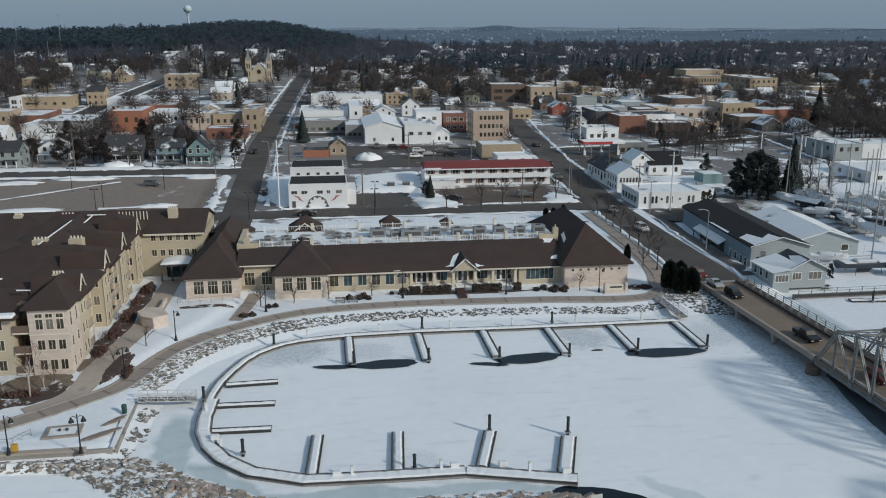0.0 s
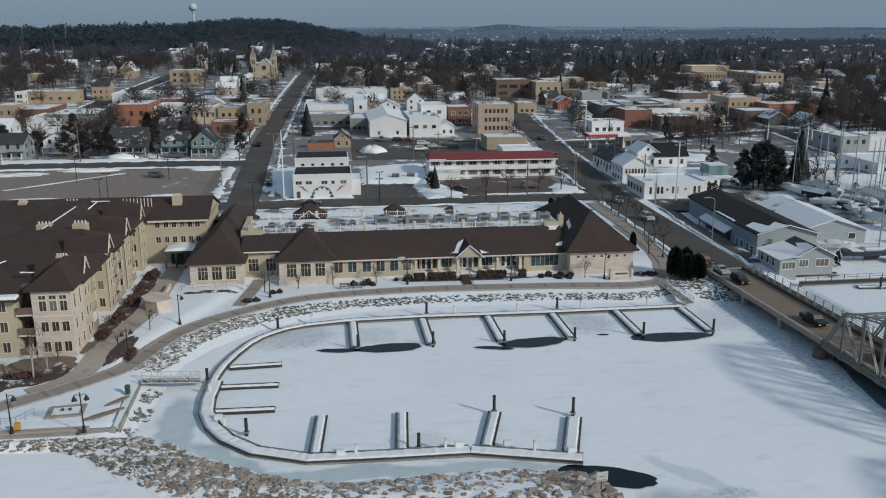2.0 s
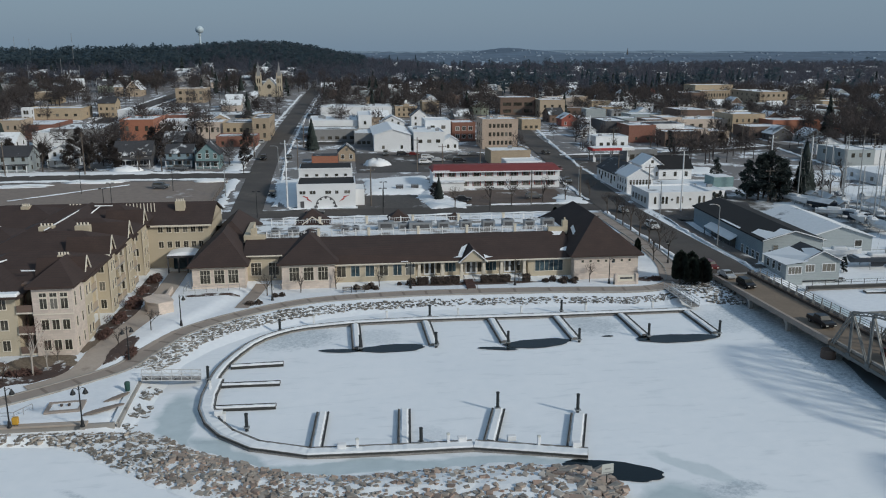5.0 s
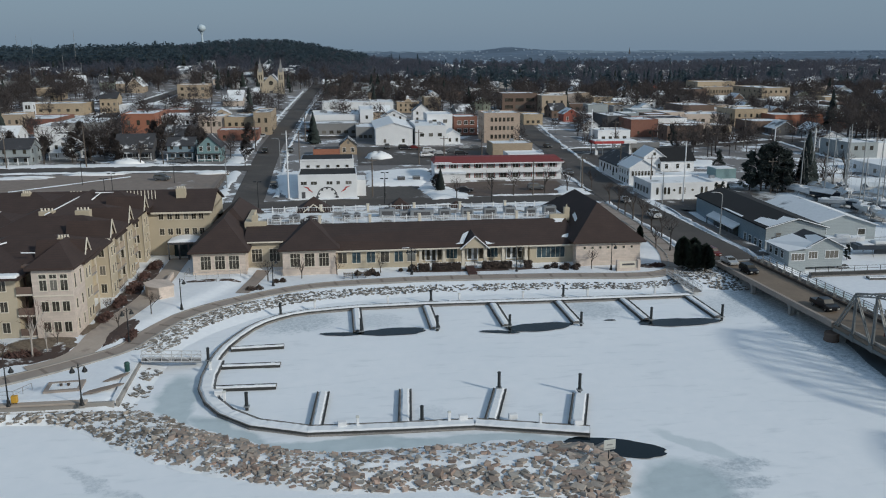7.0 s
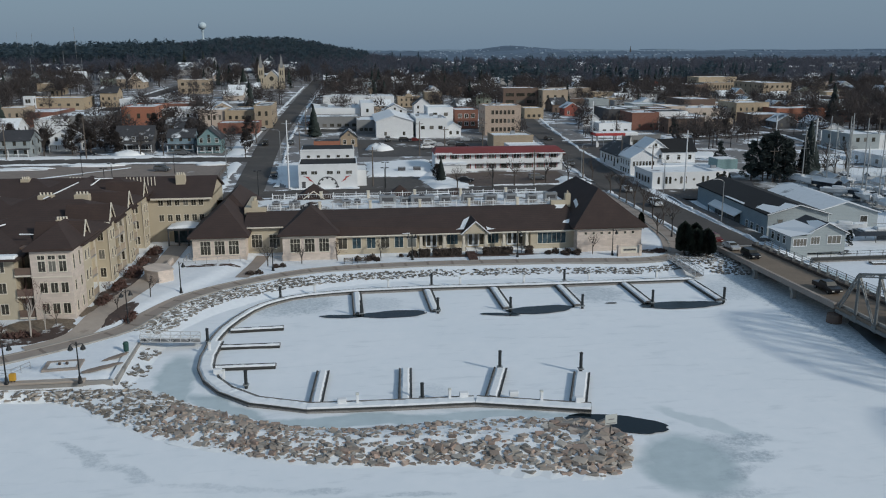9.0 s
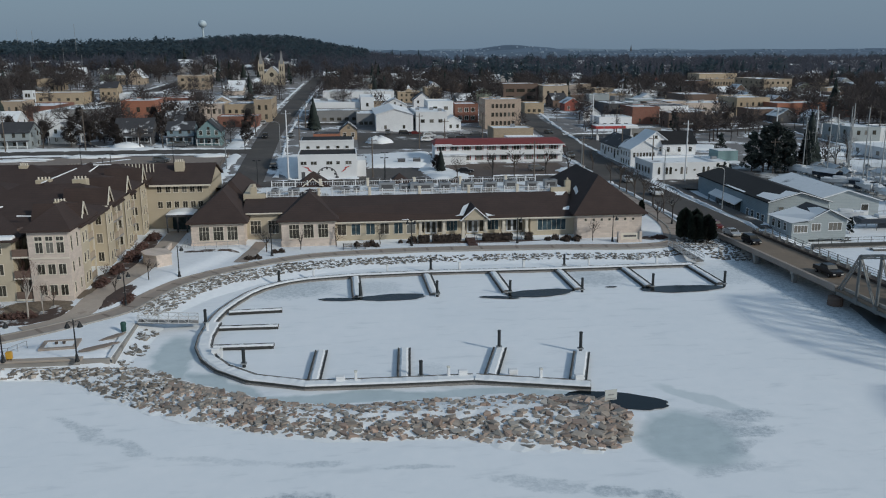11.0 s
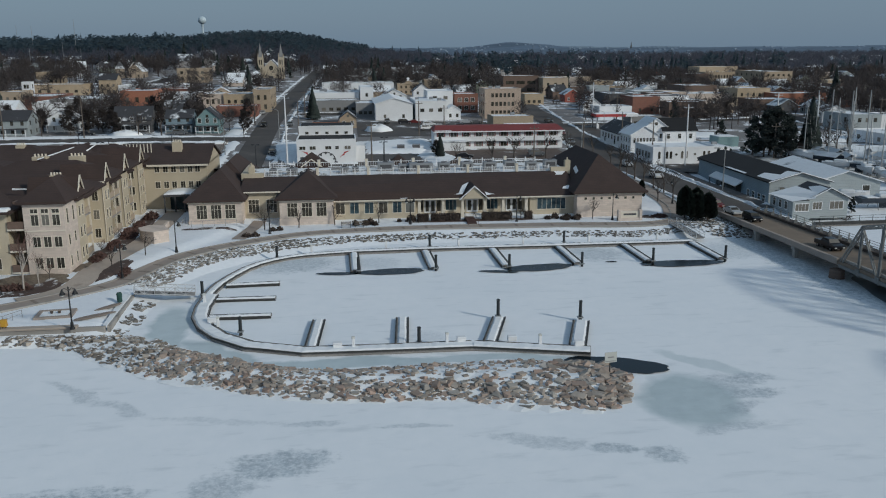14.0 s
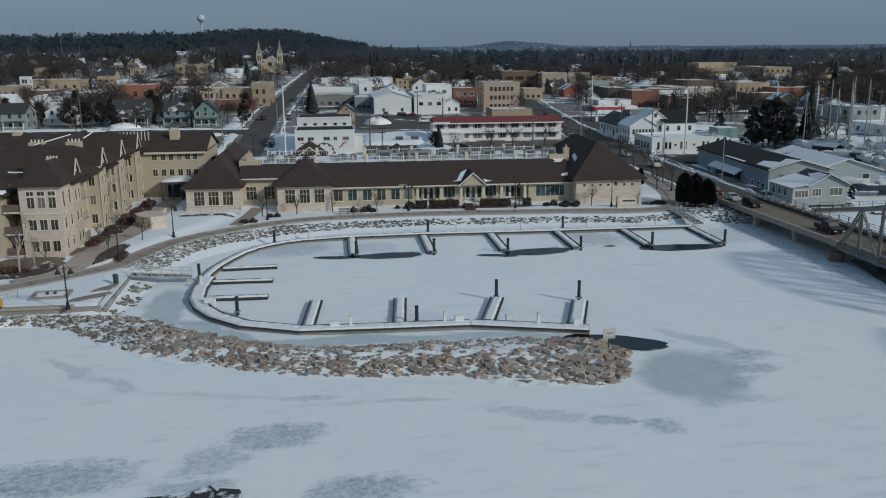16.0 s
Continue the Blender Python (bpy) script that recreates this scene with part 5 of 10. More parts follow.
for _ in range(420):
    x, y = rnd.uniform(56.2, 65.2), rnd.uniform(125.0, 135.0)
    s = rnd.uniform(0.35, 0.85)
    if y < 134 - 1.15 * (x - 53) or any((x - a) ** 2 + (y - b) ** 2 < (0.33 * (s + c)) ** 2 for a, b, c in spots):
        continue
    spots.append((x, y, s))
    chunks.append(placed(SMALL_ARR[rnd.randrange(6)], x, y, top(x, y) + 0.02, s, rnd.uniform(0, 6.28), rnd.gauss(0, 0.15)))
for _ in range(75):
    y = rnd.uniform(88, 101)
    x = -24.3 + abs(rnd.gauss(0.5, 0.8))
    if math.sin(1.3 * y) > -0.35:
        chunks.append(placed(ROCK_ARR[rnd.randrange(10)], x, y, top(x, y) + 0.05, rnd.uniform(0.4, 0.8), rnd.uniform(0, 6.28), 0.1))
rest = tri_object("stones", chunks, ROCK_SHORE)
rest.parent = bank
tagged(rest, "dark stones half buried in snow", kind="stuff")

# notice board on the breakwater
nb = thing("notice_sign", "pale square notice on a dark post among boulders", "sign", 24.2, 69.4, 0.6, 8)
part("post", MB().cyl(0, 0.08, -0.5, 2.0, 0.06, n=8), PILE, nb)
part("panel", MB().box(-0.6, 0.6, -0.05, 0.0, 1.15, 2.15, 0.01), mat("faded_sign_panel", (0.5, 0.51, 0.48), 0.5, vary=0.1), nb)
part("printed_bar", MB().box(-0.3, 0.3, -0.06, -0.05, 1.6, 1.72).box(-0.5, 0.5, -0.06, -0.05, 1.25, 1.32), GREY_WALL, nb, "faint illegible print bars")

# snow-dusted dark outcrop on the near ice
DARK_ROCKS = [rock_mesh(70 + k, 0.5) for k in range(4)]
for me in DARK_ROCKS:
    me.materials.append(patchy("snow_dusted_black_rock_%d" % len(bpy.data.materials), (0.02, 0.022, 0.024), 0.53, 0.8, under2=(0.05, 0.055, 0.06)))
oc = thing("rock_outcrop", "dark rock outcrop dusted with snow rising through ice", "rock", -9.2, 47.3, 0)
for k, (x, y, sx, sy, sz) in enumerate(((-2.1, 0.1, 2.9, 2.2, 2.8), (0.1, 0.1, 3.2, 2.2, 3.0), (2.1, -0.4, 2.9, 2.0, 2.9), (-8.1, 0.0, 1.9, 1.4, 2.6))):
    share("boulder", DARK_ROCKS[k], oc, x, y, -0.2 if k < 3 else 0.15, 40 * k, (sx, sy, sz))

# ---- the banquet hall on the waterfront ----
hall = thing("banquet_hall", "long low cream stone hall with brown hipped roofs", "hall", 0, 0, 0)
part("wall", MB().box(-25.0, -16.4, 139.0, 165, 0.8, 5.8), STONE, hall)
part("wall", MB().box(-16.4, -10.3, 143.0, 165, 0.8, 6.5), STUCCO, hall)
part("wall", MB().box(-10.3, -1.4, 139.0, 165, 0.8, 5.8), STONE, hall)
part("wall", MB().box(-1.4, 12.6, 141.2, 165, 0.8, 4.9), STUCCO, hall)
part("wall", MB().box(12.6, 32.6, 142.8, 165, 0.8, 4.9), STUCCO, hall)
part("wall", MB().box(32.6, 40.4, 141.2, 165, 0.8, 4.9), STUCCO, hall)
part("wall", MB().box(40.4, 52.0, 139.0, 168, 0.8, 5.6), STONE, hall)
for x0, x1, y in ((-25.0, -16.4, 139.0), (-10.3, -1.4, 139.0), (40.4, 52.0, 139.0)):
    part("plinth", MB().box(x0 - 0.12, x1 + 0.12, y - 0.12, y + 1.0, 0.9, 2.3, 0.03), STONE, hall)
    part("cornice", MB().box(x0 - 0.2, x1 + 0.2, y - 0.2, y + 1.0, 5.25 if x0 < 0 else 5.1, 5.55 if x0 < 0 else 5.4, 0.03), TRIM, hall)
# main slope, cut off at the flat deck
main = MB()
main.add([(-17.0, 142.2, 6.55), (-10, 142.2, 6.55), (-10, 140.5, 4.95), (41, 140.5, 4.95), (41, 149.0, 8.0), (-17.0, 149.0, 8.0)], [(0, 1, 4, 5), (1, 2, 3, 4)])
main.add([(-17.0, 142.2, 6.3), (-10, 142.2, 6.3), (-10, 140.5, 4.71), (41, 140.5, 4.71)], [])
kk = len(main.v)
main.f += [(kk - 10, kk - 9, kk - 3, kk - 4), (kk - 9, kk - 8, kk - 2, kk - 3), (kk - 8, kk - 7, kk - 1, kk - 2)]
part("main_roof", main, ROOF, hall, "brown shingled roof slope")
part("soffit", MB().box(-1.4, 40.4, 140.5, 142.8, 4.60, 4.70), TRIM, hall)
part("gutter", MB().box(-1.4, 40.4, 140.36, 140.5, 4.68, 4.88, 0.03).box(-16.4, -10.3, 142.06, 142.2, 6.28, 6.5, 0.03), TRIM, hall, "cream gutter")
part("back_roof", MB().add([(-25, 161.5, 8.0), (52, 161.5, 8.0), (52, 172, 4.9), (-25, 172, 4.9)], [(0, 1, 2, 3)]), ROOF, hall)
part("back_wall", MB().box(-25, 52, 165, 171.5, 1.5, 4.9), STUCCO, hall)
part("flat_roof", MB().box(-17, 41.5, 148.9, 161.6, 7.5, 7.92), DECK_SNOW, hall, "flat roof deck under patchy snow")
part("pavilion_roof", MB().hip(-25.7, -15.7, 138.3, 162, 5.8, 9.9, 0.3, 8.6), ROOF, hall)
part("pavilion_roof", MB().hip(-11.0, -0.7, 138.3, 160, 5.8, 9.15, 0.3, 9.0), ROOF, hall)
part("pavilion_roof", MB().hip(39.6, 52.8, 138.2, 170, 5.65, 11.2, 0.3, 8.3), ROOF, hall)
# entrance gable over the porch
part("porch_gable_wall", MB().add([(20.6, 140.2, 4.75), (24.6, 140.2, 4.75), (22.6, 140.2, 6.75), (20.6, 140.5, 4.75), (24.6, 140.5, 4.75), (22.6, 140.5, 6.75)], [(0, 1, 2), (5, 4, 3), (0, 1, 4, 3), (1, 2, 5, 4), (2, 0, 3, 5)]), STUCCO, hall)
part("porch_gable_roof", MB().gable(20.1, 25.1, 140.0, 146.5, 4.75, 7.05, "y", 0.18), ROOF, hall)
part("bargeboard", MB().tube((20.0, 139.96, 4.62), (22.6, 139.96, 6.92), 0.11, n=4).tube((25.2, 139.96, 4.62), (22.6, 139.96, 6.92), 0.11, n=4), WHITE, hall, "white bargeboards")
part("roof_snow", MB().add([(19.2, 141.0, 5.4), (20.6, 140.5, 5.5), (22.2, 144.5, 6.95), (20.9, 143.8, 6.5)], [(0, 1, 2, 3)]).add([(24.7, 140.3, 5.3), (26.2, 140.9, 5.35), (24.6, 143.5, 6.2)], [(0, 1, 2)]).add([(9.9, 140.5, 5.02), (11.2, 140.45, 5.02), (11.4, 142.2, 5.75), (10.7, 142.4, 5.75), (10.9, 141.4, 5.4)], [(0, 1, 2, 3, 4)]), SNOW, hall, "melting snow left in the roof valley")
part("roof_snow", MB().add([(38.6, 142.5, 5.75), (40.0, 142.2, 5.7), (40.1, 143.6, 6.2), (39.0, 143.2, 6.0)], [(0, 1, 2, 3)]).add([(38.2, 147.5, 7.5), (39.8, 147.3, 7.5), (41.0, 149.0, 8.05), (38.4, 149.0, 8.05)], [(0, 1, 2, 3)])
     .add([(42.0, 146.0, 7.72), (42.6, 146.6, 8.24), (43.2, 150.4, 8.75), (42.6, 150.2, 8.22)], [(0, 1, 2, 3)]), SNOW, hall, "snow left in the shaded roof valley")
for x in (13.2, 17.3, 20.7, 24.6, 27.8, 31.9):
    part("porch_column", MB().box(x - 0.32, x + 0.32, 140.9, 141.5, 1.3, 2.8, 0.03).box(x - 0.24, x + 0.24, 140.96, 141.44, 2.8, 4.35, 0.02).box(x - 0.34, x + 0.34, 140.86, 141.54, 4.35, 4.62, 0.03), TRIM, hall)
for cx in (15.2, 22.6, 29.6):
    d = part("door", MB().box(cx - 1.0, cx + 1.0, 142.66, 142.8, 2.0, 4.3, 0.01), WHITE, hall, "white glazed double door")
    for s in (-0.5, 0.5):
        part("pane", MB().box(cx + s - 0.3, cx + s + 0.3, 142.62, 142.66, 2.25, 4.1), GLASS, d)
        part("handle", MB().box(cx + s * 0.25 - 0.03, cx + s * 0.25 + 0.03, 142.55, 142.66, 3.0, 3.35), BLACK, d)
    for s in (-1.55, 1.55):
        window(hall, cx + s, 142.8, 2.2, 0.7, 2.0, 1, 1, frame_mat=TRIM)
for cx in (18.9, 26.2):
    window(hall, cx, 142.8, 2.4, 1.9, 1.9, 3, 1, frame_mat=TRIM, glass=GLASS_BLUE)
for base, xs_, y in ((2.7, (-22.9, -20.6, -18.3), 139.0), (2.7, (-8.2, -5.8, -3.4), 139.0)):
    for x in xs_:
        window(hall, x, y, base, 1.6, 2.25, 3, 2, frame_mat=TRIM)
for x in (-14.9, -11.9):
    window(hall, x, 143.0, 2.8, 1.7, 2.2, 3, 2, frame_mat=TRIM)
for x in (-0.3, 2.1, 4.6, 7.0, 9.4, 11.6):
    window(hall, x, 141.2, 2.5, 1.45, 1.85, 2, 1, frame_mat=TRIM, glass=GLASS_BLUE if x > 8 or 2 < x < 5 else GLASS)
window(hall, 36.4, 141.2, 2.45, 5.0, 1.9, 6, 1, frame_mat=TRIM, glass=GLASS_BLUE)
for k in range(7):
    window(hall, 41.9 + k * 1.42, 139.0, 4.25, 0.42, 0.42, 1, 1, frame_mat=TRIM)
# corner piers at the flat roof's ends
for x0, x1, y0, y1, z1 in ((-17.4, -13.6, 148.6, 149.6, 8.7), (-17.4, -16.4, 149.6, 161, 8.7), (38.0, 41.6, 148.7, 149.5, 8.7)):
    part("parapet", MB().box(x0, x1, y0, y1, 7.4, z1, 0.04), STUCCO, hall)
for x, y, z in ((-15.6, 149.2, 8.7), (41.2, 149.2, 8.7)):
    part("chimney", MB().box(x - 0.5, x + 0.5, y - 0.4, y + 0.6, 7.4, z + 1.2, 0.03).cyl(x, y + 0.1, z + 1.2, z + 1.7, 0.2, 0.14, 8), STUCCO, hall)
# street-side entrance roofs behind
for cx, cy, r, h in ((-5.6, 163.5, 3.4, 10.6), (11.4, 167.0, 2.2, 9.4), (23.0, 167.5, 1.3, 8.4)):
    part("entrance_roof", MB().hip(cx - r, cx + r, cy - r, cy + r, h - r * 0.8, h, 0.2), ROOF, hall)
    part("entrance_wall", MB().box(cx - r + 0.4, cx + r - 0.4, cy - r + 0.4, cy + r - 0.4, 4.0, h - r * 0.8), STUCCO, hall)
part("gable_trim", MB().tube((-7.6, 160.0, 8.1), (-5.6, 160.0, 9.6), 0.12, n=4).tube((-3.6, 160.0, 8.1), (-5.6, 160.0, 9.6), 0.12, n=4), TRIM, hall)


def railing(name, label, x0, x1, y, z, step, group):
    """White roof balustrade: posts, rails and thin pickets, one run between two piers."""
    r = thing(name, label, "railing", 0, 0, 0, group=group)
    part("top_rail", MB().box(x0, x1, y - 0.05, y + 0.05, z + 0.92, z + 1.0), WHITE, r)
    part("bottom_rail", MB().box(x0, x1, y - 0.04, y + 0.04, z + 0.12, z + 0.18), WHITE, r)
    n = max(1, round((x1 - x0) / step))
    for i in range(n + 1):
        x = x0 + (x1 - x0) * i / n
        part("post", MB().box(x - 0.08, x + 0.08, y - 0.08, y + 0.08, z, z + 1.3), WHITE, r)
    p = MB()
    k = int((x1 - x0) / 0.45)
    for i in range(k):
        x = x0 + (x1 - x0) * (i + 0.5) / k
        p.box(x - 0.025, x + 0.025, y - 0.02, y + 0.02, z + 0.18, z + 0.92)
    ob = part("pickets", p, WHITE, r)
    tagged(ob, kind="stuff")


for y in (149.4, 160.6):
    for x0, x1 in ((-13.4, -4.4), (-4.0, 4.6), (5.0, 13.6), (14.0, 22.6), (23.0, 31.6), (32.0, 37.8)):
        railing("roof_railing", "white balustrade along the flat roof", x0, x1, y, 7.92, 2.2, "roof balustrades")
        if x1 < 37:
            pr = thing("railing_pier", "cream masonry pier between balustrades", "pier", x1 + 0.2, y, 7.92, group="railing piers")
            part("pier", MB().box(-0.24, 0.24, -0.24, 0.24, 0, 1.35, 0.03), TRIM, pr)
            part("cap", MB().box(-0.32, 0.32, -0.32, 0.32, 1.35, 1.5, 0.03), TRIM, pr)


def roof_unit(x, y, z, w, d, h, label="grey rooftop ventilation unit standing in snow", yaw=0.0):
    t = thing("rooftop_unit", label, "ventilation unit", x, y, z, yaw, "rooftop units")
    part("casing", MB().box(-w / 2, w / 2, -d / 2, d / 2, 0.15, h, 0.05), HVAC, t)
    part("curb", MB().box(-w / 2 + 0.1, w / 2 - 0.1, -d / 2 + 0.1, d / 2 - 0.1, 0, 0.15), CONCRETE, t)
    part("louvre", MB().box(-w * 0.35, w * 0.35, -d / 2 - 0.03, -d / 2, h * 0.3, h * 0.75), DARK_WALL, t)
    part("fan_guard", MB().cyl(0, 0, h, h + 0.12, min(w, d) * 0.3, n=12), DARK_WALL, t)


for x, y, w, d, h in ((-8.8, 152.5, 2.0, 1.4, 1.1), (-12.2, 153.5, 1.4, 1.4, 0.9), (0.6, 153.5, 1.6, 1.3, 1.0), (2.6, 154, 1.3, 1.2, 0.9), (8.2, 154.5, 3.0, 1.8, 1.6), (11.6, 153.8, 2.2, 1.6, 1.3), (14.6, 153.5, 4.4, 2.0, 1.5),
                      (19.0, 154.0, 2.2, 1.8, 1.4), (23.2, 153.5, 2.2, 1.8, 1.5), (27.6, 154, 2.4, 1.8, 1.4), (31.4, 154, 2.2, 1.8, 1.5), (35.4, 153.6, 2.0, 1.6, 1.3), (39.0, 153.5, 2.4, 1.6, 1.6)):
    roof_unit(x, y, 7.92, w, d, h)

# ---- apartment wing ----
wing = thing("apartment_wing", "three-storey cream apartment wing with steep brown roofs and gables", "apartment building", 0, 0, 0)
E1 = 11.35
XE = -34.8
BAYS = (115.7, 128.7, 139.8, 150.8)
part("wall", MB().box(-39.7, XE, 108.7, 114.0, 1.5, E1), STONE, wing)
part("wall", MB().box(-50, -37.6, 113.8, 156, 1.5, 10.9), STUCCO, wing)
part("wall", MB().box(-90, -41.9, 109.2, 126, 1.5, 10.1), STUCCO, wing)
part("wall", MB().box(-60, -24.0, 154.2, 170, 1.5, 9.8), STUCCO, wing)
part("wall", MB().box(-100, -50, 132, 170, 1.5, 10.3), STUCCO, wing)
part("cornice", MB().box(-39.85, XE + 0.15, 108.55, 113.9, E1 - 0.35, E1 - 0.05, 0.03), TRIM, wing)
part("roof", MB().hip(-40.3, XE + 0.6, 108.1, 121, E1, 13.75, 0.35, 4.9), ROOF, wing)
part("roof", MB().hip(-52, XE + 0.5, 113.2, 127.2, 10.8, 13.3, 0.35, 6), ROOF, wing)
for y0, y1, z1 in ((126.5, 139, 13.6), (137.6, 150, 13.4), (148.7, 162, 13.7)):
    part("roof", MB().hip(-54, XE + 0.4, y0, y1, 11.05, z1, 0.3, 5.5), ROOF, wing)
    part("fascia", MB().box(-38.4, XE + 0.4, y0 - 0.06, y0, 10.8, 11.1, 0.02), TRIM, wing, "cream eaves board")
part("roof", MB().hip(-91, -41.0, 107.9, 125, 10.2, 13.0, 0.35, 7), ROOF, wing)
part("roof", MB().gable(-62, -23.6, 153.5, 170.5, 9.9, 12.8, "x", 0.3), ROOF, wing)
part("gable_wall", MB().add([(-24.0, 154.2, 9.6), (-24.0, 170, 9.6), (-24.0, 162, 12.45), (-24.3, 154.2, 9.6), (-24.3, 170, 9.6), (-24.3, 162, 12.45)], [(0, 1, 2), (5, 4, 3), (0, 2, 5, 3), (2, 1, 4, 5), (0, 3, 4, 1)]), STUCCO, wing)
part("roof", MB().hip(-101, -46, 130, 147, 10.4, 13.4, 0.35), ROOF, wing)
part("roof", MB().hip(-101, -46, 148, 166, 10.4, 13.6, 0.35), ROOF, wing)
part("roof", MB().hip(-24.2, -15.9, 150, 170, 6.6, 10.4, 0.3), ROOF, wing)
part("roof", MB().hip(-70, -52, 112, 130, 10.9, 13.9, 0.3), ROOF, wing)
part("snow_strip", MB().box(-60, -41.2, 107.8, 109.2, 10.22, 10.6, 0.12), SNOW, wing, "snow lying along the eaves")
part("roof", MB().gable(-51, -39.6, 132.4, 158, 11.0, 13.75, "y", 0.2), ROOF, wing)
for ax, ay, az, bx, by, bz in ((-45.4, 132.6, 13.75, -45.2, 149.5, 13.75), (-44.0, 150.2, 12.6, -42.6, 153.6, 13.8), (-43.6, 153.4, 13.8, -40.5, 153.4, 13.8), (-66, 138.5, 13.4, -54, 138.5, 13.4), (-42.4, 113.6, 12.2, -40.6, 113.4, 12.2), (-46.4, 115.6, 12.8, -45.4, 117.2, 12.9)):
    part("roof_snow", MB().tube((ax, ay, az), (bx, by, bz), 0.13, 0.09, n=5), SNOW, wing, "thin snow line in a roof valley")
# front face windows: small lights over tall pairs on top, pairs below
for x in (-38.35, -37.05, -35.75):
    for z, h in ((9.85, 0.5), (8.25, 1.35), (5.45, 1.3), (2.65, 1.35)):
        window(wing, x, 108.7, z, 0.86, h, 2, 1, frame_mat=TRIM)
part("string_course", MB().box(-39.75, XE + 0.06, 108.62, 108.7, 7.45, 7.6, 0.02), TRIM, wing)
for y in (110.0, 112.4):
    for z, h in ((8.25, 1.9), (5.45, 1.3), (2.65, 1.35)):
        window(wing, XE, y, z, 0.6, h, 1, 2, yaw=90, frame_mat=TRIM)
# steep gabled bays along the east side, each with a wall that faces the water
for m in BAYS:
    y0, y1 = m - 1.6, m + 1.6
    part("bay_wall", MB().add([(-38, y0, 1.5), (-38, y1, 1.5), (XE, y1, 1.5), (XE, y0, 1.5), (-38, y0, 10.9), (-38, y1, 10.9), (XE, y1, 10.9), (XE, y0, 10.9), (XE, m, 13.2), (-38, m, 13.2)],
         [(0, 1, 2, 3), (0, 3, 7, 4), (1, 2, 6, 5), (3, 2, 6, 8, 7), (0, 1, 5, 9, 4), (7, 8, 9, 4), (8, 6, 5, 9)]), STUCCO, wing)
    part("bay_roof", MB().add([(-41.0, y0 - 0.2, 10.85), (XE + 0.3, y0 - 0.2, 10.85), (-41.0, m, 13.45), (XE + 0.3, m, 13.45), (-41.0, y1 + 0.2, 10.85), (XE + 0.3, y1 + 0.2, 10.85)], [(0, 1, 3, 2), (2, 3, 5, 4)]), ROOF, wing)
    part("bay_trim", MB().tube((XE + 0.3, y0 - 0.2, 10.8), (XE + 0.3, m, 13.6), 0.1, n=4).tube((XE + 0.3, y1 + 0.2, 10.8), (XE + 0.3, m, 13.6), 0.1, n=4), TRIM, wing)
    part("downpipe", MB().tube((XE - 0.1, y0 - 0.08, 2), (XE - 0.1, y0 - 0.08, 10.8), 0.06), TRIM, wing)
    for z in (8.2, 5.4, 2.6):
        for o in (-0.7, 0.7):
            window(wing, XE, m + o, z, 0.6, 1.35, 1, 1, yaw=90, frame_mat=TRIM)
        if m > 120:
            window(wing, -36.1, y0, z, 0.8, 1.35, 2, 1, frame_mat=TRIM)
# stacked balconies in the recesses, under small roofs of their own
for y0, y1 in ((117.5, 120.6), (130.5, 136.6), (141.6, 144.8), (152.5, 154.0)):
    for z in (2.1, 4.9, 7.7):
        b = part("balcony", MB().box(-37.6, XE - 0.2, y0, y1, z - 0.2, z, 0.02), CONCRETE, wing)
        part("balustrade", MB().box(XE - 0.3, XE - 0.22, y0, y1, z + 0.1, z + 0.95), TAN, b, "tan balcony panel")
        part("balcony_door", MB().box(-37.6, -37.5, y0 + 0.5, y1 - 0.5, z, z + 2.1), GLASS, b)
    for yy in (y0, y1 - 0.18) if y1 - y0 < 5 else (y0, (y0 + y1) / 2, y1 - 0.18):
        part("balcony_post", MB().box(XE - 0.4, XE - 0.2, yy, yy + 0.18, 2, 10.3), TRIM, wing)
    part("balcony_roof", MB().add([(-38.2, y0 - 0.2, 11.9), (XE + 0.3, y0 - 0.2, 10.3), (XE + 0.3, y1 + 0.4, 10.3), (-38.2, y1 + 0.4, 11.9), (-38.2, y0 - 0.2, 11.7), (XE + 0.3, y0 - 0.2, 10.1), (XE + 0.3, y1 + 0.4, 10.1), (-38.2, y1 + 0.4, 11.7)],
         [(0, 1, 2, 3), (7, 6, 5, 4), (0, 1, 5, 4), (1, 2, 6, 5), (2, 3, 7, 6)]), ROOF, wing)
    part("roof_snow", MB().box(XE - 1.4, XE - 0.2, y0 - 0.1, y0 + 0.8, 10.4, 11.0, 0.25), SNOW, wing, "snow caught beside a gable")
for y0, y1 in ((120.8, 127.0), (144.9, 149.2)):
    for z in (8.2, 5.4, 2.6):
        window(wing, -37.6, (y0 + y1) / 2, z, 0.8, 1.35, 2, 1, yaw=90, frame_mat=TRIM)
# brown timber balconies beside the corner tower
for z in (2.2, 5.0, 7.8):
    b = part("balcony", MB().box(-41.9, -39.7, 108.9, 111.9, z - 0.22, z, 0.02), TRIM, wing, "recessed balcony")
    part("balustrade", MB().box(-41.8, -39.7, 108.9, 109.0, z, z + 0.95), BROWN_BRICK, b, "brown timber balustrade")
    part("balcony_door", MB().box(-41.5, -40.1, 111.8, 111.9, z, z + 2.2), GLASS, b)
part("balcony_wall", MB().box(-42.0, -39.5, 111.9, 114.0, 1.5, 10.8), BROWN_BRICK, wing, "brown shaded balcony back wall")
for x in (-43.6, -46.0, -48.6, -52, -55):
    for z in (8.2, 5.4, 2.6):
        window(wing, x, 109.2, z, 0.9, 1.35, 2, 1, frame_mat=TRIM)
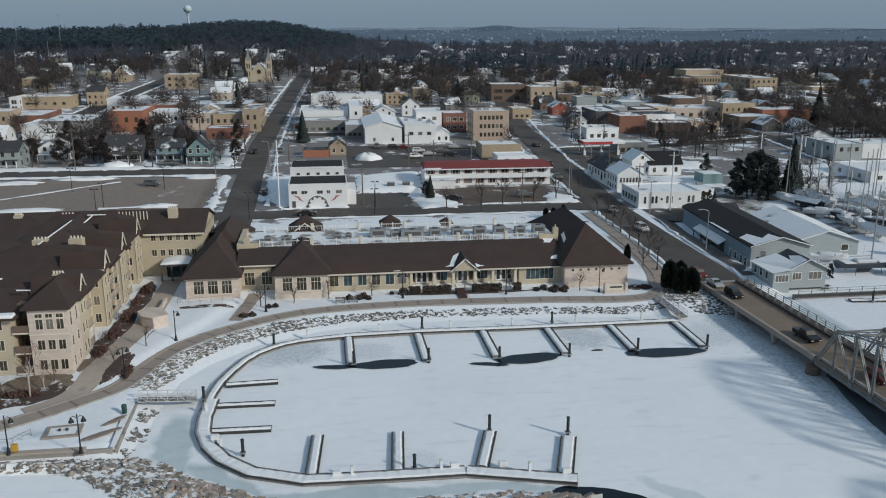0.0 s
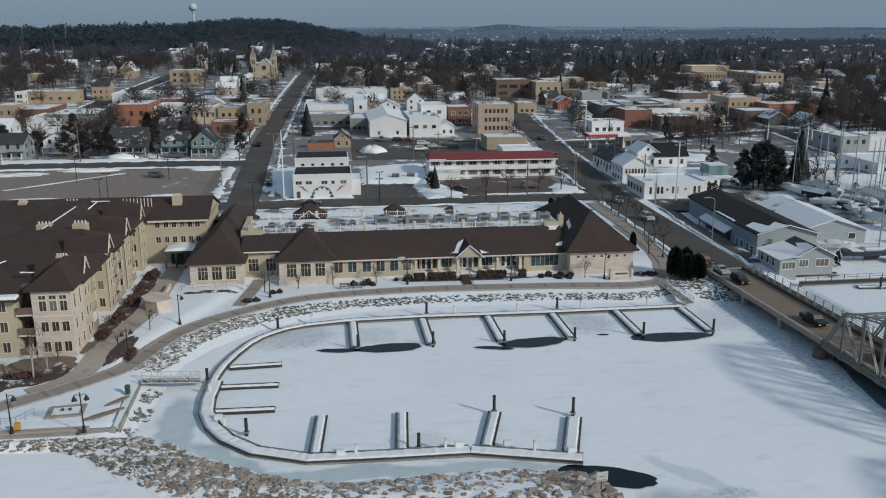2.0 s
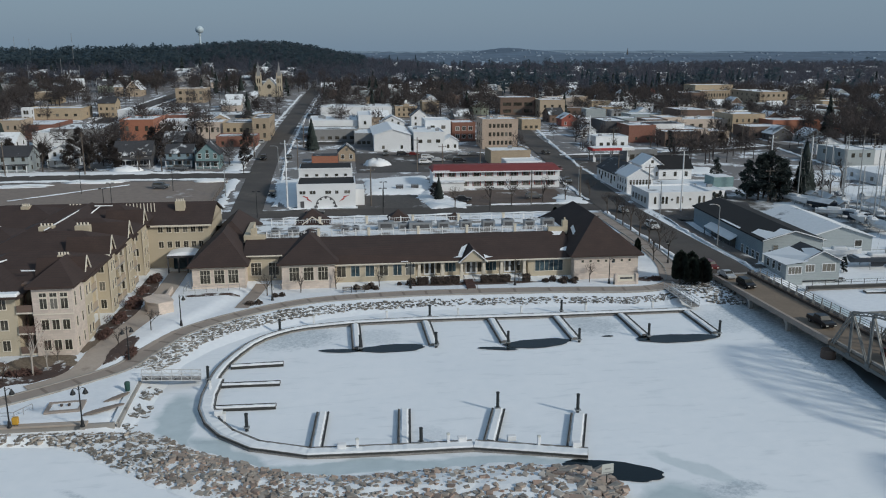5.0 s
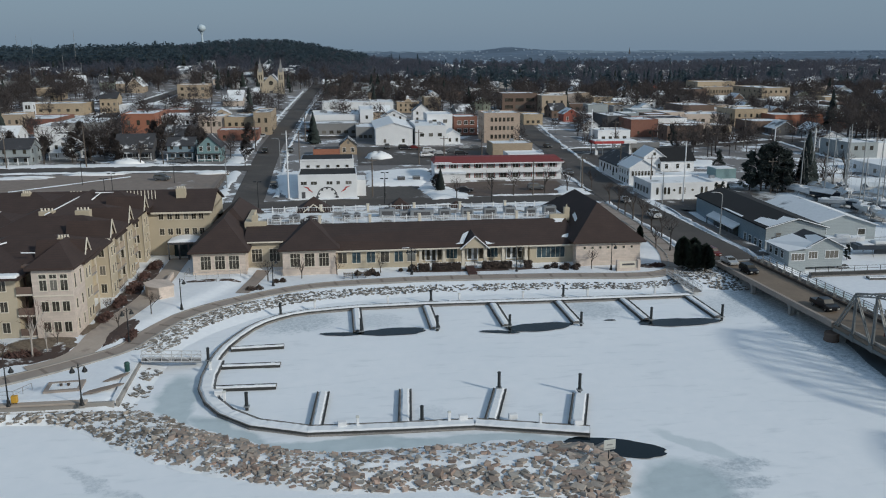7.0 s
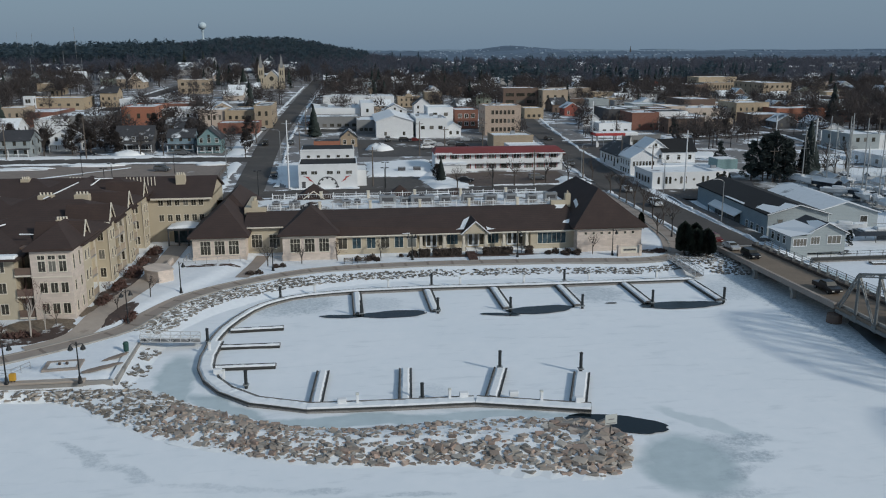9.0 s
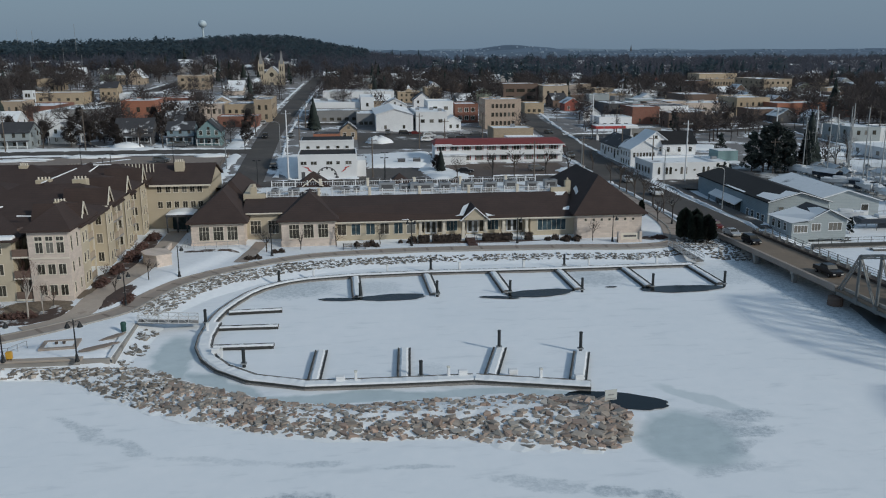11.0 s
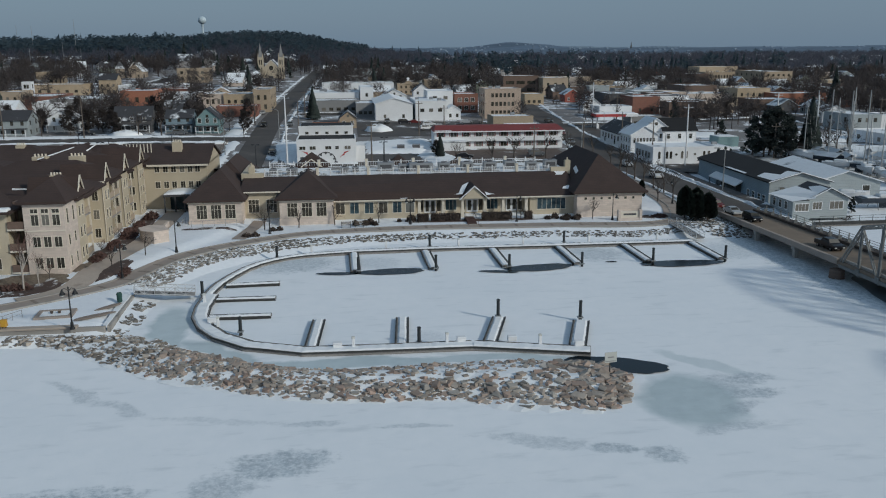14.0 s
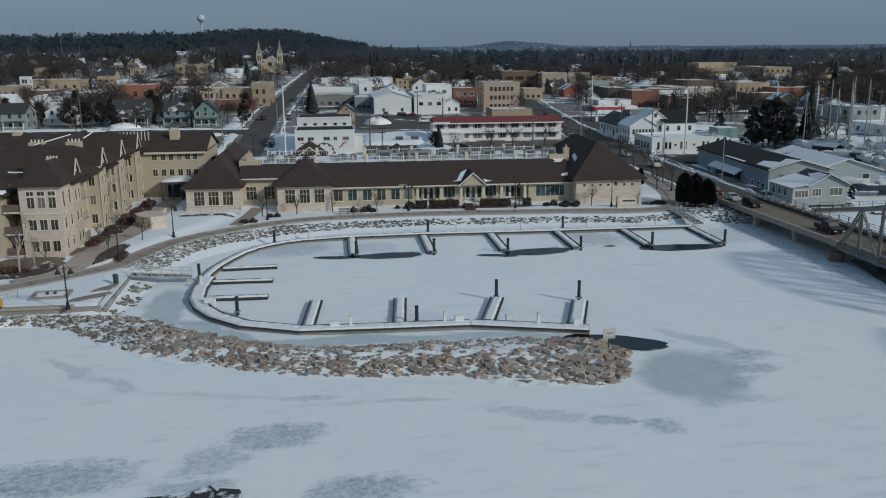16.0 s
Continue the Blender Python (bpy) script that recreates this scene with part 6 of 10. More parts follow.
# back wing windows
for x in (-32.8, -31.3, -29.9, -28.4, -27.0, -25.7):
    for z in (8.5, 5.65):
        window(wing, x, 154.2, z, 0.8, 1.15, 2, 1, frame_mat=TRIM)
part("fascia", MB().box(-34.4, -23.6, 153.44, 153.5, 9.62, 9.95), TRIM, wing, "cream eaves board")
# entrance canopy with a bowed, snowy top
can = part("canopy", MB().box(-31.2, -25.7, 149.8, 154.2, 4.7, 5.1, 0.05), DARK_WALL, wing, "dark entrance canopy")
bow = MB()
for i in range(9):
    q = i / 8
    bow.v += [(-31.1 + 5.3 * q, y, 5.1 + z * math.sin(math.pi * (0.06 + 0.88 * q))) for y, z in ((149.75, 0.02), (150.3, 0.5), (154.0, 0.55))]
bow.f += [(3 * i + k, 3 * i + k + 1, 3 * i + 4 + k, 3 * i + 3 + k) for i in range(8) for k in range(2)]
part("snow_cover", bow, SNOW, can)
for x in (-31.0, -29.2, -27.6, -25.9):
    part("post", MB().box(x - 0.12, x + 0.12, 149.9, 150.15, 1.8, 4.7), DARK_WALL, can)
part("glazed_front", MB().box(-30.6, -26.2, 152.9, 153.1, 1.9, 4.6), GLASS_BLUE, can)
# chimneys and vents
for x, y, w, d, z0, h in ((-29.9, 159.3, 1.7, 1.4, 10.9, 2.5), (-46.0, 135.5, 2.2, 1.4, 11.7, 2.2), (-40.6, 135.6, 2.2, 1.4, 11.7, 2.2), (-47.0, 132.3, 2.6, 0.9, 11.5, 1.4), (-41.4, 132.3, 2.6, 0.9, 11.5, 1.4), (-42, 156.1, 2.2, 1.0, 11.2, 1.6),
                          (-56.2, 156.2, 1.5, 1.4, 11.0, 2.6), (-48, 157, 2.4, 1.0, 11.6, 1.6), (-37.8, 116.6, 1.6, 0.6, 12.4, 1.1)):
    c = part("chimney", MB().box(x - w / 2, x + w / 2, y - d / 2, y + d / 2, z0, z0 + h, 0.04), STUCCO, wing)
    for i in range(4):
        part("flue", MB().cyl(x - w * 0.36 + i * w * 0.24, y, z0 + h, z0 + h + 0.4, 0.14, n=8), TRIM, c)
for i in range(9):
    part("vent_pipe", MB().cyl(-39.4 + i * 0.62, 158.5, 11.6, 13.2, 0.09, n=6), TRIM, wing)

# stone pier and low wall beside the path
sp = thing("stone_pier", "broad cream stone planter wall beside the path", "planter wall", 0, 0, 0)
part("pier", MB().prism([(-27.7, 125.0), (-25.8, 126.4), (-27.2, 129.6), (-29.4, 130.2), (-30.5, 128.4), (-29.6, 126.2)], 1.5, 3.5), STONE, sp)
part("cap", MB().prism([(-27.7, 124.85), (-25.65, 126.4), (-27.1, 129.75), (-29.5, 130.35), (-30.7, 128.4), (-29.7, 126.05)], 3.5, 3.65), STONE, sp)
part("low_wall", MB().box(-28.4, -28.0, 130.0, 138, 1.5, 2.7, 0.03), STONE, sp)


def fence(x0, y0, x1, y1, z=None, h=1.0):
    z = gz((x0 + x1) / 2, (y0 + y1) / 2) if z is None else z
    d = math.hypot(x1 - x0, y1 - y0)
    t = thing("terrace_railing", "thin grey metal railing along the terrace", "railing", x0, y0, z, math.degrees(math.atan2(y1 - y0, x1 - x0)), "terrace railings")
    part("top_rail", MB().tube((0, 0, h), (d, 0, h), 0.035), FENCE_GREY, t)
    part("mid_rail", MB().tube((0, 0, h * 0.5), (d, 0, h * 0.5), 0.02), FENCE_GREY, t)
    n = max(2, int(d / 1.5))
    for i in range(n + 1):
        part("post", MB().cyl(d * i / n, 0, 0, h, 0.035, n=6), FENCE_GREY, t)


fence(-26.0, 136.0, -17.2, 137.5)
fence(-26.0, 136.0, -25.8, 140.0)
fence(-13.0, 138.6, -10.6, 138.8)

# signs, stairs, lamps -------------------------------------------------------
ms = thing("monument_sign", "low cream masonry sign wall with dark lettering", "sign", 48.5, 135.0, 1.22, 0)
part("base", MB().box(-2.1, 2.1, -0.35, 0.35, 0, 0.5, 0.03), STONE, ms)
part("pier", MB().box(-2.1, -1.6, -0.4, 0.4, 0, 1.85, 0.03), STONE, ms)
part("pier", MB().box(1.6, 2.1, -0.4, 0.4, 0, 1.85, 0.03), STONE, ms)
part("panel", MB().box(-1.6, 1.6, -0.15, 0.15, 0.5, 1.6, 0.02), TRIM, ms)
part("lettering_bar", MB().box(-1.1, 1.1, -0.19, -0.15, 0.95, 1.25), DARK_WALL, ms, "illegible dark lettering bar")
st = thing("entrance_stairs", "long shallow reddish-brown steps up to the hall entrance", "stairs", 21.6, 134.3, 1.25)
DARK_RED = mat("dark_red_brown_paint", (0.075, 0.04, 0.034), 0.8, vary=0.2)
for k in range(4):
    part("step", MB().box(-0.75, 0.75, k * 1.2, 5.4, -0.1 + k * 0.15, 0.08 + k * 0.15, 0.02), DARK_RED, st)
for q in (-0.82, 0.82):
    part("side_rail", MB().tube((q, 0, 0.75), (q, 5.2, 1.3), 0.035), DARK_RED, st)
    for k in range(4):
        part("rail_post", MB().tube((q, 0.1 + 1.68 * k, 0.0), (q, 0.1 + 1.68 * k, 0.76 + 0.178 * k), 0.03), DARK_RED, st)


def street_lamp(x, y, heads=2, yaw=0.0, h=4.4):
    z = gz(x, y)
    t = thing("street_lamp", "black cast-iron promenade lamp with hanging bell heads" if heads == 2 else "black cast-iron promenade lamp with a bell head", "street lamp", x, y, z, yaw, "promenade lamps")
    part("base", MB().lathe(0, 0, [(0.26, 0), (0.26, 0.12), (0.18, 0.3), (0.16, 0.7), (0.09, 0.85)], 10), BLACK, t)
    part("post", MB().cyl(0, 0, 0.6, h, 0.085, 0.06, 10), BLACK, t)
    part("finial", MB().lathe(0, 0, [(0.07, h), (0.1, h + 0.1), (0.0, h + 0.35)], 8), BLACK, t)
    for s in ((-1, 1) if heads == 2 else (1,)):
        a = part("arm", MB().tube((0, 0, h - 0.2), (s * 0.35, 0, h + 0.08), 0.035).tube((s * 0.35, 0, h + 0.08), (s * 0.62, 0, h - 0.05), 0.035), BLACK, t)
        part("shade", MB().lathe(s * 0.62, 0, [(0.05, h - 0.02), (0.12, h - 0.2), (0.28, h - 0.5), (0.3, h - 0.62)], 12), BLACK, a)
        part("globe", MB().lathe(s * 0.62, 0, [(0.24, h - 0.6), (0.2, h - 0.72), (0.0, h - 0.8)], 10), LAMP_GLASS, a)


for x, y, hd, yaw in ((-28.2, 87.3, 2, 8), (-35.9, 88.0, 1, 8), (-28.0, 107.3, 2, 40), (-23.7, 120.5, 1, 40), (-11.5, 132.6, 1, 0), (11.3, 136.9, 2, 0), (29.3, 136.6, 1, 0), (45.7, 135.6, 1, 0), (60.2, 145.5, 1, 90)):
    street_lamp(x, y, hd, yaw)

bn = thing("litter_bin", "dark green lidded litter bin in snow", "bin", -25.8, 97.0, gz(-25.8, 97.0))
part("body", MB().lathe(0, 0, [(0.28, 0), (0.3, 0.1), (0.32, 0.85)], 12), GREEN_BIN, bn)
part("lid", MB().lathe(0, 0, [(0.34, 0.85), (0.34, 0.92), (0.25, 1.1), (0.0, 1.16)], 12), GREEN_BIN, bn)
yb = thing("newspaper_box", "small yellow box beside a lamp", "box", -35.4, 88.4, gz(-35.4, 88.4))
part("body", MB().box(-0.3, 0.3, -0.25, 0.25, 0.25, 1.0, 0.03), YELLOW, yb)
part("leg", MB().box(-0.2, -0.12, -0.1, 0.1, 0, 0.25), BLACK, yb)
part("leg", MB().box(0.12, 0.2, -0.1, 0.1, 0, 0.25), BLACK, yb)


def bench(x, y, yaw):
    t = thing("park_bench", "dark slatted park bench beside the promenade", "bench", x, y, gz(x, y) + 0.02, yaw, "benches")
    for k in range(3):
        part("seat_slat", MB().box(-0.8, 0.8, -0.2 + k * 0.16, -0.08 + k * 0.16, 0.42, 0.46), WOODPOLE, t)
    for k in range(2):
        part("back_slat", MB().box(-0.8, 0.8, 0.3, 0.34, 0.6 + k * 0.18, 0.72 + k * 0.18), WOODPOLE, t)
    for s in (-0.7, 0.7):
        part("leg", MB().box(s - 0.04, s + 0.04, -0.22, 0.34, 0, 0.42), BLACK, t)
        part("back_post", MB().box(s - 0.04, s + 0.04, 0.3, 0.36, 0.4, 0.95), BLACK, t)


for x, y, yaw in ((0.6, 135.6, 0), (2.8, 135.7, 0)):
    bench(x, y, yaw)


def square_planter(x, y, w, d, yaw):
    t = thing("square_planter", "low square stone-edged planter filled with snow", "planter", x, y, gz(x, y), yaw, "planters")
    for a in ((-w / 2, w / 2, -d / 2, -d / 2 + 0.5), (-w / 2, w / 2, d / 2 - 0.5, d / 2), (-w / 2, -w / 2 + 0.5, -d / 2 + 0.5, d / 2 - 0.5), (w / 2 - 0.5, w / 2, -d / 2 + 0.5, d / 2 - 0.5)):
        part("edge", MB().box(*a, 0, 0.22, 0.03), PAVING, t)
    part("snow_fill", MB().box(-w / 2 + 0.5, w / 2 - 0.5, -d / 2 + 0.5, d / 2 - 0.5, 0, 0.16), SNOW, t)
    for s in (-0.4, 0.4):
        part("dry_stems", MB().cyl(s, 0.1, 0.1, 0.4, 0.12, 0.2, 6), HEDGE, t)


square_planter(-31.6, 92.7, 4.0, 3.0, 5)
fence(-41, 90.0, -36.2, 90.2, None, 0.8)
fence(-36.2, 90.2, -35.0, 92.4, None, 0.8)

# ---- road bridge ----
def dz(y):
    """Roadway height: a slight rise away from the bank."""
    return 2.0 + 0.3 * min(1.0, max(0.0, (136 - y) / 40))


br = thing("road_bridge", "old steel and concrete road bridge with a through truss", "bridge", 0, 0, 0)
br.matrix_basis = pose(69.8, 105, 0, 0, 0, 0.6) @ pose(-71, -105, 0)
Y0, Y1 = 20.0, 136.0
ys_ = np.linspace(Y0, Y1, 24)


def long_slab(x0, x1, a, b):
    mb = MB()
    for y in ys_:
        z = dz(y)
        mb.v += [(x0, y, z + a), (x1, y, z + a), (x1, y, z + b), (x0, y, z + b)]
    for i in range(len(ys_) - 1):
        k = 4 * i
        mb.f += [(k + j, k + (j + 1) % 4, k + 4 + (j + 1) % 4, k + 4 + j) for j in range(4)]
    mb.f += [(0, 1, 2, 3), tuple(len(mb.v) - 4 + j for j in (3, 2, 1, 0))]
    return mb


part("roadway", long_slab(66.0, 72.6, -0.5, 0.0), DECK_ROAD, br, "brown worn roadway")
ys_all, ys_ = ys_, np.linspace(100.2, Y1, 8)
part("edge_beam", long_slab(65.9, 66.4, -0.5, 0.3), PAVING, br)
ys_ = np.linspace(Y0, 100.2, 16)
part("kerb_beam", long_slab(66.4, 66.7, -0.5, 0.35), CONCRETE, br)
ys_ = ys_all
part("edge_beam", long_slab(72.6, 73.0, -0.9, 0.4), DECK_WALK, br)
part("sidewalk", long_slab(73.0, 74.7, -0.3, 0.12), DECK_WALK, br, "dark rusty footway")
for y in (122.6, 111.2):
    part("pier_cap", MB().box(66.0, 74.4, y - 0.4, y + 0.4, 1.2, 1.75, 0.04), CONCRETE, br)
    for x in (66.5, 70.2, 73.9):
        part("pier_column", MB().box(x - 0.32, x + 0.32, y - 0.32, y + 0.32, -1.0, 1.2, 0.05), CONCRETE, br)
for y in (100.0, 67.0):
    for x in (66.0, 73.0):
        part("truss_pier", MB().cyl(x, y, -1.0, 1.15, 1.05, 0.95, 16), BROWN_BRICK, br, "round dark masonry truss pier")
part("abutment", MB().box(64.8, 76.2, 134.5, 138, -1.0, 1.7, 0.05), CONCRETE, br)
for h, r in ((0.85, 0.05), (0.6, 0.04)):
    for a, b in zip(ys_, ys_[1:]):
        part("guard_rail", MB().tube((72.8, a, dz(a) + h), (72.8, b, dz(b) + h), r), STEEL, br)
side = MB()
for i in range(len(ys_) - 1):
    a, b = ys_[i], ys_[i + 1]
    for h in (0.45, 0.8, 1.15):
        side.tube((74.6, a, dz(a) + h), (74.6, b, dz(b) + h), 0.035)
part("hand_rail", side, STEEL, br)
for y in np.arange(Y0, Y1, 2.4):
    part("rail_post", MB().box(74.54, 74.66, y - 0.06, y + 0.06, dz(y), dz(y) + 1.2), STEEL, br)
    part("rail_post", MB().box(73.44, 72.86, y - 0.06, y + 0.06, dz(y), dz(y) + 0.9), STEEL, br)


def lattice(mb, p, q, w):
    """Built-up riveted member: two flat bars with cross lacing between."""
    p, q = Vector(p), Vector(q)
    d = (q - p)
    nrm = Vector((0, 0, 1)).cross(d).cross(d).normalized() if abs(d.normalized().z) < 0.95 else Vector((0, 1, 0))
    for s in (-1, 1):
        mb.tube(p + nrm * s * w, q + nrm * s * w, 0.13, n=4)
    n = max(2, int(d.length / 0.7))
    for i in range(n):
        a, b = p + d * (i / n), p + d * ((i + 1) / n)
        s = 1 if i % 2 else -1
        mb.tube(a + nrm * s * w, b - nrm * s * w, 0.06, n=4)
    return mb


PANEL, PANELS = 4.05, 8
TOPS = [0, 7.6, 8.6, 9.2, 9.4, 9.2, 8.6, 7.6, 0]
z0 = dz(100) - 0.6
for b0 in (99.8, 66.6):
    for x in (66.1, 72.8):
        part("bottom_chord", MB().box(x - 0.2, x + 0.2, b0 - PANELS * PANEL, b0, z0 - 0.2, z0 + 0.25), STEEL, br)
        for i in range(1, PANELS - 1):
            part("top_chord", lattice(MB(), (x, b0 - i * PANEL, TOPS[i]), (x, b0 - (i + 1) * PANEL, TOPS[i + 1]), 0.2), STEEL, br)
        part("end_post", lattice(MB(), (x, b0, z0), (x, b0 - PANEL, TOPS[1]), 0.22), STEEL, br)
        part("end_post", lattice(MB(), (x, b0 - PANELS * PANEL, z0), (x, b0 - (PANELS - 1) * PANEL, TOPS[1]), 0.22), STEEL, br)
        for i in range(1, PANELS):
            y = b0 - i * PANEL
            part("vertical", lattice(MB(), (x, y, TOPS[i]), (x, y, z0), 0.14), STEEL, br)
            if i < PANELS - 1:
                a, b = ((y, TOPS[i]), (y - PANEL, z0)) if i < PANELS / 2 else ((y, z0), (y - PANEL, TOPS[i + 1]))
                for o in (-0.1, 0.1):
                    part("diagonal", MB().tube((x + o, a[0], a[1]), (x + o, b[0], b[1]), 0.1, n=4), STEEL, br)
            part("gusset", MB().box(x - 0.24, x + 0.24, y - 0.4, y + 0.4, z0 - 0.25, z0 + 0.55), STEEL, br)
    for i in range(1, PANELS):
        y = b0 - i * PANEL
        part("cross_girder", MB().box(66.1, 72.8, y - 0.15, y + 0.15, 1.2, 1.75), STEEL, br)
        part("sway_strut", MB().tube((66.1, y, TOPS[i]), (72.8, y, TOPS[i]), 0.14, n=4), STEEL, br)
        if i < PANELS - 1:
            for a, b in ((66.1, 72.8), (72.8, 66.1)):
                part("top_brace", MB().tube((a, y, TOPS[i]), (b, y - PANEL, TOPS[i + 1]), 0.07, n=4), STEEL, br)


# ---- cars ----
def car(x, y, z, yaw, paint, label, kind="saloon", group="cars"):
    """Shaped body with cabin, glass, wheels and lamps; the nose points along -y before the turn."""
    t = thing("car", label, "car", x, y, z, yaw, group)
    L, W = (4.7, 1.82) if kind != "pickup" else (5.6, 2.0)
    if kind == "saloon":
        prof = [(-2.3, 0.35), (-2.32, 0.62), (-2.1, 0.78), (-1.1, 0.92), (-0.45, 1.40), (0.75, 1.44), (1.55, 1.02), (2.2, 0.98), (2.34, 0.7), (2.3, 0.35)]
        cab = [(-0.98, 0.95), (-0.42, 1.35), (0.72, 1.39), (1.4, 1.02)]
    elif kind == "suv":
        prof = [(-2.25, 0.4), (-2.3, 0.75), (-2.1, 0.95), (-1.2, 1.08), (-0.6, 1.66), (1.9, 1.68), (2.25, 1.1), (2.3, 0.75), (2.25, 0.4)]
        cab = [(-1.05, 1.12), (-0.56, 1.6), (1.8, 1.62), (2.05, 1.14)]
    else:
        prof = [(-2.75, 0.45), (-2.8, 0.85), (-2.6, 1.05), (-1.4, 1.15), (-0.8, 1.78), (0.75, 1.8), (1.0, 1.2), (2.75, 1.16), (2.8, 0.8), (2.75, 0.45)]
        cab = [(-1.25, 1.2), (-0.76, 1.7), (0.68, 1.72), (0.88, 1.24)]
    n = len(prof)
    mb = MB()
    for s, w in ((-1, 1.0), (1, 1.0)):
        for py, pz in prof:
            wid = W / 2 * (0.80 if pz > 1.25 else (0.97 if pz > 0.9 else 1.0))
            mb.v.append((s * wid, py, pz))
    mb.f += [tuple(range(n)), tuple(range(2 * n - 1, n - 1, -1))] + [(i, (i + 1) % n, n + (i + 1) % n, n + i) for i in range(n)]
    body = part("body", mb, paint, t)
    for s in (-1, 1):
        gl = MB().add([(s * (W / 2 * (0.835 if pz > 1.25 else 0.955)), py * 0.94 + 0.02, pz - 0.03) for py, pz in cab], [(0, 1, 2, 3)])
        part("side_glass", gl, GLASS, t)
    a, b = prof[3], prof[4]
    part("windscreen", MB().add([(-W * 0.44, a[0] + 0.05, a[1] + 0.06), (W * 0.44, a[0] + 0.05, a[1] + 0.06), (W * 0.38, b[0] - 0.03, b[1] - 0.02), (-W * 0.38, b[0] - 0.03, b[1] - 0.02)], [(0, 1, 2, 3)]), GLASS, t)
    part("rear_window", MB().add([(-W * 0.38, cab[2][0] + 0.12, cab[2][1] - 0.02), (W * 0.38, cab[2][0] + 0.12, cab[2][1] - 0.02), (W * 0.43, cab[3][0] + 0.16, cab[3][1] + 0.08), (-W * 0.43, cab[3][0] + 0.16, cab[3][1] + 0.08)], [(0, 1, 2, 3)]), GLASS, t)
    for sx in (-1, 1):
        for wy in (-L * 0.31, L * 0.31):
            w = part("wheel", MB().tube((sx * (W / 2 - 0.2), wy, 0.33), (sx * (W / 2 + 0.02), wy, 0.33), 0.33, n=14), RUBBER, t)
            part("rim", MB().tube((sx * (W / 2 + 0.02), wy, 0.33), (sx * (W / 2 + 0.035), wy, 0.33), 0.2, n=10), CHROME, w)
        part("headlight", MB().box(sx * W * 0.36 - 0.2, sx * W * 0.36 + 0.2, prof[1][0] - 0.02, prof[1][0] + 0.1, 0.6, 0.76), LAMP_GLASS, t)
        part("tail_light", MB().box(sx * W * 0.38 - 0.15, sx * W * 0.38 + 0.15, prof[-2][0] - 0.08, prof[-2][0] + 0.02, 0.68, 0.86), RED_PAINT, t)
        part("mirror", MB().box(sx * W * 0.5 - 0.02, sx * W * 0.5 + 0.16 * sx + 0.02 if sx > 0 else sx * W * 0.5 + 0.02, prof[3][0] + 0.25, prof[3][0] + 0.4, 0.95, 1.1), paint, t)
    return t


BLK, SIL, RED, WHT, GRY, BLU = CAR_PAINTS
for y, paint, lab, kind in ((107.0, BLK, "black pickup truck waiting on the bridge", "pickup"), (127.8, BLK, "black sport utility car on the bridge", "suv"), (134.2, SIL, "silver saloon car on the bridge", "saloon"),
                            (140.4, RED, "dark red sport utility car at the bridge end", "suv"), (91.5, RED, "red car behind the truss members", "suv")):
    car(67.8 - 0.05 * (y - 107), y, dz(y) + 0.02, 2, paint, lab, kind, "cars on the bridge").scale = (0.86, 0.86, 0.86)
for x, y, yaw, paint, lab, kind in (
    (68.6, 176, 0, WHT, "white car driving in the street", "suv"), (68.6, 196, 0, SIL, "silver car by the crossing", "saloon"), (74.6, 300, 8, BLK, "dark car standing in the street", "saloon"),
    (-6.5, 201.8, 90, BLK, "black car in the street behind the hall", "saloon"), (-18.5, 228, 0, BLK, "dark car in the snowy side street", "saloon"), (-26, 290, 0, BLK, "black parked car in the town car park", "suv"), (-17.5, 292, 0, GRY, "grey parked car in the town car park", "saloon"),
    (-50, 240, 80, GRY, "grey car alone on the car park", "suv"), (66.5, 240, 0, GRY, "dark grey car in the street", "saloon"), (69.5, 262, 0, RED, "dark red car in the street", "saloon"),
    (28, 278, 100, WHT, "white parked car in the town car park", "suv"), (33, 283, 95, SIL, "silver parked car in the town car park", "saloon"), (38, 289, 90, GRY, "grey parked car in the town car park", "saloon"), (30, 289, 90, WHT, "white parked van in the town car park", "suv"), (40, 281, 90, BLK, "dark parked car in the town car park", "suv"),
    (22, 297, 90, BLK, "black parked car in the town car park", "suv"), (25.5, 297, 90, RED, "red parked car in the town car park", "saloon"), (16, 299, 0, GRY, "grey parked car in the town car park", "suv"), (44, 297, 90, SIL, "silver parked car in the town car park", "saloon"), (47.5, 297, 90, GRY, "grey parked car in the town car park", "saloon"),
    (31.5, 214.5, 80, BLK, "black car parked by the motel", "saloon"), (51, 216, 90, GRY, "grey car parked by the motel", "suv"), (92, 276, 0, BLU, "blue car at the filling station", "saloon"), (98, 270, 90, WHT, "white car at the filling station", "suv"),
    (-30, 330, 0, SIL, "silver parked car in the town car park", "saloon"), (-28, 345, 0, BLK, "dark parked car in the town car park", "saloon"), (-13.5, 350, 0, RED, "red parked car in the town car park", "saloon"), (-78, 270, 90, BLK, "black car parked before a house", "saloon"), (-50, 270, 90, GRY, "grey car parked before a house", "suv"), (-104, 272, 90, BLU, "blue car parked before a house", "saloon")):
    car(x, y, gz(x, y) + 0.2, yaw, paint, lab, kind)

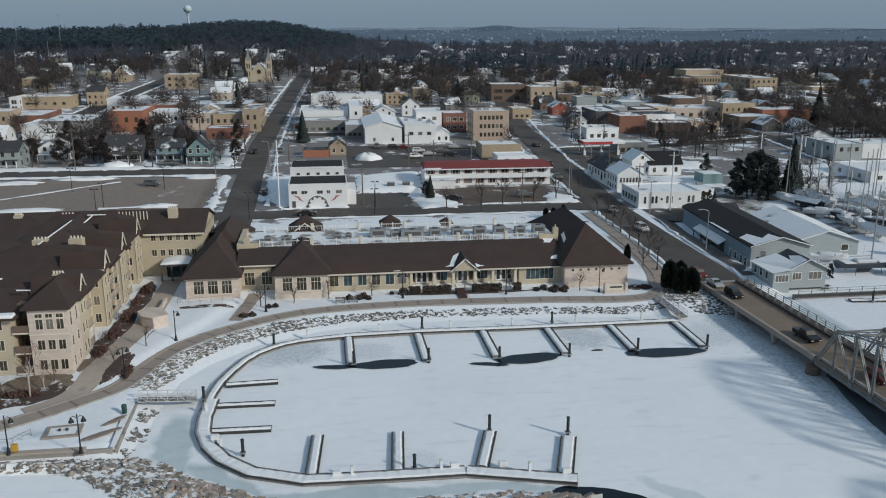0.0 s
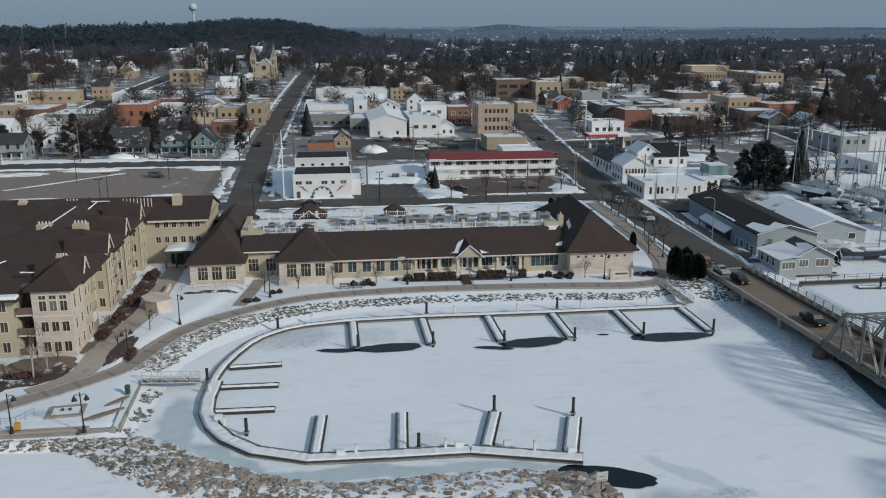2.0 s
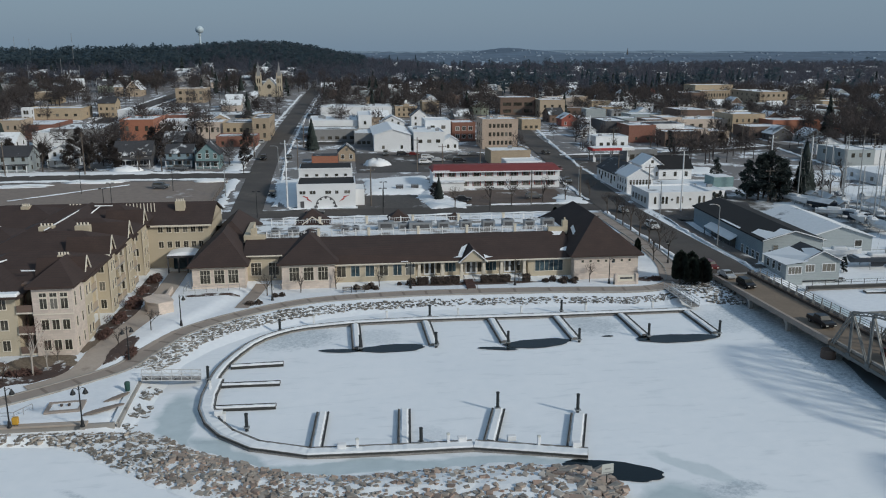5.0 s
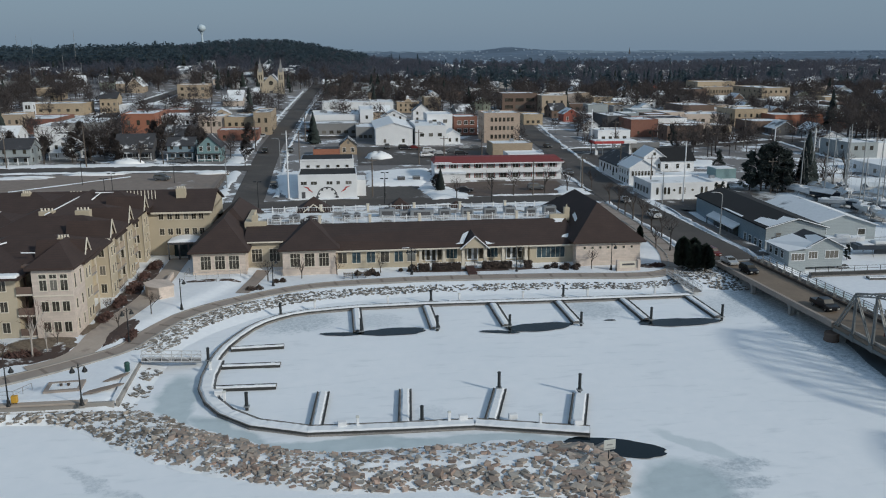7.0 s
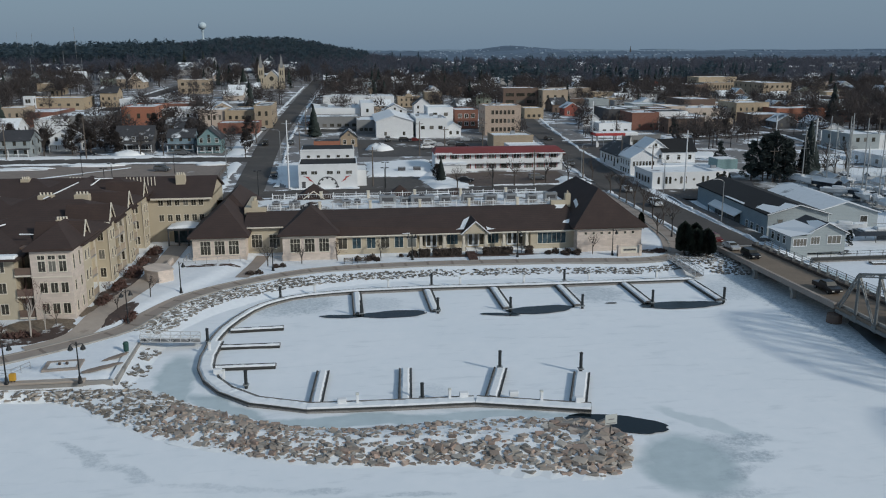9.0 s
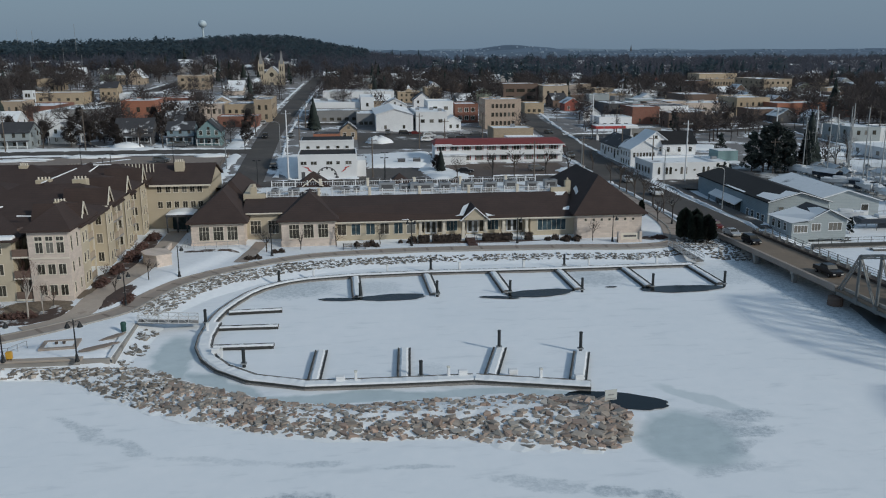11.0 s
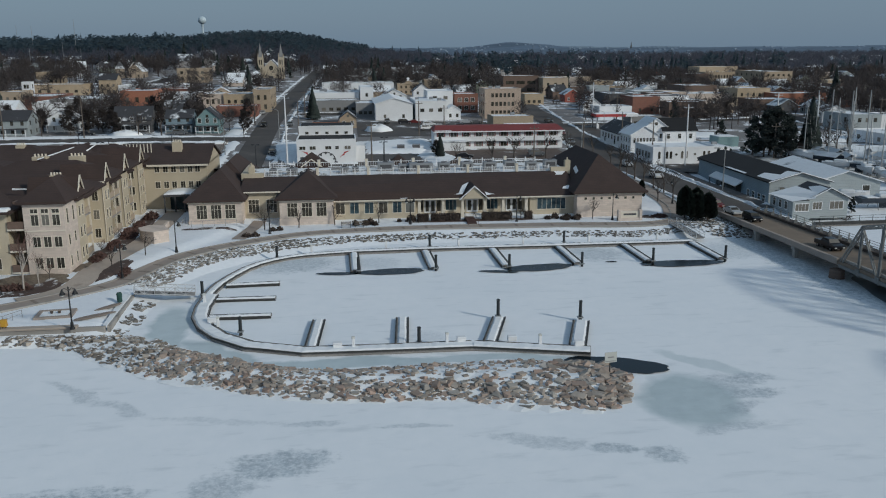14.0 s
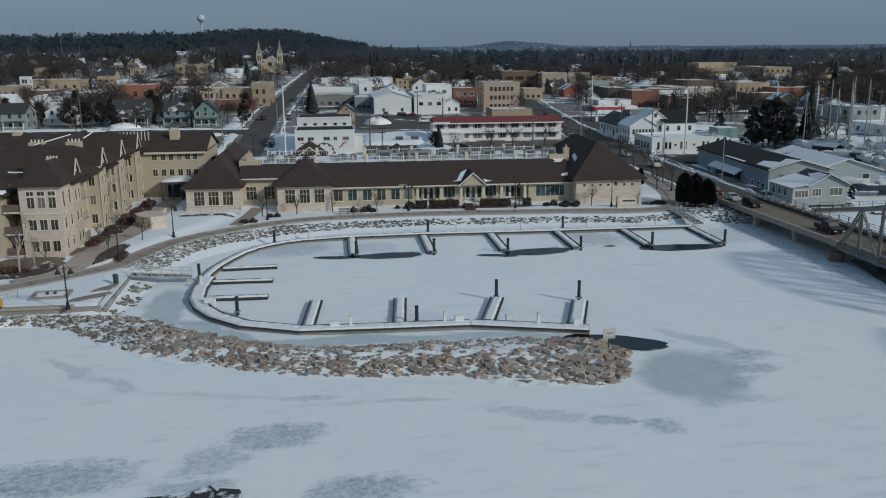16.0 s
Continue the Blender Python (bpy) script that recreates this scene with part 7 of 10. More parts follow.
# ---- boatyard buildings ----
barn = thing("boatyard_shed", "long slate-blue boatyard shed with a black roof", "shed", 80.4, 148.7, -2.3, -3.2)
barn.scale = (1.06, 1.32, 1.14)
part("wall", MB().gable_wall(0, 11.2, 0, 28, 1.0, 6.5, 7.9), BLUE_SIDING, barn)
part("front_cladding", MB().add([(0.05, -0.06, 1.6), (11.15, -0.06, 1.6), (11.15, -0.06, 6.45), (5.6, -0.06, 7.85), (0.05, -0.06, 6.45)], [(0, 1, 2, 3, 4)]), GREY_SIDING, barn, "paler blue-grey end wall")
part("roof", MB().gable(-0.35, 11.55, -0.5, 28.4, 6.45, 8.05, "y", 0.22), BARN_ROOF, barn)
part("roof_snow", MB().add([(0.4, -0.3, 6.68), (5.2, -0.4, 7.96), (4.6, 2.6, 7.8), (2.9, 1.6, 7.35), (1.9, 5.2, 7.1), (0.2, 4.6, 6.62)], [(0, 1, 2, 3, 4, 5)]).add([(-0.3, 8, 6.5), (0.2, 8.3, 6.63), (0.1, 15, 6.62), (-0.3, 16, 6.5)], [(0, 1, 2, 3)]), SNOW, barn, "snow left on the roof's edge")
part("awning", MB().add([(-1.5, 9, 4.2), (0, 9, 5.0), (0, 20, 5.0), (-1.5, 20, 4.2), (-1.5, 9, 4.0), (0, 9, 4.8), (0, 20, 4.8), (-1.5, 20, 4.0)], [(0, 1, 2, 3), (7, 6, 5, 4), (0, 3, 7, 4), (0, 1, 5, 4), (2, 3, 7, 6)]), SNOW, barn, "snow-covered awning")
for y in (9.2, 12.8, 16.4, 19.8):
    part("awning_post", MB().box(-1.45, -1.3, y - 0.08, y + 0.08, 1.8, 4.1), DARK_WALL, barn)
part("shopfront", MB().box(-0.08, 0, 9.5, 19.5, 2.4, 4.5), GLASS, barn)
for y in (1.4, 3.0, 5.0, 6.8):
    window(barn, 0, y, 2.4, 0.9, 1.5, 1, 2, yaw=-90)
window(barn, 2.4, -0.06, 4.3, 0.9, 1.2, 1, 2, frame_mat=GREY_SIDING)
part("fascia", MB().tube((-0.35, -0.52, 6.4), (5.6, -0.52, 8.0), 0.1, n=4).tube((11.55, -0.52, 6.4), (5.6, -0.52, 8.0), 0.1, n=4), WHITE, barn)

shed = thing("boatyard_shed", "blue-grey boatyard shed with a snowy roof", "shed", 94.3, 157.1, -1.1, -4.3)
shed.scale = (1.03, 1.03, 1.03)
part("wall", MB().gable_wall(0, 13.4, 0, 24, 0.2, 4.5, 6.4), GREY_SIDING, shed)
part("roof", MB().gable(-0.4, 13.8, -0.5, 24.4, 4.4, 6.6, "y", 0.22), SNOW_ROOF, shed)
window(shed, 10.6, 0, 2.4, 1.4, 1.2, 1, 1)
window(shed, 3.0, 0, 2.4, 0.8, 1.2, 1, 1)
part("fascia", MB().tube((-0.4, -0.52, 4.35), (6.7, -0.52, 6.55), 0.1, n=4).tube((13.8, -0.52, 4.35), (6.7, -0.52, 6.55), 0.1, n=4), WHITE, shed)
dark = thing("boatyard_shed", "low dark boatyard shed behind the blue one", "shed", 86.0, 187.0, -0.4, -4.3)
part("wall", MB().gable_wall(0, 11, 0, 8, 1.5, 3.6, 5.0, "x"), BLUE_SIDING, dark)
part("roof", MB().gable(-0.4, 11.4, -0.4, 8.4, 3.6, 5.2, "x", 0.2), DARK_ROOF, dark)

sh = thing("harbour_office", "small grey-sided harbour office with snow on the roof", "house", 0.0, 0, -0.45)
sh.scale = (1.013, 1.013, 1.013)
part("wall", MB().gable_wall(79.8, 87.0, 133.6, 140.5, 1.0, 4.5, 6.2), GREY_SIDING, sh)
part("bay", MB().box(76.6, 79.8, 132.9, 140.8, 0.5, 4.2), GREY_SIDING, sh)
part("roof", MB().gable(79.4, 87.4, 133.1, 140.8, 4.45, 6.4, "y", 0.2), DARK_ROOF, sh)
part("bay_roof", MB().add([(76.2, 132.5, 4.25), (80.2, 132.5, 4.7), (81.4, 133.6, 5.5), (81.4, 141, 5.5), (76.2, 141, 4.25)], [(0, 1, 2, 3, 4)]), SNOW, sh, "snow-covered low roof")
part("fascia", MB().tube((79.4, 133.06, 4.4), (83.4, 133.06, 6.35), 0.09, n=4).tube((87.4, 133.06, 4.4), (83.4, 133.06, 6.35), 0.09, n=4), WHITE, sh)
window(sh, 78.2, 132.9, 2.5, 2.4, 1.2, 4, 1)
window(sh, 81.4, 133.6, 2.6, 1.6, 1.2, 3, 1)
window(sh, 84.9, 133.6, 2.6, 2.4, 1.3, 3, 1)
for y in (135.2, 137.2, 139.2):
    window(sh, 76.6, y, 2.5, 0.9, 1.3, 1, 2, yaw=-90)
part("back_roof", MB().box(78, 86, 140.4, 142.0, 3.6, 4.6), BARN_ROOF, sh)
part("snow_cover", MB().add([(80.0, 133.2, 4.85), (82.9, 133.2, 6.27), (83.0, 136, 6.32), (82.0, 138, 5.83), (81.4, 136, 5.54)], [(0, 1, 2, 3, 4)]), SNOW, sh)

# quay of the marina basin
qy = thing("marina_quay", "dark timber quay edge of the marina basin", "quay", kind="structure")
part("quay_wall", MB().box(79.5, 140, 130.4, 131.2, -0.5, 0.85, 0.04), DOCK_WOOD, qy)
part("quay_edge", MB().box(79.5, 140, 130.2, 130.4, 0.5, 0.95), DOCK_DARK, qy)
plank_run("floating_dock", "narrow floating dock in the marina basin", [(98, 131), (100.5, 112), (102, 88)], 1.3)
plank_run("floating_dock", "narrow floating dock in the marina basin", [(88.5, 128.0), (99, 127.0)], 1.2)
mooring_pile(92.0, 127.0, 2.2)
mooring_pile(99.8, 119.5, 2.2)


def boat(x, y, yaw, L, hull_mat, label, mast=0.0, covered=False):
    """Boat laid up on a cradle: hull from stations, deck, cabin, keel; yachts have a mast with stays."""
    z = gz(x, y)
    t = thing("sailing_boat" if mast else "motor_boat", label, "boat", x, y, z, yaw, "laid-up boats")
    mb = MB()
    n = 9
    for i in range(n):
        q = i / (n - 1)
        w = L * 0.16 * math.sin(min(1.0, q * 1.5 + 0.12) * math.pi / 2) * (1 if q < 0.75 else 1 - (q - 0.75) * 0.6)
        w = max(0.04, w if i else 0.05)
        sheer = 2.1 + 0.45 * (1 - q) ** 2
        yy = -L / 2 + q * L
        mb.v += [(-w, yy, sheer), (-w * 0.8, yy, 1.35), (0, yy, 0.9 - 0.0 * q), (w * 0.8, yy, 1.35), (w, yy, sheer)]
    for i in range(n - 1):
        mb.f += [(5 * i + k, 5 * i + k + 1, 5 * i + 6 + k, 5 * i + 5 + k) for k in range(4)]
        mb.f.append((5 * i, 5 * i + 5, 5 * i + 9, 5 * i + 4))
    mb.f.append(tuple(5 * (n - 1) + k for k in range(5)))
    part("hull", mb, hull_mat, t)
    if covered:
        part("cover", MB().gable(-L * 0.16, L * 0.16, -L * 0.42, L * 0.45, 2.2, 3.1, "y", 0.1), TARP, t, "pale winter cover")
    else:
        part("cabin", MB().box(-L * 0.08, L * 0.08, -L * 0.15, L * 0.2, 2.1, 2.75, 0.2), HULL_WHITE, t)
        part("deck_snow", MB().box(-L * 0.1, L * 0.1, -L * 0.38, -L * 0.18, 2.3, 2.45, 0.05), SNOW, t)
        part("cockpit_snow", MB().box(-L * 0.11, L * 0.11, L * 0.22, L * 0.42, 2.15, 2.3, 0.05), SNOW, t)
    part("keel", MB().add([(-0.12, -L * 0.12, 0.95), (0.12, -L * 0.12, 0.95), (0.12, L * 0.15, 0.95), (-0.12, L * 0.15, 0.95), (-0.1, -L * 0.05, 0.15), (0.1, -L * 0.05, 0.15), (0.1, L * 0.15, 0.15), (-0.1, L * 0.15, 0.15)], [(0, 1, 5, 4), (1, 2, 6, 5), (2, 3, 7, 6), (3, 0, 4, 7), (4, 5, 6, 7)]), hull_mat, t)
    for sx in (-1, 1):
        for yy in (-L * 0.2, L * 0.25):
            part("cradle_leg", MB().tube((sx * L * 0.17, yy, 0), (sx * L * 0.11, yy, 1.5), 0.06, n=5), STEEL, t)
    if mast:
        part("mast", MB().cyl(0, -L * 0.08, 2.2, 2.2 + mast, 0.15, 0.1, 8), GALV, t)
        part("spreader", MB().tube((-1.0, -L * 0.08, 2.2 + mast * 0.55), (1.0, -L * 0.08, 2.2 + mast * 0.55), 0.04, n=4), GALV, t)
        part("boom", MB().tube((0, -L * 0.08, 3.4), (0, L * 0.3, 3.3), 0.07, n=6), GALV, t)
        for e in ((0, -L / 2, 2.5), (0, L / 2, 2.2), (-L * 0.15, 0, 2.2), (L * 0.15, 0, 2.2)):
            part("stay", MB().tube((0, -L * 0.08, 2.2 + mast * 0.98), e, 0.015, n=3), GALV, t)


rnd = random.Random(23)
boat(97.0, 149.5, 75, 8.0, HULL_WHITE, "white sailing boat on a cradle beside the shed")
boat(101.5, 143.5, 85, 11.5, HULL_BLUE, "dark-hulled yacht on a cradle with snow on deck", 15)
boat(110, 140.6, 80, 9.0, HULL_WHITE, "white motor boat under a pale cover", 0, True)
for x, y, m in ((119, 195, 16), (122, 206, 15), (126, 196, 16.5), (130, 203, 15), (133, 190, 14), (121, 183, 17), (127, 176, 17), (121, 168, 14), (138, 196, 16), (141, 184, 15), (136, 172, 15.5), (144, 199, 16), (130, 163, 14), (148, 190, 15)):
    boat(x, y, rnd.uniform(-25, 25), rnd.uniform(8.5, 11), HULL_WHITE if rnd.random() < 0.6 else HULL_BLUE, "laid-up yacht on a steel cradle in the boatyard", m, rnd.random() < 0.15)
for x, y in ((124, 208), (132, 212), (138, 200), (140, 188), (118, 186), (135, 178)):
    boat(x, y, rnd.uniform(60, 110), rnd.uniform(6.5, 9), HULL_WHITE, "laid-up motor boat under a pale cover", 0, rnd.random() < 0.4)
for x, y, m in ((116.4, 201, 13), (124.4, 200, 13.5), (123.6, 192.5, 13.5), (120.4, 180, 11.5), (121.2, 176, 16), (128, 184, 15), (134, 183, 14.5), (139, 176, 15)):
    boat(x, y, rnd.uniform(-30, 30), rnd.uniform(8, 10), HULL_WHITE, "white laid-up yacht on a steel cradle in trodden snow", m, rnd.random() < 0.5)
boat(119.5, 152.5, 60, 8.0, HULL_WHITE, "white boat beside the shed", 0, True)

# railing and bench on the marina quay
qr = thing("quay_railing", "thin dark railing along the marina quay", "railing", 80.5, 130.9, 0.85)
for k in range(11):
    part("post", MB().cyl(k * 2.4, 0, 0, 1.0, 0.05, n=6), BLACK, qr)
for h in (0.5, 0.95):
    part("rail", MB().tube((0, 0, h), (24, 0, h), 0.035, n=5), BLACK, qr)
pt = thing("picnic_table", "dark weathered picnic table in the snow", "table", 88.6, 136.2, gz(88.6, 136.2), 8)
part("tabletop", MB().box(-1.1, 1.1, -0.4, 0.4, 0.7, 0.78), DOCK_DARK, pt)
for s_ in (-1, 1):
    part("bench", MB().box(-1.1, 1.1, s_ * 0.75 - 0.14, s_ * 0.75 + 0.14, 0.42, 0.48), DOCK_DARK, pt)
    part("leg", MB().tube((s_ * 0.8, -0.75, 0), (s_ * 0.8, 0.3, 0.7), 0.05, n=4).tube((s_ * 0.8, 0.75, 0), (s_ * 0.8, -0.3, 0.7), 0.05, n=4), DOCK_DARK, pt)

# ---- town buildings ----
def block(name, label, x0, x1, y, depth, h, wall, roofm=None, rows=0, cols=0, sides=0, win=(1.0, 1.3), z0=1.0, pitch=2.9, base=None, frames=False, parapet=0.4, glass=None, yaw=0.0, cat="building", units=0, margin=0.8):
    """Flat-roofed commercial building: walls, parapet, roof under snow, windows by rows and columns."""
    cx = (x0 + x1) / 2
    w = x1 - x0
    gb = gz(cx, y) if base is None else base
    t = thing(name, label, cat, cx, y, gb, yaw)
    lo = -2.0
    part("wall", MB().box(-w / 2, w / 2, 0, depth, lo, h), wall, t)
    part("roof", MB().box(-w / 2 + 0.25, w / 2 - 0.25, 0.25, depth - 0.25, h, h + 0.12), roofm or SNOW_ROOF, t)
    if parapet:
        for a in ((-w / 2 - 0.05, w / 2 + 0.05, -0.05, 0.25), (-w / 2 - 0.05, w / 2 + 0.05, depth - 0.25, depth + 0.05), (-w / 2 - 0.05, -w / 2 + 0.25, 0.25, depth - 0.25), (w / 2 - 0.25, w / 2 + 0.05, 0.25, depth - 0.25)):
            part("parapet", MB().box(*a, h, h + parapet), wall, t)
    ww, wh = win
    for r in range(rows):
        z = z0 + r * pitch
        for c in range(cols):
            x = -w / 2 + margin + (w - 2 * margin) * (c + 0.5) / cols
            if frames:
                window(t, x, 0, z, ww, wh, 2, 1, glass=glass)
            else:
                small_window(t, x, 0, z, ww, wh, glass=glass)
        for c in range(sides):
            yy = depth * (c + 0.5) / sides
            for s in (-1, 1):
                if cx * s < 0:
                    (window(t, s * w / 2, yy, z, ww, wh, 2, 1, yaw=90 * s, glass=glass) if frames else small_window(t, s * w / 2, yy, z, ww, wh, 90 * s, glass))
    rnd = random.Random(int(x0 * 13 + y))
    for k in range(units):
        ux, uy = rnd.uniform(-w * 0.35, w * 0.35), rnd.uniform(depth * 0.2, depth * 0.8)
        part("vent", MB().box(ux - 0.7, ux + 0.7, uy - 0.5, uy + 0.5, h, h + rnd.uniform(0.6, 1.2), 0.04), HVAC, t)
    return t


def house(name, label, x, y, w, d, h, rise, wall, roofm, axis="y", yaw=0.0, chimney=False, porch=False, rows=1, cols=2, base=None, trim=None, cat="house", group="", frames=False, over=0.4):
    """Pitched house: body with pointed ends, roof slabs, windows, and porch or chimney where asked."""
    gb = gz(x, y) if base is None else base
    t = thing(name, label, cat, x, y, gb, yaw, group)
    part("wall", MB().gable_wall(-w / 2, w / 2, 0, d, -1.5, h, h + rise - 0.1, axis), wall, t)
    o = over * rise / (w / 2 if axis == "y" else d / 2)
    if axis == "y":
        part("roof", MB().gable(-w / 2 - over, w / 2 + over, -over, d + over, h - o, h + rise, "y", 0.18), roofm, t)
    else:
        part("roof", MB().gable(-w / 2 - over, w / 2 + over, -over, d + over, h - o, h + rise, "x", 0.18), roofm, t)
    for r in range(rows):
        for c in range(cols):
            xx = -w / 2 + w * (c + 0.5) / cols
            if frames:
                window(t, xx, 0, 0.9 + 2.7 * r, 0.95, 1.4, 1, 2)
            else:
                small_window(t, xx, 0, 0.9 + 2.7 * r, 0.9, 1.3)
        s = 1 if x < 0 else -1
        for c in range(2 if y < 560 else 0):
            small_window(t, s * w / 2, d * (c + 0.5) / 2, 0.9 + 2.7 * r, 0.9, 1.3, 90 * s)
    if axis == "y" and rise > 2.2:
        small_window(t, 0, 0, h + 0.2, 0.8, 0.9)
    if chimney:
        part("chimney", MB().box(w * 0.15, w * 0.15 + 0.7, d * 0.5, d * 0.5 + 0.7, h, h + rise + 0.8), RED_BRICK, t)
    if porch:
        p = part("porch_roof", MB().box(-w / 2, w / 2, -2.0, 0.0, 2.55, 2.75, 0.03), roofm, t)
        for k in range(4):
            part("porch_post", MB().box(-w / 2 + 0.1 + (w - 0.4) * k / 3, -w / 2 + 0.28 + (w - 0.4) * k / 3, -1.9, -1.7, 0, 2.55), WHITE, p)
        part("porch_floor", MB().box(-w / 2, w / 2, -2.0, 0, -0.6, 0.35), GREY_WALL, p)
        part("porch_rail", MB().box(-w / 2, w / 2, -1.95, -1.85, 1.1, 1.2), WHITE, p)
    return t


# white building with the painted arch
mu = block("painted_shop", "white two-part building with a painted arch and red bolts", -11.0, 3.6, 209.6, 13, 5.9, WHITE, BARN_ROOF, parapet=0.35, cat="shop")
part("upper_wall", MB().box(-7.3, 6.8, 13, 26, -1, 8.0), WHITE, mu)
part("upper_roof", MB().box(-7.0, 6.5, 13.3, 25.7, 8.0, 8.2), BARN_ROOF, mu)
part("upper_parapet", MB().box(-7.35, 6.85, 12.9, 13.2, 8.0, 8.45), WHITE, mu)
for x in (-5.9, -3.4, 0.45, 2.6, 5.2):
    window(mu, x, 0, 3.7, 1.45 if x != 2.6 else 0.8, 0.8, 2, 1, frame_mat=WHITE)
for x in (-5.2, -2.6, 0, 2.6, 5):
    small_window(mu, x, 12.9, 6.3, 0.8, 0.6)
arch = MB()
for i in range(14):
    a, b = math.pi * i / 14, math.pi * (i + 1) / 14
    arch.add([(-0.2 + r * math.cos(q), -0.03, 0.7 + r * 0.95 * math.sin(q)) for r, q in ((2.55, a), (2.55, b), (2.3, b), (2.3, a))], [(0, 1, 2, 3)])
for i in range(5):
    a = math.pi * (0.1 + 0.2 * i)
    arch.add([(-0.2 + 2.1 * math.cos(a) + 0.3 * math.cos(q), -0.032, 0.75 + 2.0 * math.sin(a) + 0.3 * math.sin(q)) for q in [k * math.pi / 3 for k in range(6)]], [(0, 1, 2, 3, 4, 5)])
part("painted_arch", arch, DARK_WALL, mu, "black painted arch")
for s in (-1, 1):
    part("arch_foot", MB().lathe(-0.2 + s * 2.45, -0.1, [(0.0, 0.1), (0.4, 0.15), (0.42, 0.6), (0.2, 0.85)], 8), DARK_WALL, mu)
    part("painted_bolt", MB().add([(s * x - 0.2, -0.03, z) for x, z in ((6.0, 3.35), (4.6, 2.6), (4.7, 2.35), (3.3, 1.6), (4.5, 2.75), (4.4, 3.0))], [(0, 1, 2, 3, 4, 5)]), RED_PAINT, mu, "red painted lightning bolt")
part("side_annex", MB().box(7.3, 9.6, 3, 12, -1, 4.2), WHITE, mu)
part("door", MB().box(-6.5, -5.6, -0.04, 0, 0.1, 1.9), DARK_WALL, mu)

# two-storey motel
mo = thing("motel", "long two-storey white motel with a red mansard roof", "motel", 44.0, 233.0, 2.4, -1.0)
part("wall", MB().box(-18.2, 18.2, 0, 10, -1, 5.4), WHITE, mo)
part("mansard", MB().add([(-18.6, -1.2, 5.2), (18.6, -1.2, 5.2), (18.6, 10.6, 5.2), (-18.6, 10.6, 5.2), (-17.6, 3.6, 6.4), (17.6, 3.6, 6.4), (17.6, 7, 6.4), (-17.6, 7, 6.4)], [(0, 1, 5, 4), (1, 2, 6, 5), (2, 3, 7, 6), (3, 0, 4, 7), (4, 5, 6, 7), (3, 2, 1, 0)]), RED_ROOF, mo)
part("fascia", MB().box(-18.6, 18.6, -1.25, -1.15, 4.95, 5.25), WHITE, mo)
part("walkway", MB().box(-18.2, 18.2, -1.2, 0, 2.45, 2.6), WHITE, mo)
part("walkway_rail", MB().box(-18.2, 18.2, -1.2, -1.12, 2.6, 3.35), WHITE, mo)
part("roof_snow", MB().box(-18.2, -13.5, -1.0, 1.0, 5.3, 5.45), SNOW, mo)
for r in (0, 2.75):
    for k in range(10):
        x = -16.4 + k * 3.55
        w = window(mo, x, 0, 0.9 + r, 1.7, 1.25, 2, 1)
        part("shutter", MB().box(-1.2, -0.9, -0.06, 0, 0, 1.3), RED_ROOF, w)
        part("shutter", MB().box(0.9, 1.2, -0.06, 0, 0, 1.3), RED_ROOF, w)
        if k % 2 == 0:
            part("door", MB().box(x + 1.35, x + 2.2, -0.05, 0, 0.05 + r, 2.1 + r), WHITE, mo)
part("office", MB().box(-18.0, -10, -4.5, 0, -1, 2.6), WHITE, mo)
part("office_roof", MB().box(-18.3, -9.7, -4.8, 0, 2.6, 2.85), SNOW_ROOF, mo)

block("bank_building", "pinkish-tan three-storey brick office building", 53.8, 67.6, 316, 14, 10.9, PINK_BRICK, SNOW_ROOF, 3, 6, 3, (1.0, 1.5), 1.6, 3.2, units=3, margin=2.2, cat="office building")
block("shop", "low tan rendered shop annex", 50.0, 63.5, 276, 12, 4.4, YELLOW_BRICK, SNOW_FULL, 0, 0, units=1)
block("shop", "low white shop under snow", 53.0, 64.5, 264, 9, 2.6, WHITE, SNOW_FULL, 1, 2, 0, (1.2, 1.2), 0.8)
house("warehouse", "large white gabled warehouse with snow on the roof", 19.2, 309.5, 13.6, 36, 6.2, 2.0, WHITE_SIDING, SNOW_FULL, "y", rows=1, cols=2, cat="warehouse")
block("shop", "white flat-roofed shop beside the warehouse", 27.0, 38.5, 309, 26, 6.8, WHITE, SNOW_FULL, 1, 3, 2, (1.5, 1.2), 3.2, units=3)
block("shop", "white boxy upper storey behind shops", 33.5, 43.5, 330, 16, 9.0, WHITE, SNOW_FULL, 1, 2, 1, (1.6, 1.3), 6.0)
house("house", "small white annex with a snowy gable", 41.5, 312, 5.2, 9, 3.8, 1.6, WHITE_SIDING, SNOW_FULL, "y")
block("shop", "brick shop with blue and red upper fronts", 45.5, 55.0, 340, 14, 7.2, RED_BRICK, SNOW_ROOF, 2, 3, 1, (1.5, 1.5), 1.2, 3.2, frames=True)
block("shop", "long white flat-roofed shop row with snow", -12.4, 7.5, 352, 28, 6.4, WHITE, SNOW_FULL, 1, 7, 3, (1.6, 1.1), 1.5, units=3)
block("shop", "dark-fronted low shop beneath the row", -12.0, 7.0, 336, 14, 4.6, GREY_WALL, SNOW_ROOF, 1, 6, 2, (1.6, 1.2), 1.0)
block("shop", "white two-storey shop end", 7.8, 13.2, 350, 28, 8.8, WHITE, SNOW_FULL, 1, 1, 2, (1.0, 1.4), 5.4)
block("shop", "grey low shop beside the warehouse", 5.5, 12.6, 322, 20, 4.8, GREY_WALL, SNOW_ROOF, 1, 3, 1, (1.3, 1.2), 1.0)
block("shop", "long white shop row with a dark eave", -9.0, 25.5, 415, 25, 6.4, WHITE, SNOW_FULL, 1, 9, 2, (1.6, 1.2), 1.5, units=4)
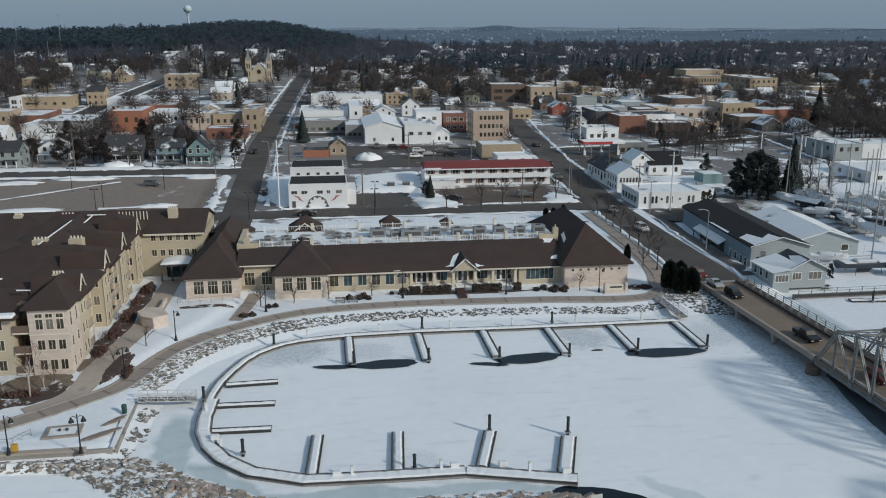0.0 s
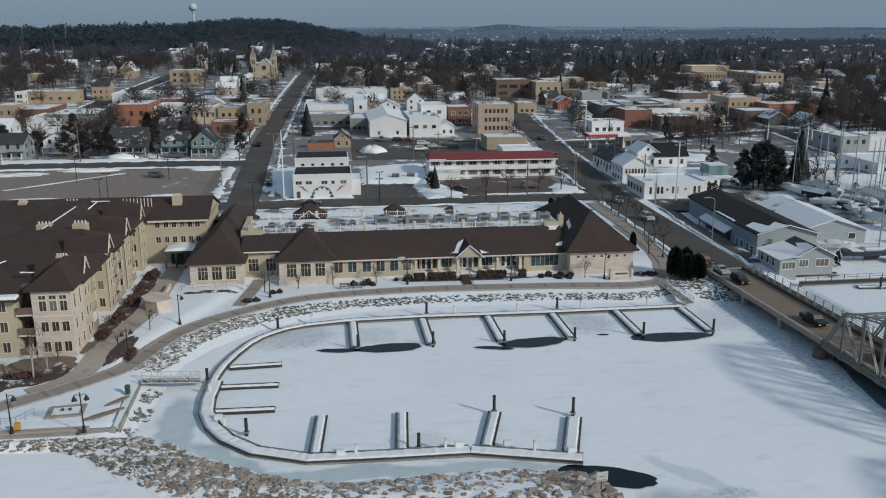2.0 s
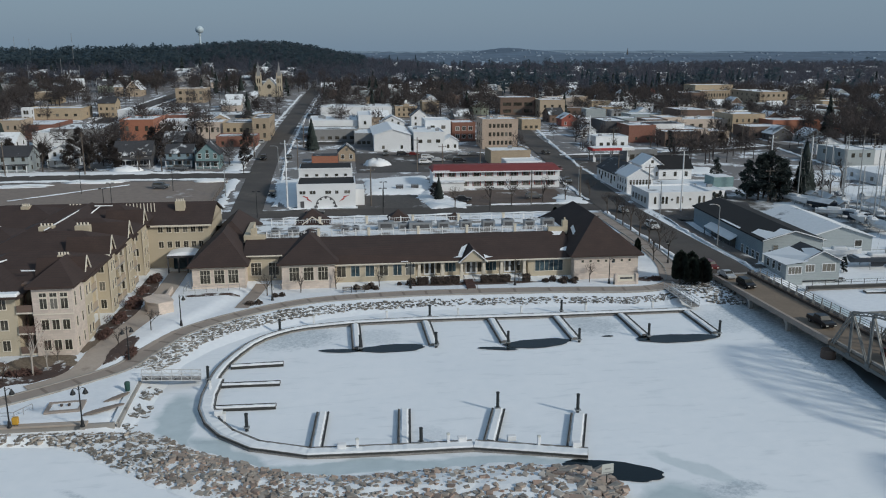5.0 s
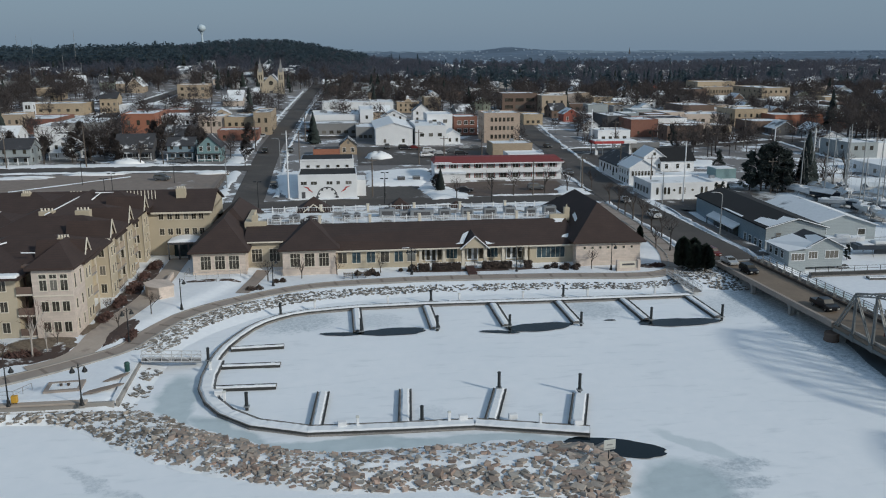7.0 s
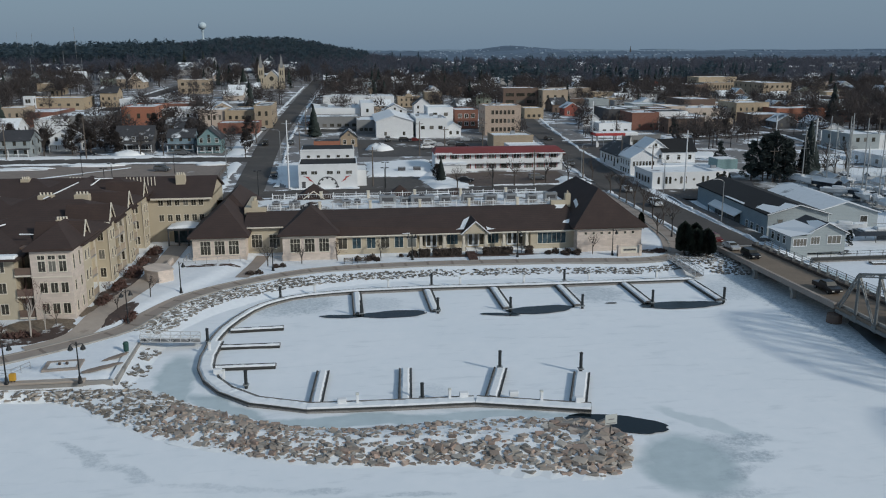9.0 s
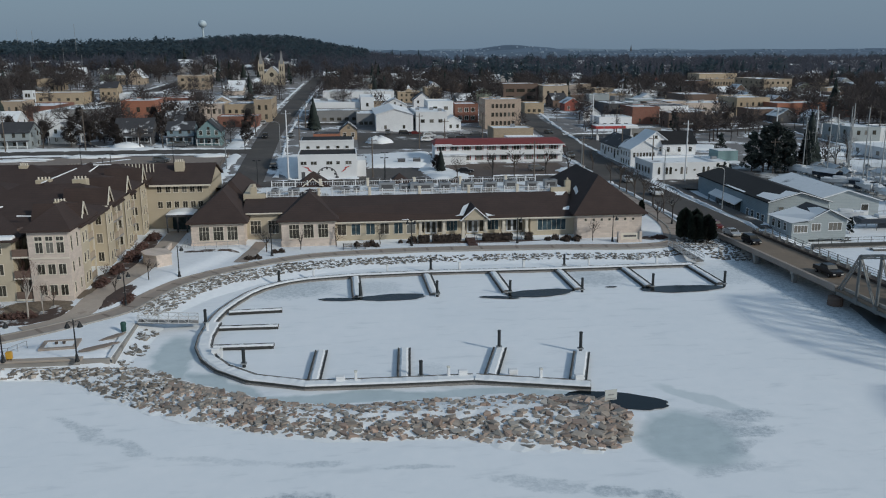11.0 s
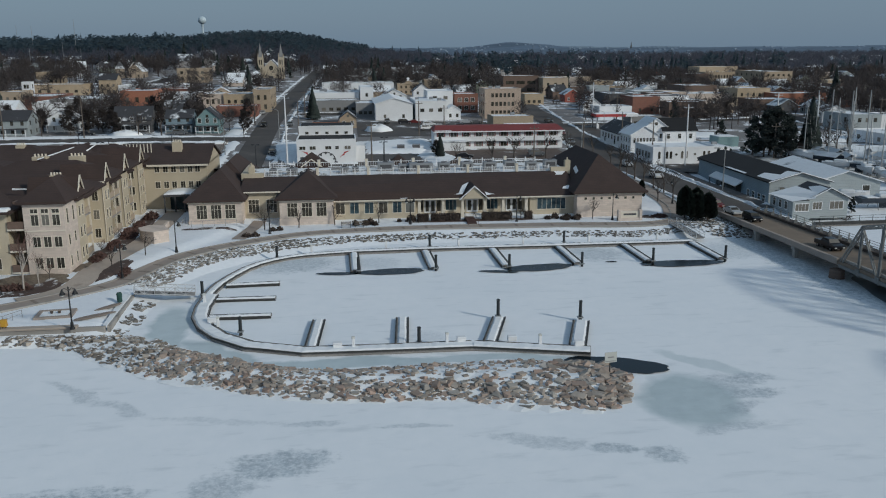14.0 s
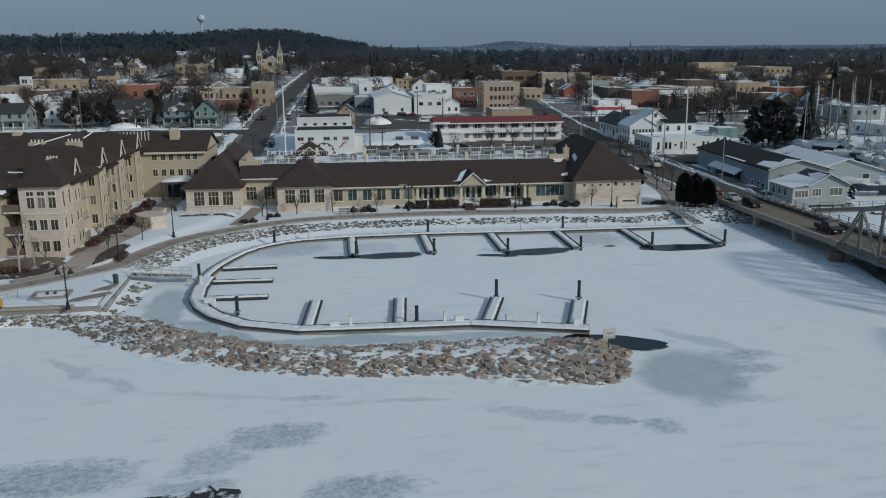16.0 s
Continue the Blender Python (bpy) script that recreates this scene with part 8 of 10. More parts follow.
ch = block("town_hall", "small cream brick hall with a bell gable", 28.6, 40.0, 436, 14, 5.4, YELLOW_BRICK, SNOW_ROOF, 2, 4, 2, (0.9, 1.3), 0.8, 2.5, cat="hall")
part("bell_gable", MB().gable_wall(-1.6, 1.6, 0, 1.2, 5.0, 6.4, 7.2), YELLOW_BRICK, ch)
part("cupola", MB().box(-0.6, 0.6, 1.5, 2.7, 5.0, 8.0).hip(-0.8, 0.8, 1.3, 2.9, 8.0, 8.9, 0.1), WHITE, ch)
house("cottage", "small tan-yellow shingled cottage with a steep gable", 2.2, 286, 5.6, 8, 3.4, 2.3, YELLOW_BRICK, DARK_ROOF, "y", frames=True)
block("shed", "low rusty-orange shed beside a cottage", -9.5, -0.8, 282, 7, 2.4, ORANGE_BRICK, DARK_ROOF, parapet=0, cat="shed")

# white church-like hall and its neighbours by the bridge street
wh = house("clubhouse", "white two-storey clubhouse with a snowy gable", 81.4, 219.5, 7.4, 9, 5.1, 2.2, WHITE_SIDING, SNOW_FULL, "y", cat="clubhouse", rows=0, cols=0)
for k in range(7):
    window(wh, -2.7 + k * 0.9, 0, 2.7, 0.6, 1.3, 1, 2)
for k in range(4):
    window(wh, -3.7, 1.3 + k * 2.1, 2.7, 0.7, 1.3, 1, 2, yaw=-90)
    small_window(wh, -3.7, 1.3 + k * 2.1, 0.6, 0.7, 1.2, -90)
wl2 = house("clubhouse_wing", "white wing of the clubhouse under a dark roof", 81.8, 228.5, 8.4, 18, 4.4, 2.6, WHITE_SIDING, DARK_ROOF, "y", cat="clubhouse", rows=1, cols=0)
for k in range(6):
    small_window(wl2, -4.2, 1.5 + k * 2.8, 2.0, 0.9, 1.4, -90)
lw = block("low_shop", "low white flat-roofed building with arched windows", 76.5, 93.0, 199.5, 13, 3.7, WHITE, SNOW_FULL, parapet=0.5, cat="shop")
for x in (-6.6, -4.6, -3.6, -0.7, 0.4, 5.0, 6.2):
    w = small_window(lw, x, 0, 1.3, 0.6, 1.5)
    part("window_arch", MB().add([(0.3 * math.cos(a), -0.05, 1.5 + 0.3 * math.sin(a)) for a in [k * math.pi / 6 for k in range(7)]], [tuple(range(7))]), GLASS, w)
for y in (2, 4.2, 6.4, 8.6, 10.8):
    small_window(lw, -8.5, y, 1.3, 0.7, 1.5, -90)
for x in (-2.2, 2.6):
    part("porthole", MB().tube((x, -0.06, 2.3), (x, 0, 2.3), 0.3, n=12), GLASS, lw)
block("low_shop", "low white snowy-roofed extension", 93.0, 100, 207, 12, 2.8, WHITE, SNOW_FULL, 1, 2, 0, (1.2, 1.0), 1.2, parapet=0.2, units=2)
house("house", "white house with a plain grey roof", 101.0, 243, 10.4, 9, 3.6, 3.2, WHITE_SIDING, BARN_ROOF, "x", rows=1, cols=3, frames=True)
house("house", "white gabled neighbour house", 94.0, 244, 6.5, 9, 4.6, 2.4, WHITE_SIDING, SNOW_ROOF, "y", rows=1, cols=2)
block("shed", "small teal metal shed", 105.5, 111.5, 226, 6, 3.2, TEAL_SIDING, SNOW_FULL, parapet=0, cat="shed")

# filling station
fs = thing("filling_station", "filling station with a red and white canopy", "filling station", 92.5, 278, gz(92.5, 278))
part("canopy", MB().box(-7.0, 3.5, 0, 6, 4.2, 5.1, 0.05), RED_PAINT, fs, "red canopy fascia")
part("canopy_white", MB().box(3.5, 8.0, 0.02, 6, 4.2, 5.1, 0.05), WHITE, fs)
part("canopy_snow", MB().box(-6.8, 7.8, 0.2, 5.8, 5.1, 5.3, 0.08), SNOW, fs)
for x in (-5.5, 0.5, 6.5):
    part("column", MB().box(x - 0.2, x + 0.2, 2.8, 3.2, 0, 4.2), WHITE, fs)
    part("pump", MB().box(x - 0.45, x + 0.45, 2.2, 2.7, 0, 1.7, 0.05), WHITE, fs)
block("station_shop", "low filling station shop with a white fascia", 99.5, 110.5, 283, 8, 3.6, GREY_WALL, SNOW_ROOF, 1, 4, 0, (1.6, 1.6), 0.6, cat="shop")

# shops on the east side
block("shop", "red-brown brick building with a plain end wall", 118.5, 130, 336, 18, 6.8, RED_BRICK, SNOW_ROOF, 1, 2, 0, (0.9, 1.2), 1.2, units=1)
block("shop", "dark flat-roofed hall with snow", 113.5, 124, 352, 22, 7.0, DARK_WALL, SNOW_FULL, 0, 0, units=2)
block("shop", "white two-storey shop under a dark roof", 130.5, 146, 345, 16, 6.6, WHITE_SIDING, DARK_ROOF, 2, 5, 1, (0.8, 1.2), 0.8, 2.9)
block("shop", "long cream rendered commercial building", 157.5, 184.5, 380, 20, 5.4, PALE, SNOW_FULL, 1, 6, 2, (1.8, 1.8), 1.8, units=4)
block("shop", "cream low shop building", 141, 154, 339, 22, 5.0, PALE, SNOW_ROOF, 1, 4, 1, (1.4, 1.6), 1.0, units=1)
block("shop", "tan low shop building", 154, 165, 342, 16, 3.8, TAN, SNOW_ROOF, 1, 4, 1, (1.4, 1.2), 0.8)
block("shop", "brown-tan two-storey block with dark side wall", 182, 198, 375, 20, 8.0, TAN_BRICK, SNOW_ROOF, 2, 5, 3, (1.0, 1.5), 1.2, 3.4, units=2)
block("shop", "dark long hall behind the tan block", 168, 184, 402, 24, 8.0, BROWN_BRICK, SNOW_ROOF, 0, 0)
block("school", "three-storey yellow brick school wing", 241, 282, 546, 18, 9.2, YELLOW_BRICK, SNOW_ROOF, 2, 20, 0, (1.0, 2.0), 2.0, 3.6, cat="school", units=5)
block("school", "yellow brick school block with square windows", 257, 275, 496, 40, 11.0, YELLOW_BRICK, SNOW_ROOF, 3, 5, 6, (1.3, 1.4), 1.4, 3.5, cat="school", units=3)
block("school", "upper storey of the yellow brick school", 243, 270, 560, 20, 12.2, TAN_BRICK, SNOW_ROOF, 0, 0, cat="school")
block("school", "side wing of the brick school", 226, 241, 540, 20, 8.4, BROWN_BRICK, SNOW_ROOF, 2, 4, 0, (1.4, 1.4), 1.5, 3.6, cat="school")
house("house", "red timber house with a steep gable", 227.8, 600, 6.4, 9, 5.2, 4.0, RED_HOUSE, DARK_ROOF, "y", rows=2, cols=2)
block("office_building", "tan modern office block with square windows", 108.4, 122.4, 452, 18, 9.2, TAN, SNOW_ROOF, 2, 3, 2, (1.3, 1.6), 1.6, 3.6, cat="office building", units=2)
block("office_building", "brown office block with strip windows", 88.5, 108.0, 462, 18, 9.4, BROWN_BRICK, SNOW_ROOF, 2, 3, 2, (4.6, 1.8), 1.4, 3.8, cat="office building", units=2)
block("office_building", "pink-tan block with pale tall windows", 138, 153, 512, 16, 8.0, TAN, SNOW_ROOF, 1, 5, 0, (1.8, 3.4), 1.8, glass=LAMP_GLASS, cat="office building")
block("office_building", "low tan office building", 122.5, 138, 490, 16, 8.2, PALE, SNOW_ROOF, 1, 4, 0, (1.2, 1.4), 2)
house("house", "dark red house with white trim and gable", 111.4, 402, 7.8, 10, 4.0, 2.4, RED_HOUSE, SNOW_THIN, "y", rows=1, cols=2, frames=True)
block("shop", "low tan brick shop front", 83.6, 92.5, 383, 12, 4.6, TAN_BRICK, SNOW_ROOF, 1, 3, 1, (1.3, 1.3), 0.8)
block("shop", "low white and blue shop front", 118, 130, 395, 12, 4.0, WHITE, SNOW_FULL, 1, 4, 0, (1.4, 1.4), 0.8, glass=GLASS_BLUE)
block("shop", "low white shop beside the street", 99, 112, 318, 12, 4.2, WHITE, SNOW_ROOF, 1, 4, 1, (1.4, 1.4), 0.8, units=1)
house("house", "small white house with a snowy dormer", 106, 352, 7, 9, 3.4, 2.6, WHITE_SIDING, SNOW_FULL, "y")
block("shop", "wide orange-brown brick shop with a flat canopy", 195, 218, 362, 18, 6.2, ORANGE_BRICK, SNOW_ROOF, 1, 5, 0, (2.0, 1.6), 1.0)
block("shop", "dark low shop with a striped roof edge", 178, 197, 350, 16, 4.6, BROWN_BRICK, SNOW_ROOF, 1, 4, 0, (1.6, 1.4), 0.8)
house("house", "dark cottage with a snowy roof", 187, 338, 9, 9, 3.2, 2.6, DARK_WALL, SNOW_ROOF, "y")
house("house", "grey cottage with a pale gable", 197, 330, 8, 9, 3.2, 2.6, GREY_SIDING, SNOW_ROOF, "y")
house("house", "white house with a gabled front", 181, 293, 10, 9, 4.2, 2.2, WHITE_SIDING, SNOW_THIN, "y", rows=1, cols=3)
block("shop", "pale blue-white flat shop with two dark windows", 168.5, 178.5, 262, 18, 5.4, GREY_SIDING, SNOW_FULL, 1, 3, 2, (1.2, 1.4), 3.2, units=1)
block("shop", "long low white shop with a dark eave", 179.5, 212, 266, 14, 4.6, WHITE, SNOW_FULL, 0, 0, units=1)
block("shop", "low dark red brick building", 218, 232, 362, 14, 4.4, RED_BRICK, SNOW_ROOF, 1, 4, 0, (1.4, 1.2), 0.9)
block("shop", "grey metal hall with snow", 240, 272, 425, 20, 5.2, GREY_SIDING, SNOW_FULL, 0, 0)
block("shop", "white low building beyond the boatyard", 156, 182, 224, 20, 3.0, WHITE, SNOW_FULL, 1, 5, 2, (1.4, 1.2), 0.9)

# shops and houses on the west side
block("shop", "orange brick two-storey shop with a snowy roof", -84.6, -72.0, 340, 24, 7.8, ORANGE_BRICK, SNOW_FULL, 1, 3, 3, (1.2, 1.9), 3.8, units=1)
block("shop", "pale grey-blue flat hall with snow", -106, -88, 326, 26, 6.2, GREY_WALL, SNOW_FULL, 0, 0, units=3)
block("shop", "white rendered front of the flat hall", -112, -100, 324.6, 20, 5.2, WHITE, SNOW_ROOF, 0, 0)
block("shop", "long red brick wall of a low hall", -128, -112, 348, 26, 5.4, RED_BRICK, SNOW_ROOF, 0, 0, units=2)
block("shop", "tan corner shop with tall windows", -132, -122.5, 344, 14, 7.6, TAN, SNOW_ROOF, 2, 3, 1, (0.9, 1.5), 1.2, 3.2)
block("shop", "long tan brick commercial row", -146, -120, 415, 18, 5.2, TAN_BRICK, SNOW_ROOF, 1, 6, 1, (1.4, 1.2), 1.8)
block("stair_tower", "narrow white tower with stacked openings", -134.8, -131, 381, 4, 8.8, WHITE, SNOW_ROOF, 3, 2, 1, (0.9, 1.6), 1.2, 2.6, cat="tower")
block("shop", "pale pink rendered shop with arched windows", -56.4, -46.2, 344, 22, 6.2, PALE, SNOW_ROOF, 1, 4, 1, (1.0, 1.9), 2.6, units=1)
block("shop", "tan brick shop row", -46.0, -34.4, 343, 24, 6.2, TAN_BRICK, SNOW_THIN, 1, 4, 1, (1.1, 1.4), 3.0, units=2)
block("shop", "tan brick corner shop with tall dark windows", -34.2, -27.4, 339, 28, 8.4, YELLOW_BRICK, SNOW_THIN, 2, 2, 4, (1.0, 1.8), 1.2, 3.6)
block("shop", "low red-brown brick extension", -46.0, -31.0, 322, 12, 3.6, RED_BRICK, SNOW_THIN, 1, 4, 1, (1.0, 1.2), 0.9)
block("shop", "red brick shop behind the row", -74, -64.5, 372, 18, 6.0, RED_BRICK, SNOW_ROOF, 1, 4, 1, (1.0, 1.4), 3.0)
block("shop", "white shop with snow roof behind houses", -72, -57, 352, 18, 5.6, WHITE, SNOW_FULL, 1, 5, 1, (1.0, 1.6), 2.6)
block("shop", "wide flat hall with snow", -60, -34, 380, 22, 5.4, GREY_WALL, SNOW_FULL, 0, 0, units=3)
block("shop", "long white hall with snow", -100, -70, 400, 18, 5.6, WHITE, SNOW_FULL, 1, 7, 0, (1.2, 1.2), 1.4, units=3)
bh = house("house", "teal two-storey house with a white porch", -41.7, 271.5, 7.2, 10, 5.0, 3.3, TEAL_SIDING, DARK_ROOF, "y", porch=True, rows=2, cols=3, frames=True)
house("house", "grey-blue house with a hipped dark roof", -51.0, 275, 8.2, 9, 5.0, 2.2, BLUE_SIDING, DARK_ROOF, "x", rows=2, cols=3, porch=True)
house("house", "dark brown house with a broad porch", -65.6, 276, 11.5, 10, 4.4, 3.8, DARK_WALL, DARK_ROOF, "x", porch=True, rows=2, cols=3, frames=True, chimney=True)
house("house", "grey house with white porch posts", -99.5, 270, 9, 10, 5.4, 2.6, GREY_SIDING, DARK_ROOF, "x", porch=True, rows=2, cols=3)
house("house", "pale house among bare trees", -88, 279, 8, 9, 4.6, 2.6, WHITE_SIDING, SNOW_THIN, "y", porch=True, rows=2, cols=2)
house("house", "grey house with a snowy roof", -112, 276, 9, 9, 4.8, 2.8, GREY_WALL, SNOW_ROOF, "y", porch=True, rows=2, cols=2)
house("house", "tan brick house with a steep gable", -110.8, 424, 8, 10, 7.2, 2.6, TAN_BRICK, DARK_ROOF, "x", rows=2, cols=3)
block("school", "flat tan brick school building", -92, -75.2, 498, 18, 7.6, YELLOW_BRICK, SNOW_ROOF, 2, 4, 1, (1.6, 1.6), 1.4, 3.4, cat="school", units=2)
house("chapel", "small cream stone chapel with a steep roof", -125.2, 541, 9, 16, 4.4, 5.0, TAN, SNOW_ROOF, "y", cat="chapel")
tw = block("chapel_tower", "short cream stone chapel tower with a pyramid roof", -136, -131.6, 541, 4.4, 6.0, TAN, SNOW_ROOF, 2, 1, 0, (0.8, 1.4), 1.4, 2.6, parapet=0, cat="tower")
part("spire", MB().hip(-2.6, 2.6, -0.4, 4.8, 6.0, 10.2, 0.2), SNOW_THIN, tw)

# twin-towered church
cu = thing("church", "cream stone twin-towered church with slender spires", "church", -43.0, 541, gz(-43.0, 541) - 1.5)
cu.scale = (0.9, 0.9, 0.92)
part("nave", MB().gable_wall(-5.4, 5.4, 1.0, 26, -2, 8.4, 13.6), CHURCH_STONE, cu)
part("nave_roof", MB().gable(-5.9, 5.9, 0.9, 26.4, 8.1, 13.9, "y", 0.2), SNOW_THIN, cu)
for s in (-1, 1):
    x = s * 7.0
    tw = part("tower", MB().box(x - 1.9, x + 1.9, 0.2, 4.0, -2, 15.5), CHURCH_STONE, cu)
    part("belfry_roof", MB().add([(x - 1.4, 0.7, 15.4), (x + 1.4, 0.7, 15.4), (x + 1.4, 3.5, 15.4), (x - 1.4, 3.5, 15.4), (x, 2.1, 25.0)], [(0, 1, 4), (1, 2, 4), (2, 3, 4), (3, 0, 4)]), GREY_WALL, cu, "grey slender spire")
    for a, b in ((-1.5, 0.6), (1.5, 0.6), (-1.5, 3.7), (1.5, 3.7)):
        part("pinnacle", MB().add([(x + a - 0.3, b - 0.3, 15.4), (x + a + 0.3, b - 0.3, 15.4), (x + a + 0.3, b + 0.3, 15.4), (x + a - 0.3, b + 0.3, 15.4), (x + a, b, 18.2)], [(0, 1, 4), (1, 2, 4), (2, 3, 4), (3, 0, 4)]), CHURCH_STONE, cu)
    for z, w in ((10.6, 1.1), (5.5, 0.9)):
        small_window(cu, x - 0.7, 0.2, z, w * 0.7, 3.2)
        small_window(cu, x + 0.7, 0.2, z, w * 0.7, 3.2)
part("rose_window", MB().tube((0, 0.9, 8.4), (0, 1.0, 8.4), 1.5, n=16), GLASS, cu)
part("door", MB().box(-1.2, 1.2, 0.85, 1.0, 0, 3.2), DARK_WALL, cu)

# ---- water tower on the hill, masts ----
wt = thing("water_tower", "pale blue globe water tower on a slim stem", "water tower", -172, 1120, gz(-172, 1120))
zt = 68.5 - gz(-172, 1120)
part("globe", MB().lathe(0, 0, [(0.01, zt - 5)] + [(5.2 * math.sin(math.pi * k / 12), zt - 4.7 * math.cos(math.pi * k / 12)) for k in range(1, 12)] + [(0.01, zt + 4.8)], 20), WATER_TOWER, wt)
part("stem", MB().lathe(0, 0, [(3.0, -1), (1.4, 5), (1.2, zt - 8), (2.4, zt - 5)], 12), WATER_TOWER, wt)
for x, y, h in ((-318, 900, 30), (-270, 800, 30), (-225, 770, 36), (-262, 640, 20), (-205, 600, 16), (-196, 640, 19), (-178, 620, 15), (-330, 840, 24)):
    m = thing("radio_mast", "thin pale lattice mast above the trees", "mast", x, y, gz(x, y), group="masts")
    part("mast", MB().cyl(0, 0, -1, h, 0.22, 0.12, 5), GALV, m)


# ---- utility poles and tall street lights ----
def utility_pole(x, y, h=10.5, wood=True, arm=True):
    t = thing("utility_pole" if wood else "light_pole", "brown timber utility pole with a crossarm" if wood else "tall pale steel pole", "pole", x, y, gz(x, y), group="utility poles" if wood else "light poles")
    part("pole", MB().cyl(0, 0, -0.5, h, 0.2 if wood else 0.24, 0.13, 8), WOODPOLE if wood else WHITE, t)
    if arm:
        part("crossarm", MB().box(-1.2, 1.2, -0.08, 0.08, h - 0.9, h - 0.75), WOODPOLE if wood else GALV, t)
        for s in (-1.0, 0, 1.0):
            part("insulator", MB().cyl(s, 0, h - 0.75, h - 0.5, 0.06, n=6), GALV, t)


for x, y, h, w in ((-13.5, 211, 17, False), (83.5, 196, 15, False), (7.5, 211.5, 10, True), (-77, 264, 13, True), (30, 246, 11, True), (63.5, 216, 9, True), (79.5, 208, 10, True), (79.3, 232, 10, True), (111, 205, 9, True), (118, 218, 16, False), (131, 220, 15, False),
                   (44, 262, 11, True), (24, 262, 11, True), (-13.5, 270, 10, True), (-13.5, 320, 10, True), (100, 300, 10, True), (150, 300, 11, True), (182, 268, 11, True), (190, 286, 11, True), (-30, 300, 10, True), (-100, 264, 11, True), (48.5, 208.5, 9, True), (88, 290, 15, False)):
    utility_pole(x, y, h, w)


def road_lamp(x, y, yaw, h=8.0):
    t = thing("road_lamp", "pale steel road lamp with a curved arm", "lamp post", x, y, gz(x, y), yaw, "road lamps")
    part("pole", MB().cyl(0, 0, -0.3, h, 0.13, 0.08, 8), GALV, t)
    arm = MB()
    for i in range(6):
        a, b = i / 6 * math.pi / 2, (i + 1) / 6 * math.pi / 2
        arm.tube((1.6 * (1 - math.cos(a)), 0, h + 0.7 * math.sin(a)), (1.6 * (1 - math.cos(b)), 0, h + 0.7 * math.sin(b)), 0.06, n=6)
    part("arm", arm, GALV, t)
    part("lantern", MB().box(1.5, 2.3, -0.16, 0.16, h + 0.58, h + 0.76, 0.05), HVAC, t)


for x, y, yaw in ((75.6, 158, 180), (76.6, 192, 180), (64.8, 222, 0), (79.6, 250, 180), (-30.6, 226, 0), (-19, 262, 180)):
    road_lamp(x, y, yaw)


def lot_lamp(x, y, z=None):
    t = thing("lot_lamp", "thin dark car park lamp with twin heads", "lamp post", x, y, gz(x, y), group="car park lamps")
    part("pole", MB().cyl(0, 0, 0, 6.5, 0.09, 0.07, 8), BLACK, t)
    for s in (-1, 1):
        part("head", MB().box(s * 0.6 - 0.35, s * 0.6 + 0.35, -0.15, 0.15, 6.35, 6.55, 0.03), BLACK, t)


for x, y in ((-57, 215), (-90, 218), (-70, 235), (-110, 232), (-46, 236), (-20, 200), (10, 201), (36, 199), (10.6, 209.5), (-57, 208), (-83, 208)):
    lot_lamp(x, y)
for x, y, lab in ((16.2, 231.5, "grey rubbish container at the car park"), (20.5, 232, "grey rubbish container at the car park")):
    d = thing("dumpster", lab, "container", x, y, gz(x, y) + 0.1, group="containers")
    part("body", MB().box(-1.0, 1.0, -0.7, 0.7, 0.1, 1.4, 0.05), DARK_WALL, d)
    part("lid", MB().box(-1.05, 1.05, -0.75, 0.75, 1.4, 1.55, 0.05), HVAC, d)

# low wall and railing round the western car park
for x0, y0, x1, y1 in ((-33, 212, -33, 250),):
    t = thing("fence", "thin dark fence along the car park", "fence", x0, y0, gz(x0, y0))
    for k in range(14):
        part("post", MB().box(-0.06, 0.06, k * 2.9 - 0.06, k * 2.9 + 0.06, 0, 1.3 + k * 0.1), WOODPOLE, t)
    part("rail", MB().tube((0, 0, 1.2), (0, 38, 2.5), 0.06, n=5), WOODPOLE, t)
    part("rail", MB().tube((0, 0, 0.6), (0, 38, 1.9), 0.06, n=5), WOODPOLE, t)

# ---- scattered houses further inland ----
rnd = random.Random(77)
TAKEN = [(ob.matrix_basis.translation.x, ob.matrix_basis.translation.y) for ob in scene.objects if ob.parent is None and ob.type == "EMPTY"]
WALLS = [(WHITE_SIDING, "white"), (GREY_SIDING, "blue-grey"), (GREEN_SIDING, "sage green"), (TAN, "tan"), (GREY_WALL, "grey"), (BROWN_BRICK, "brown brick"), (PALE, "cream"), (WHITE_SIDING, "white")]
ROOFS = [(SNOW_ROOF, "a snow-patched roof"), (SNOW_FULL, "a snowy roof"), (SNOW_THIN, "a half-bare roof"), (DARK_ROOF, "a dark roof"), (SNOW_FULL, "a snowy roof")]
made = 0
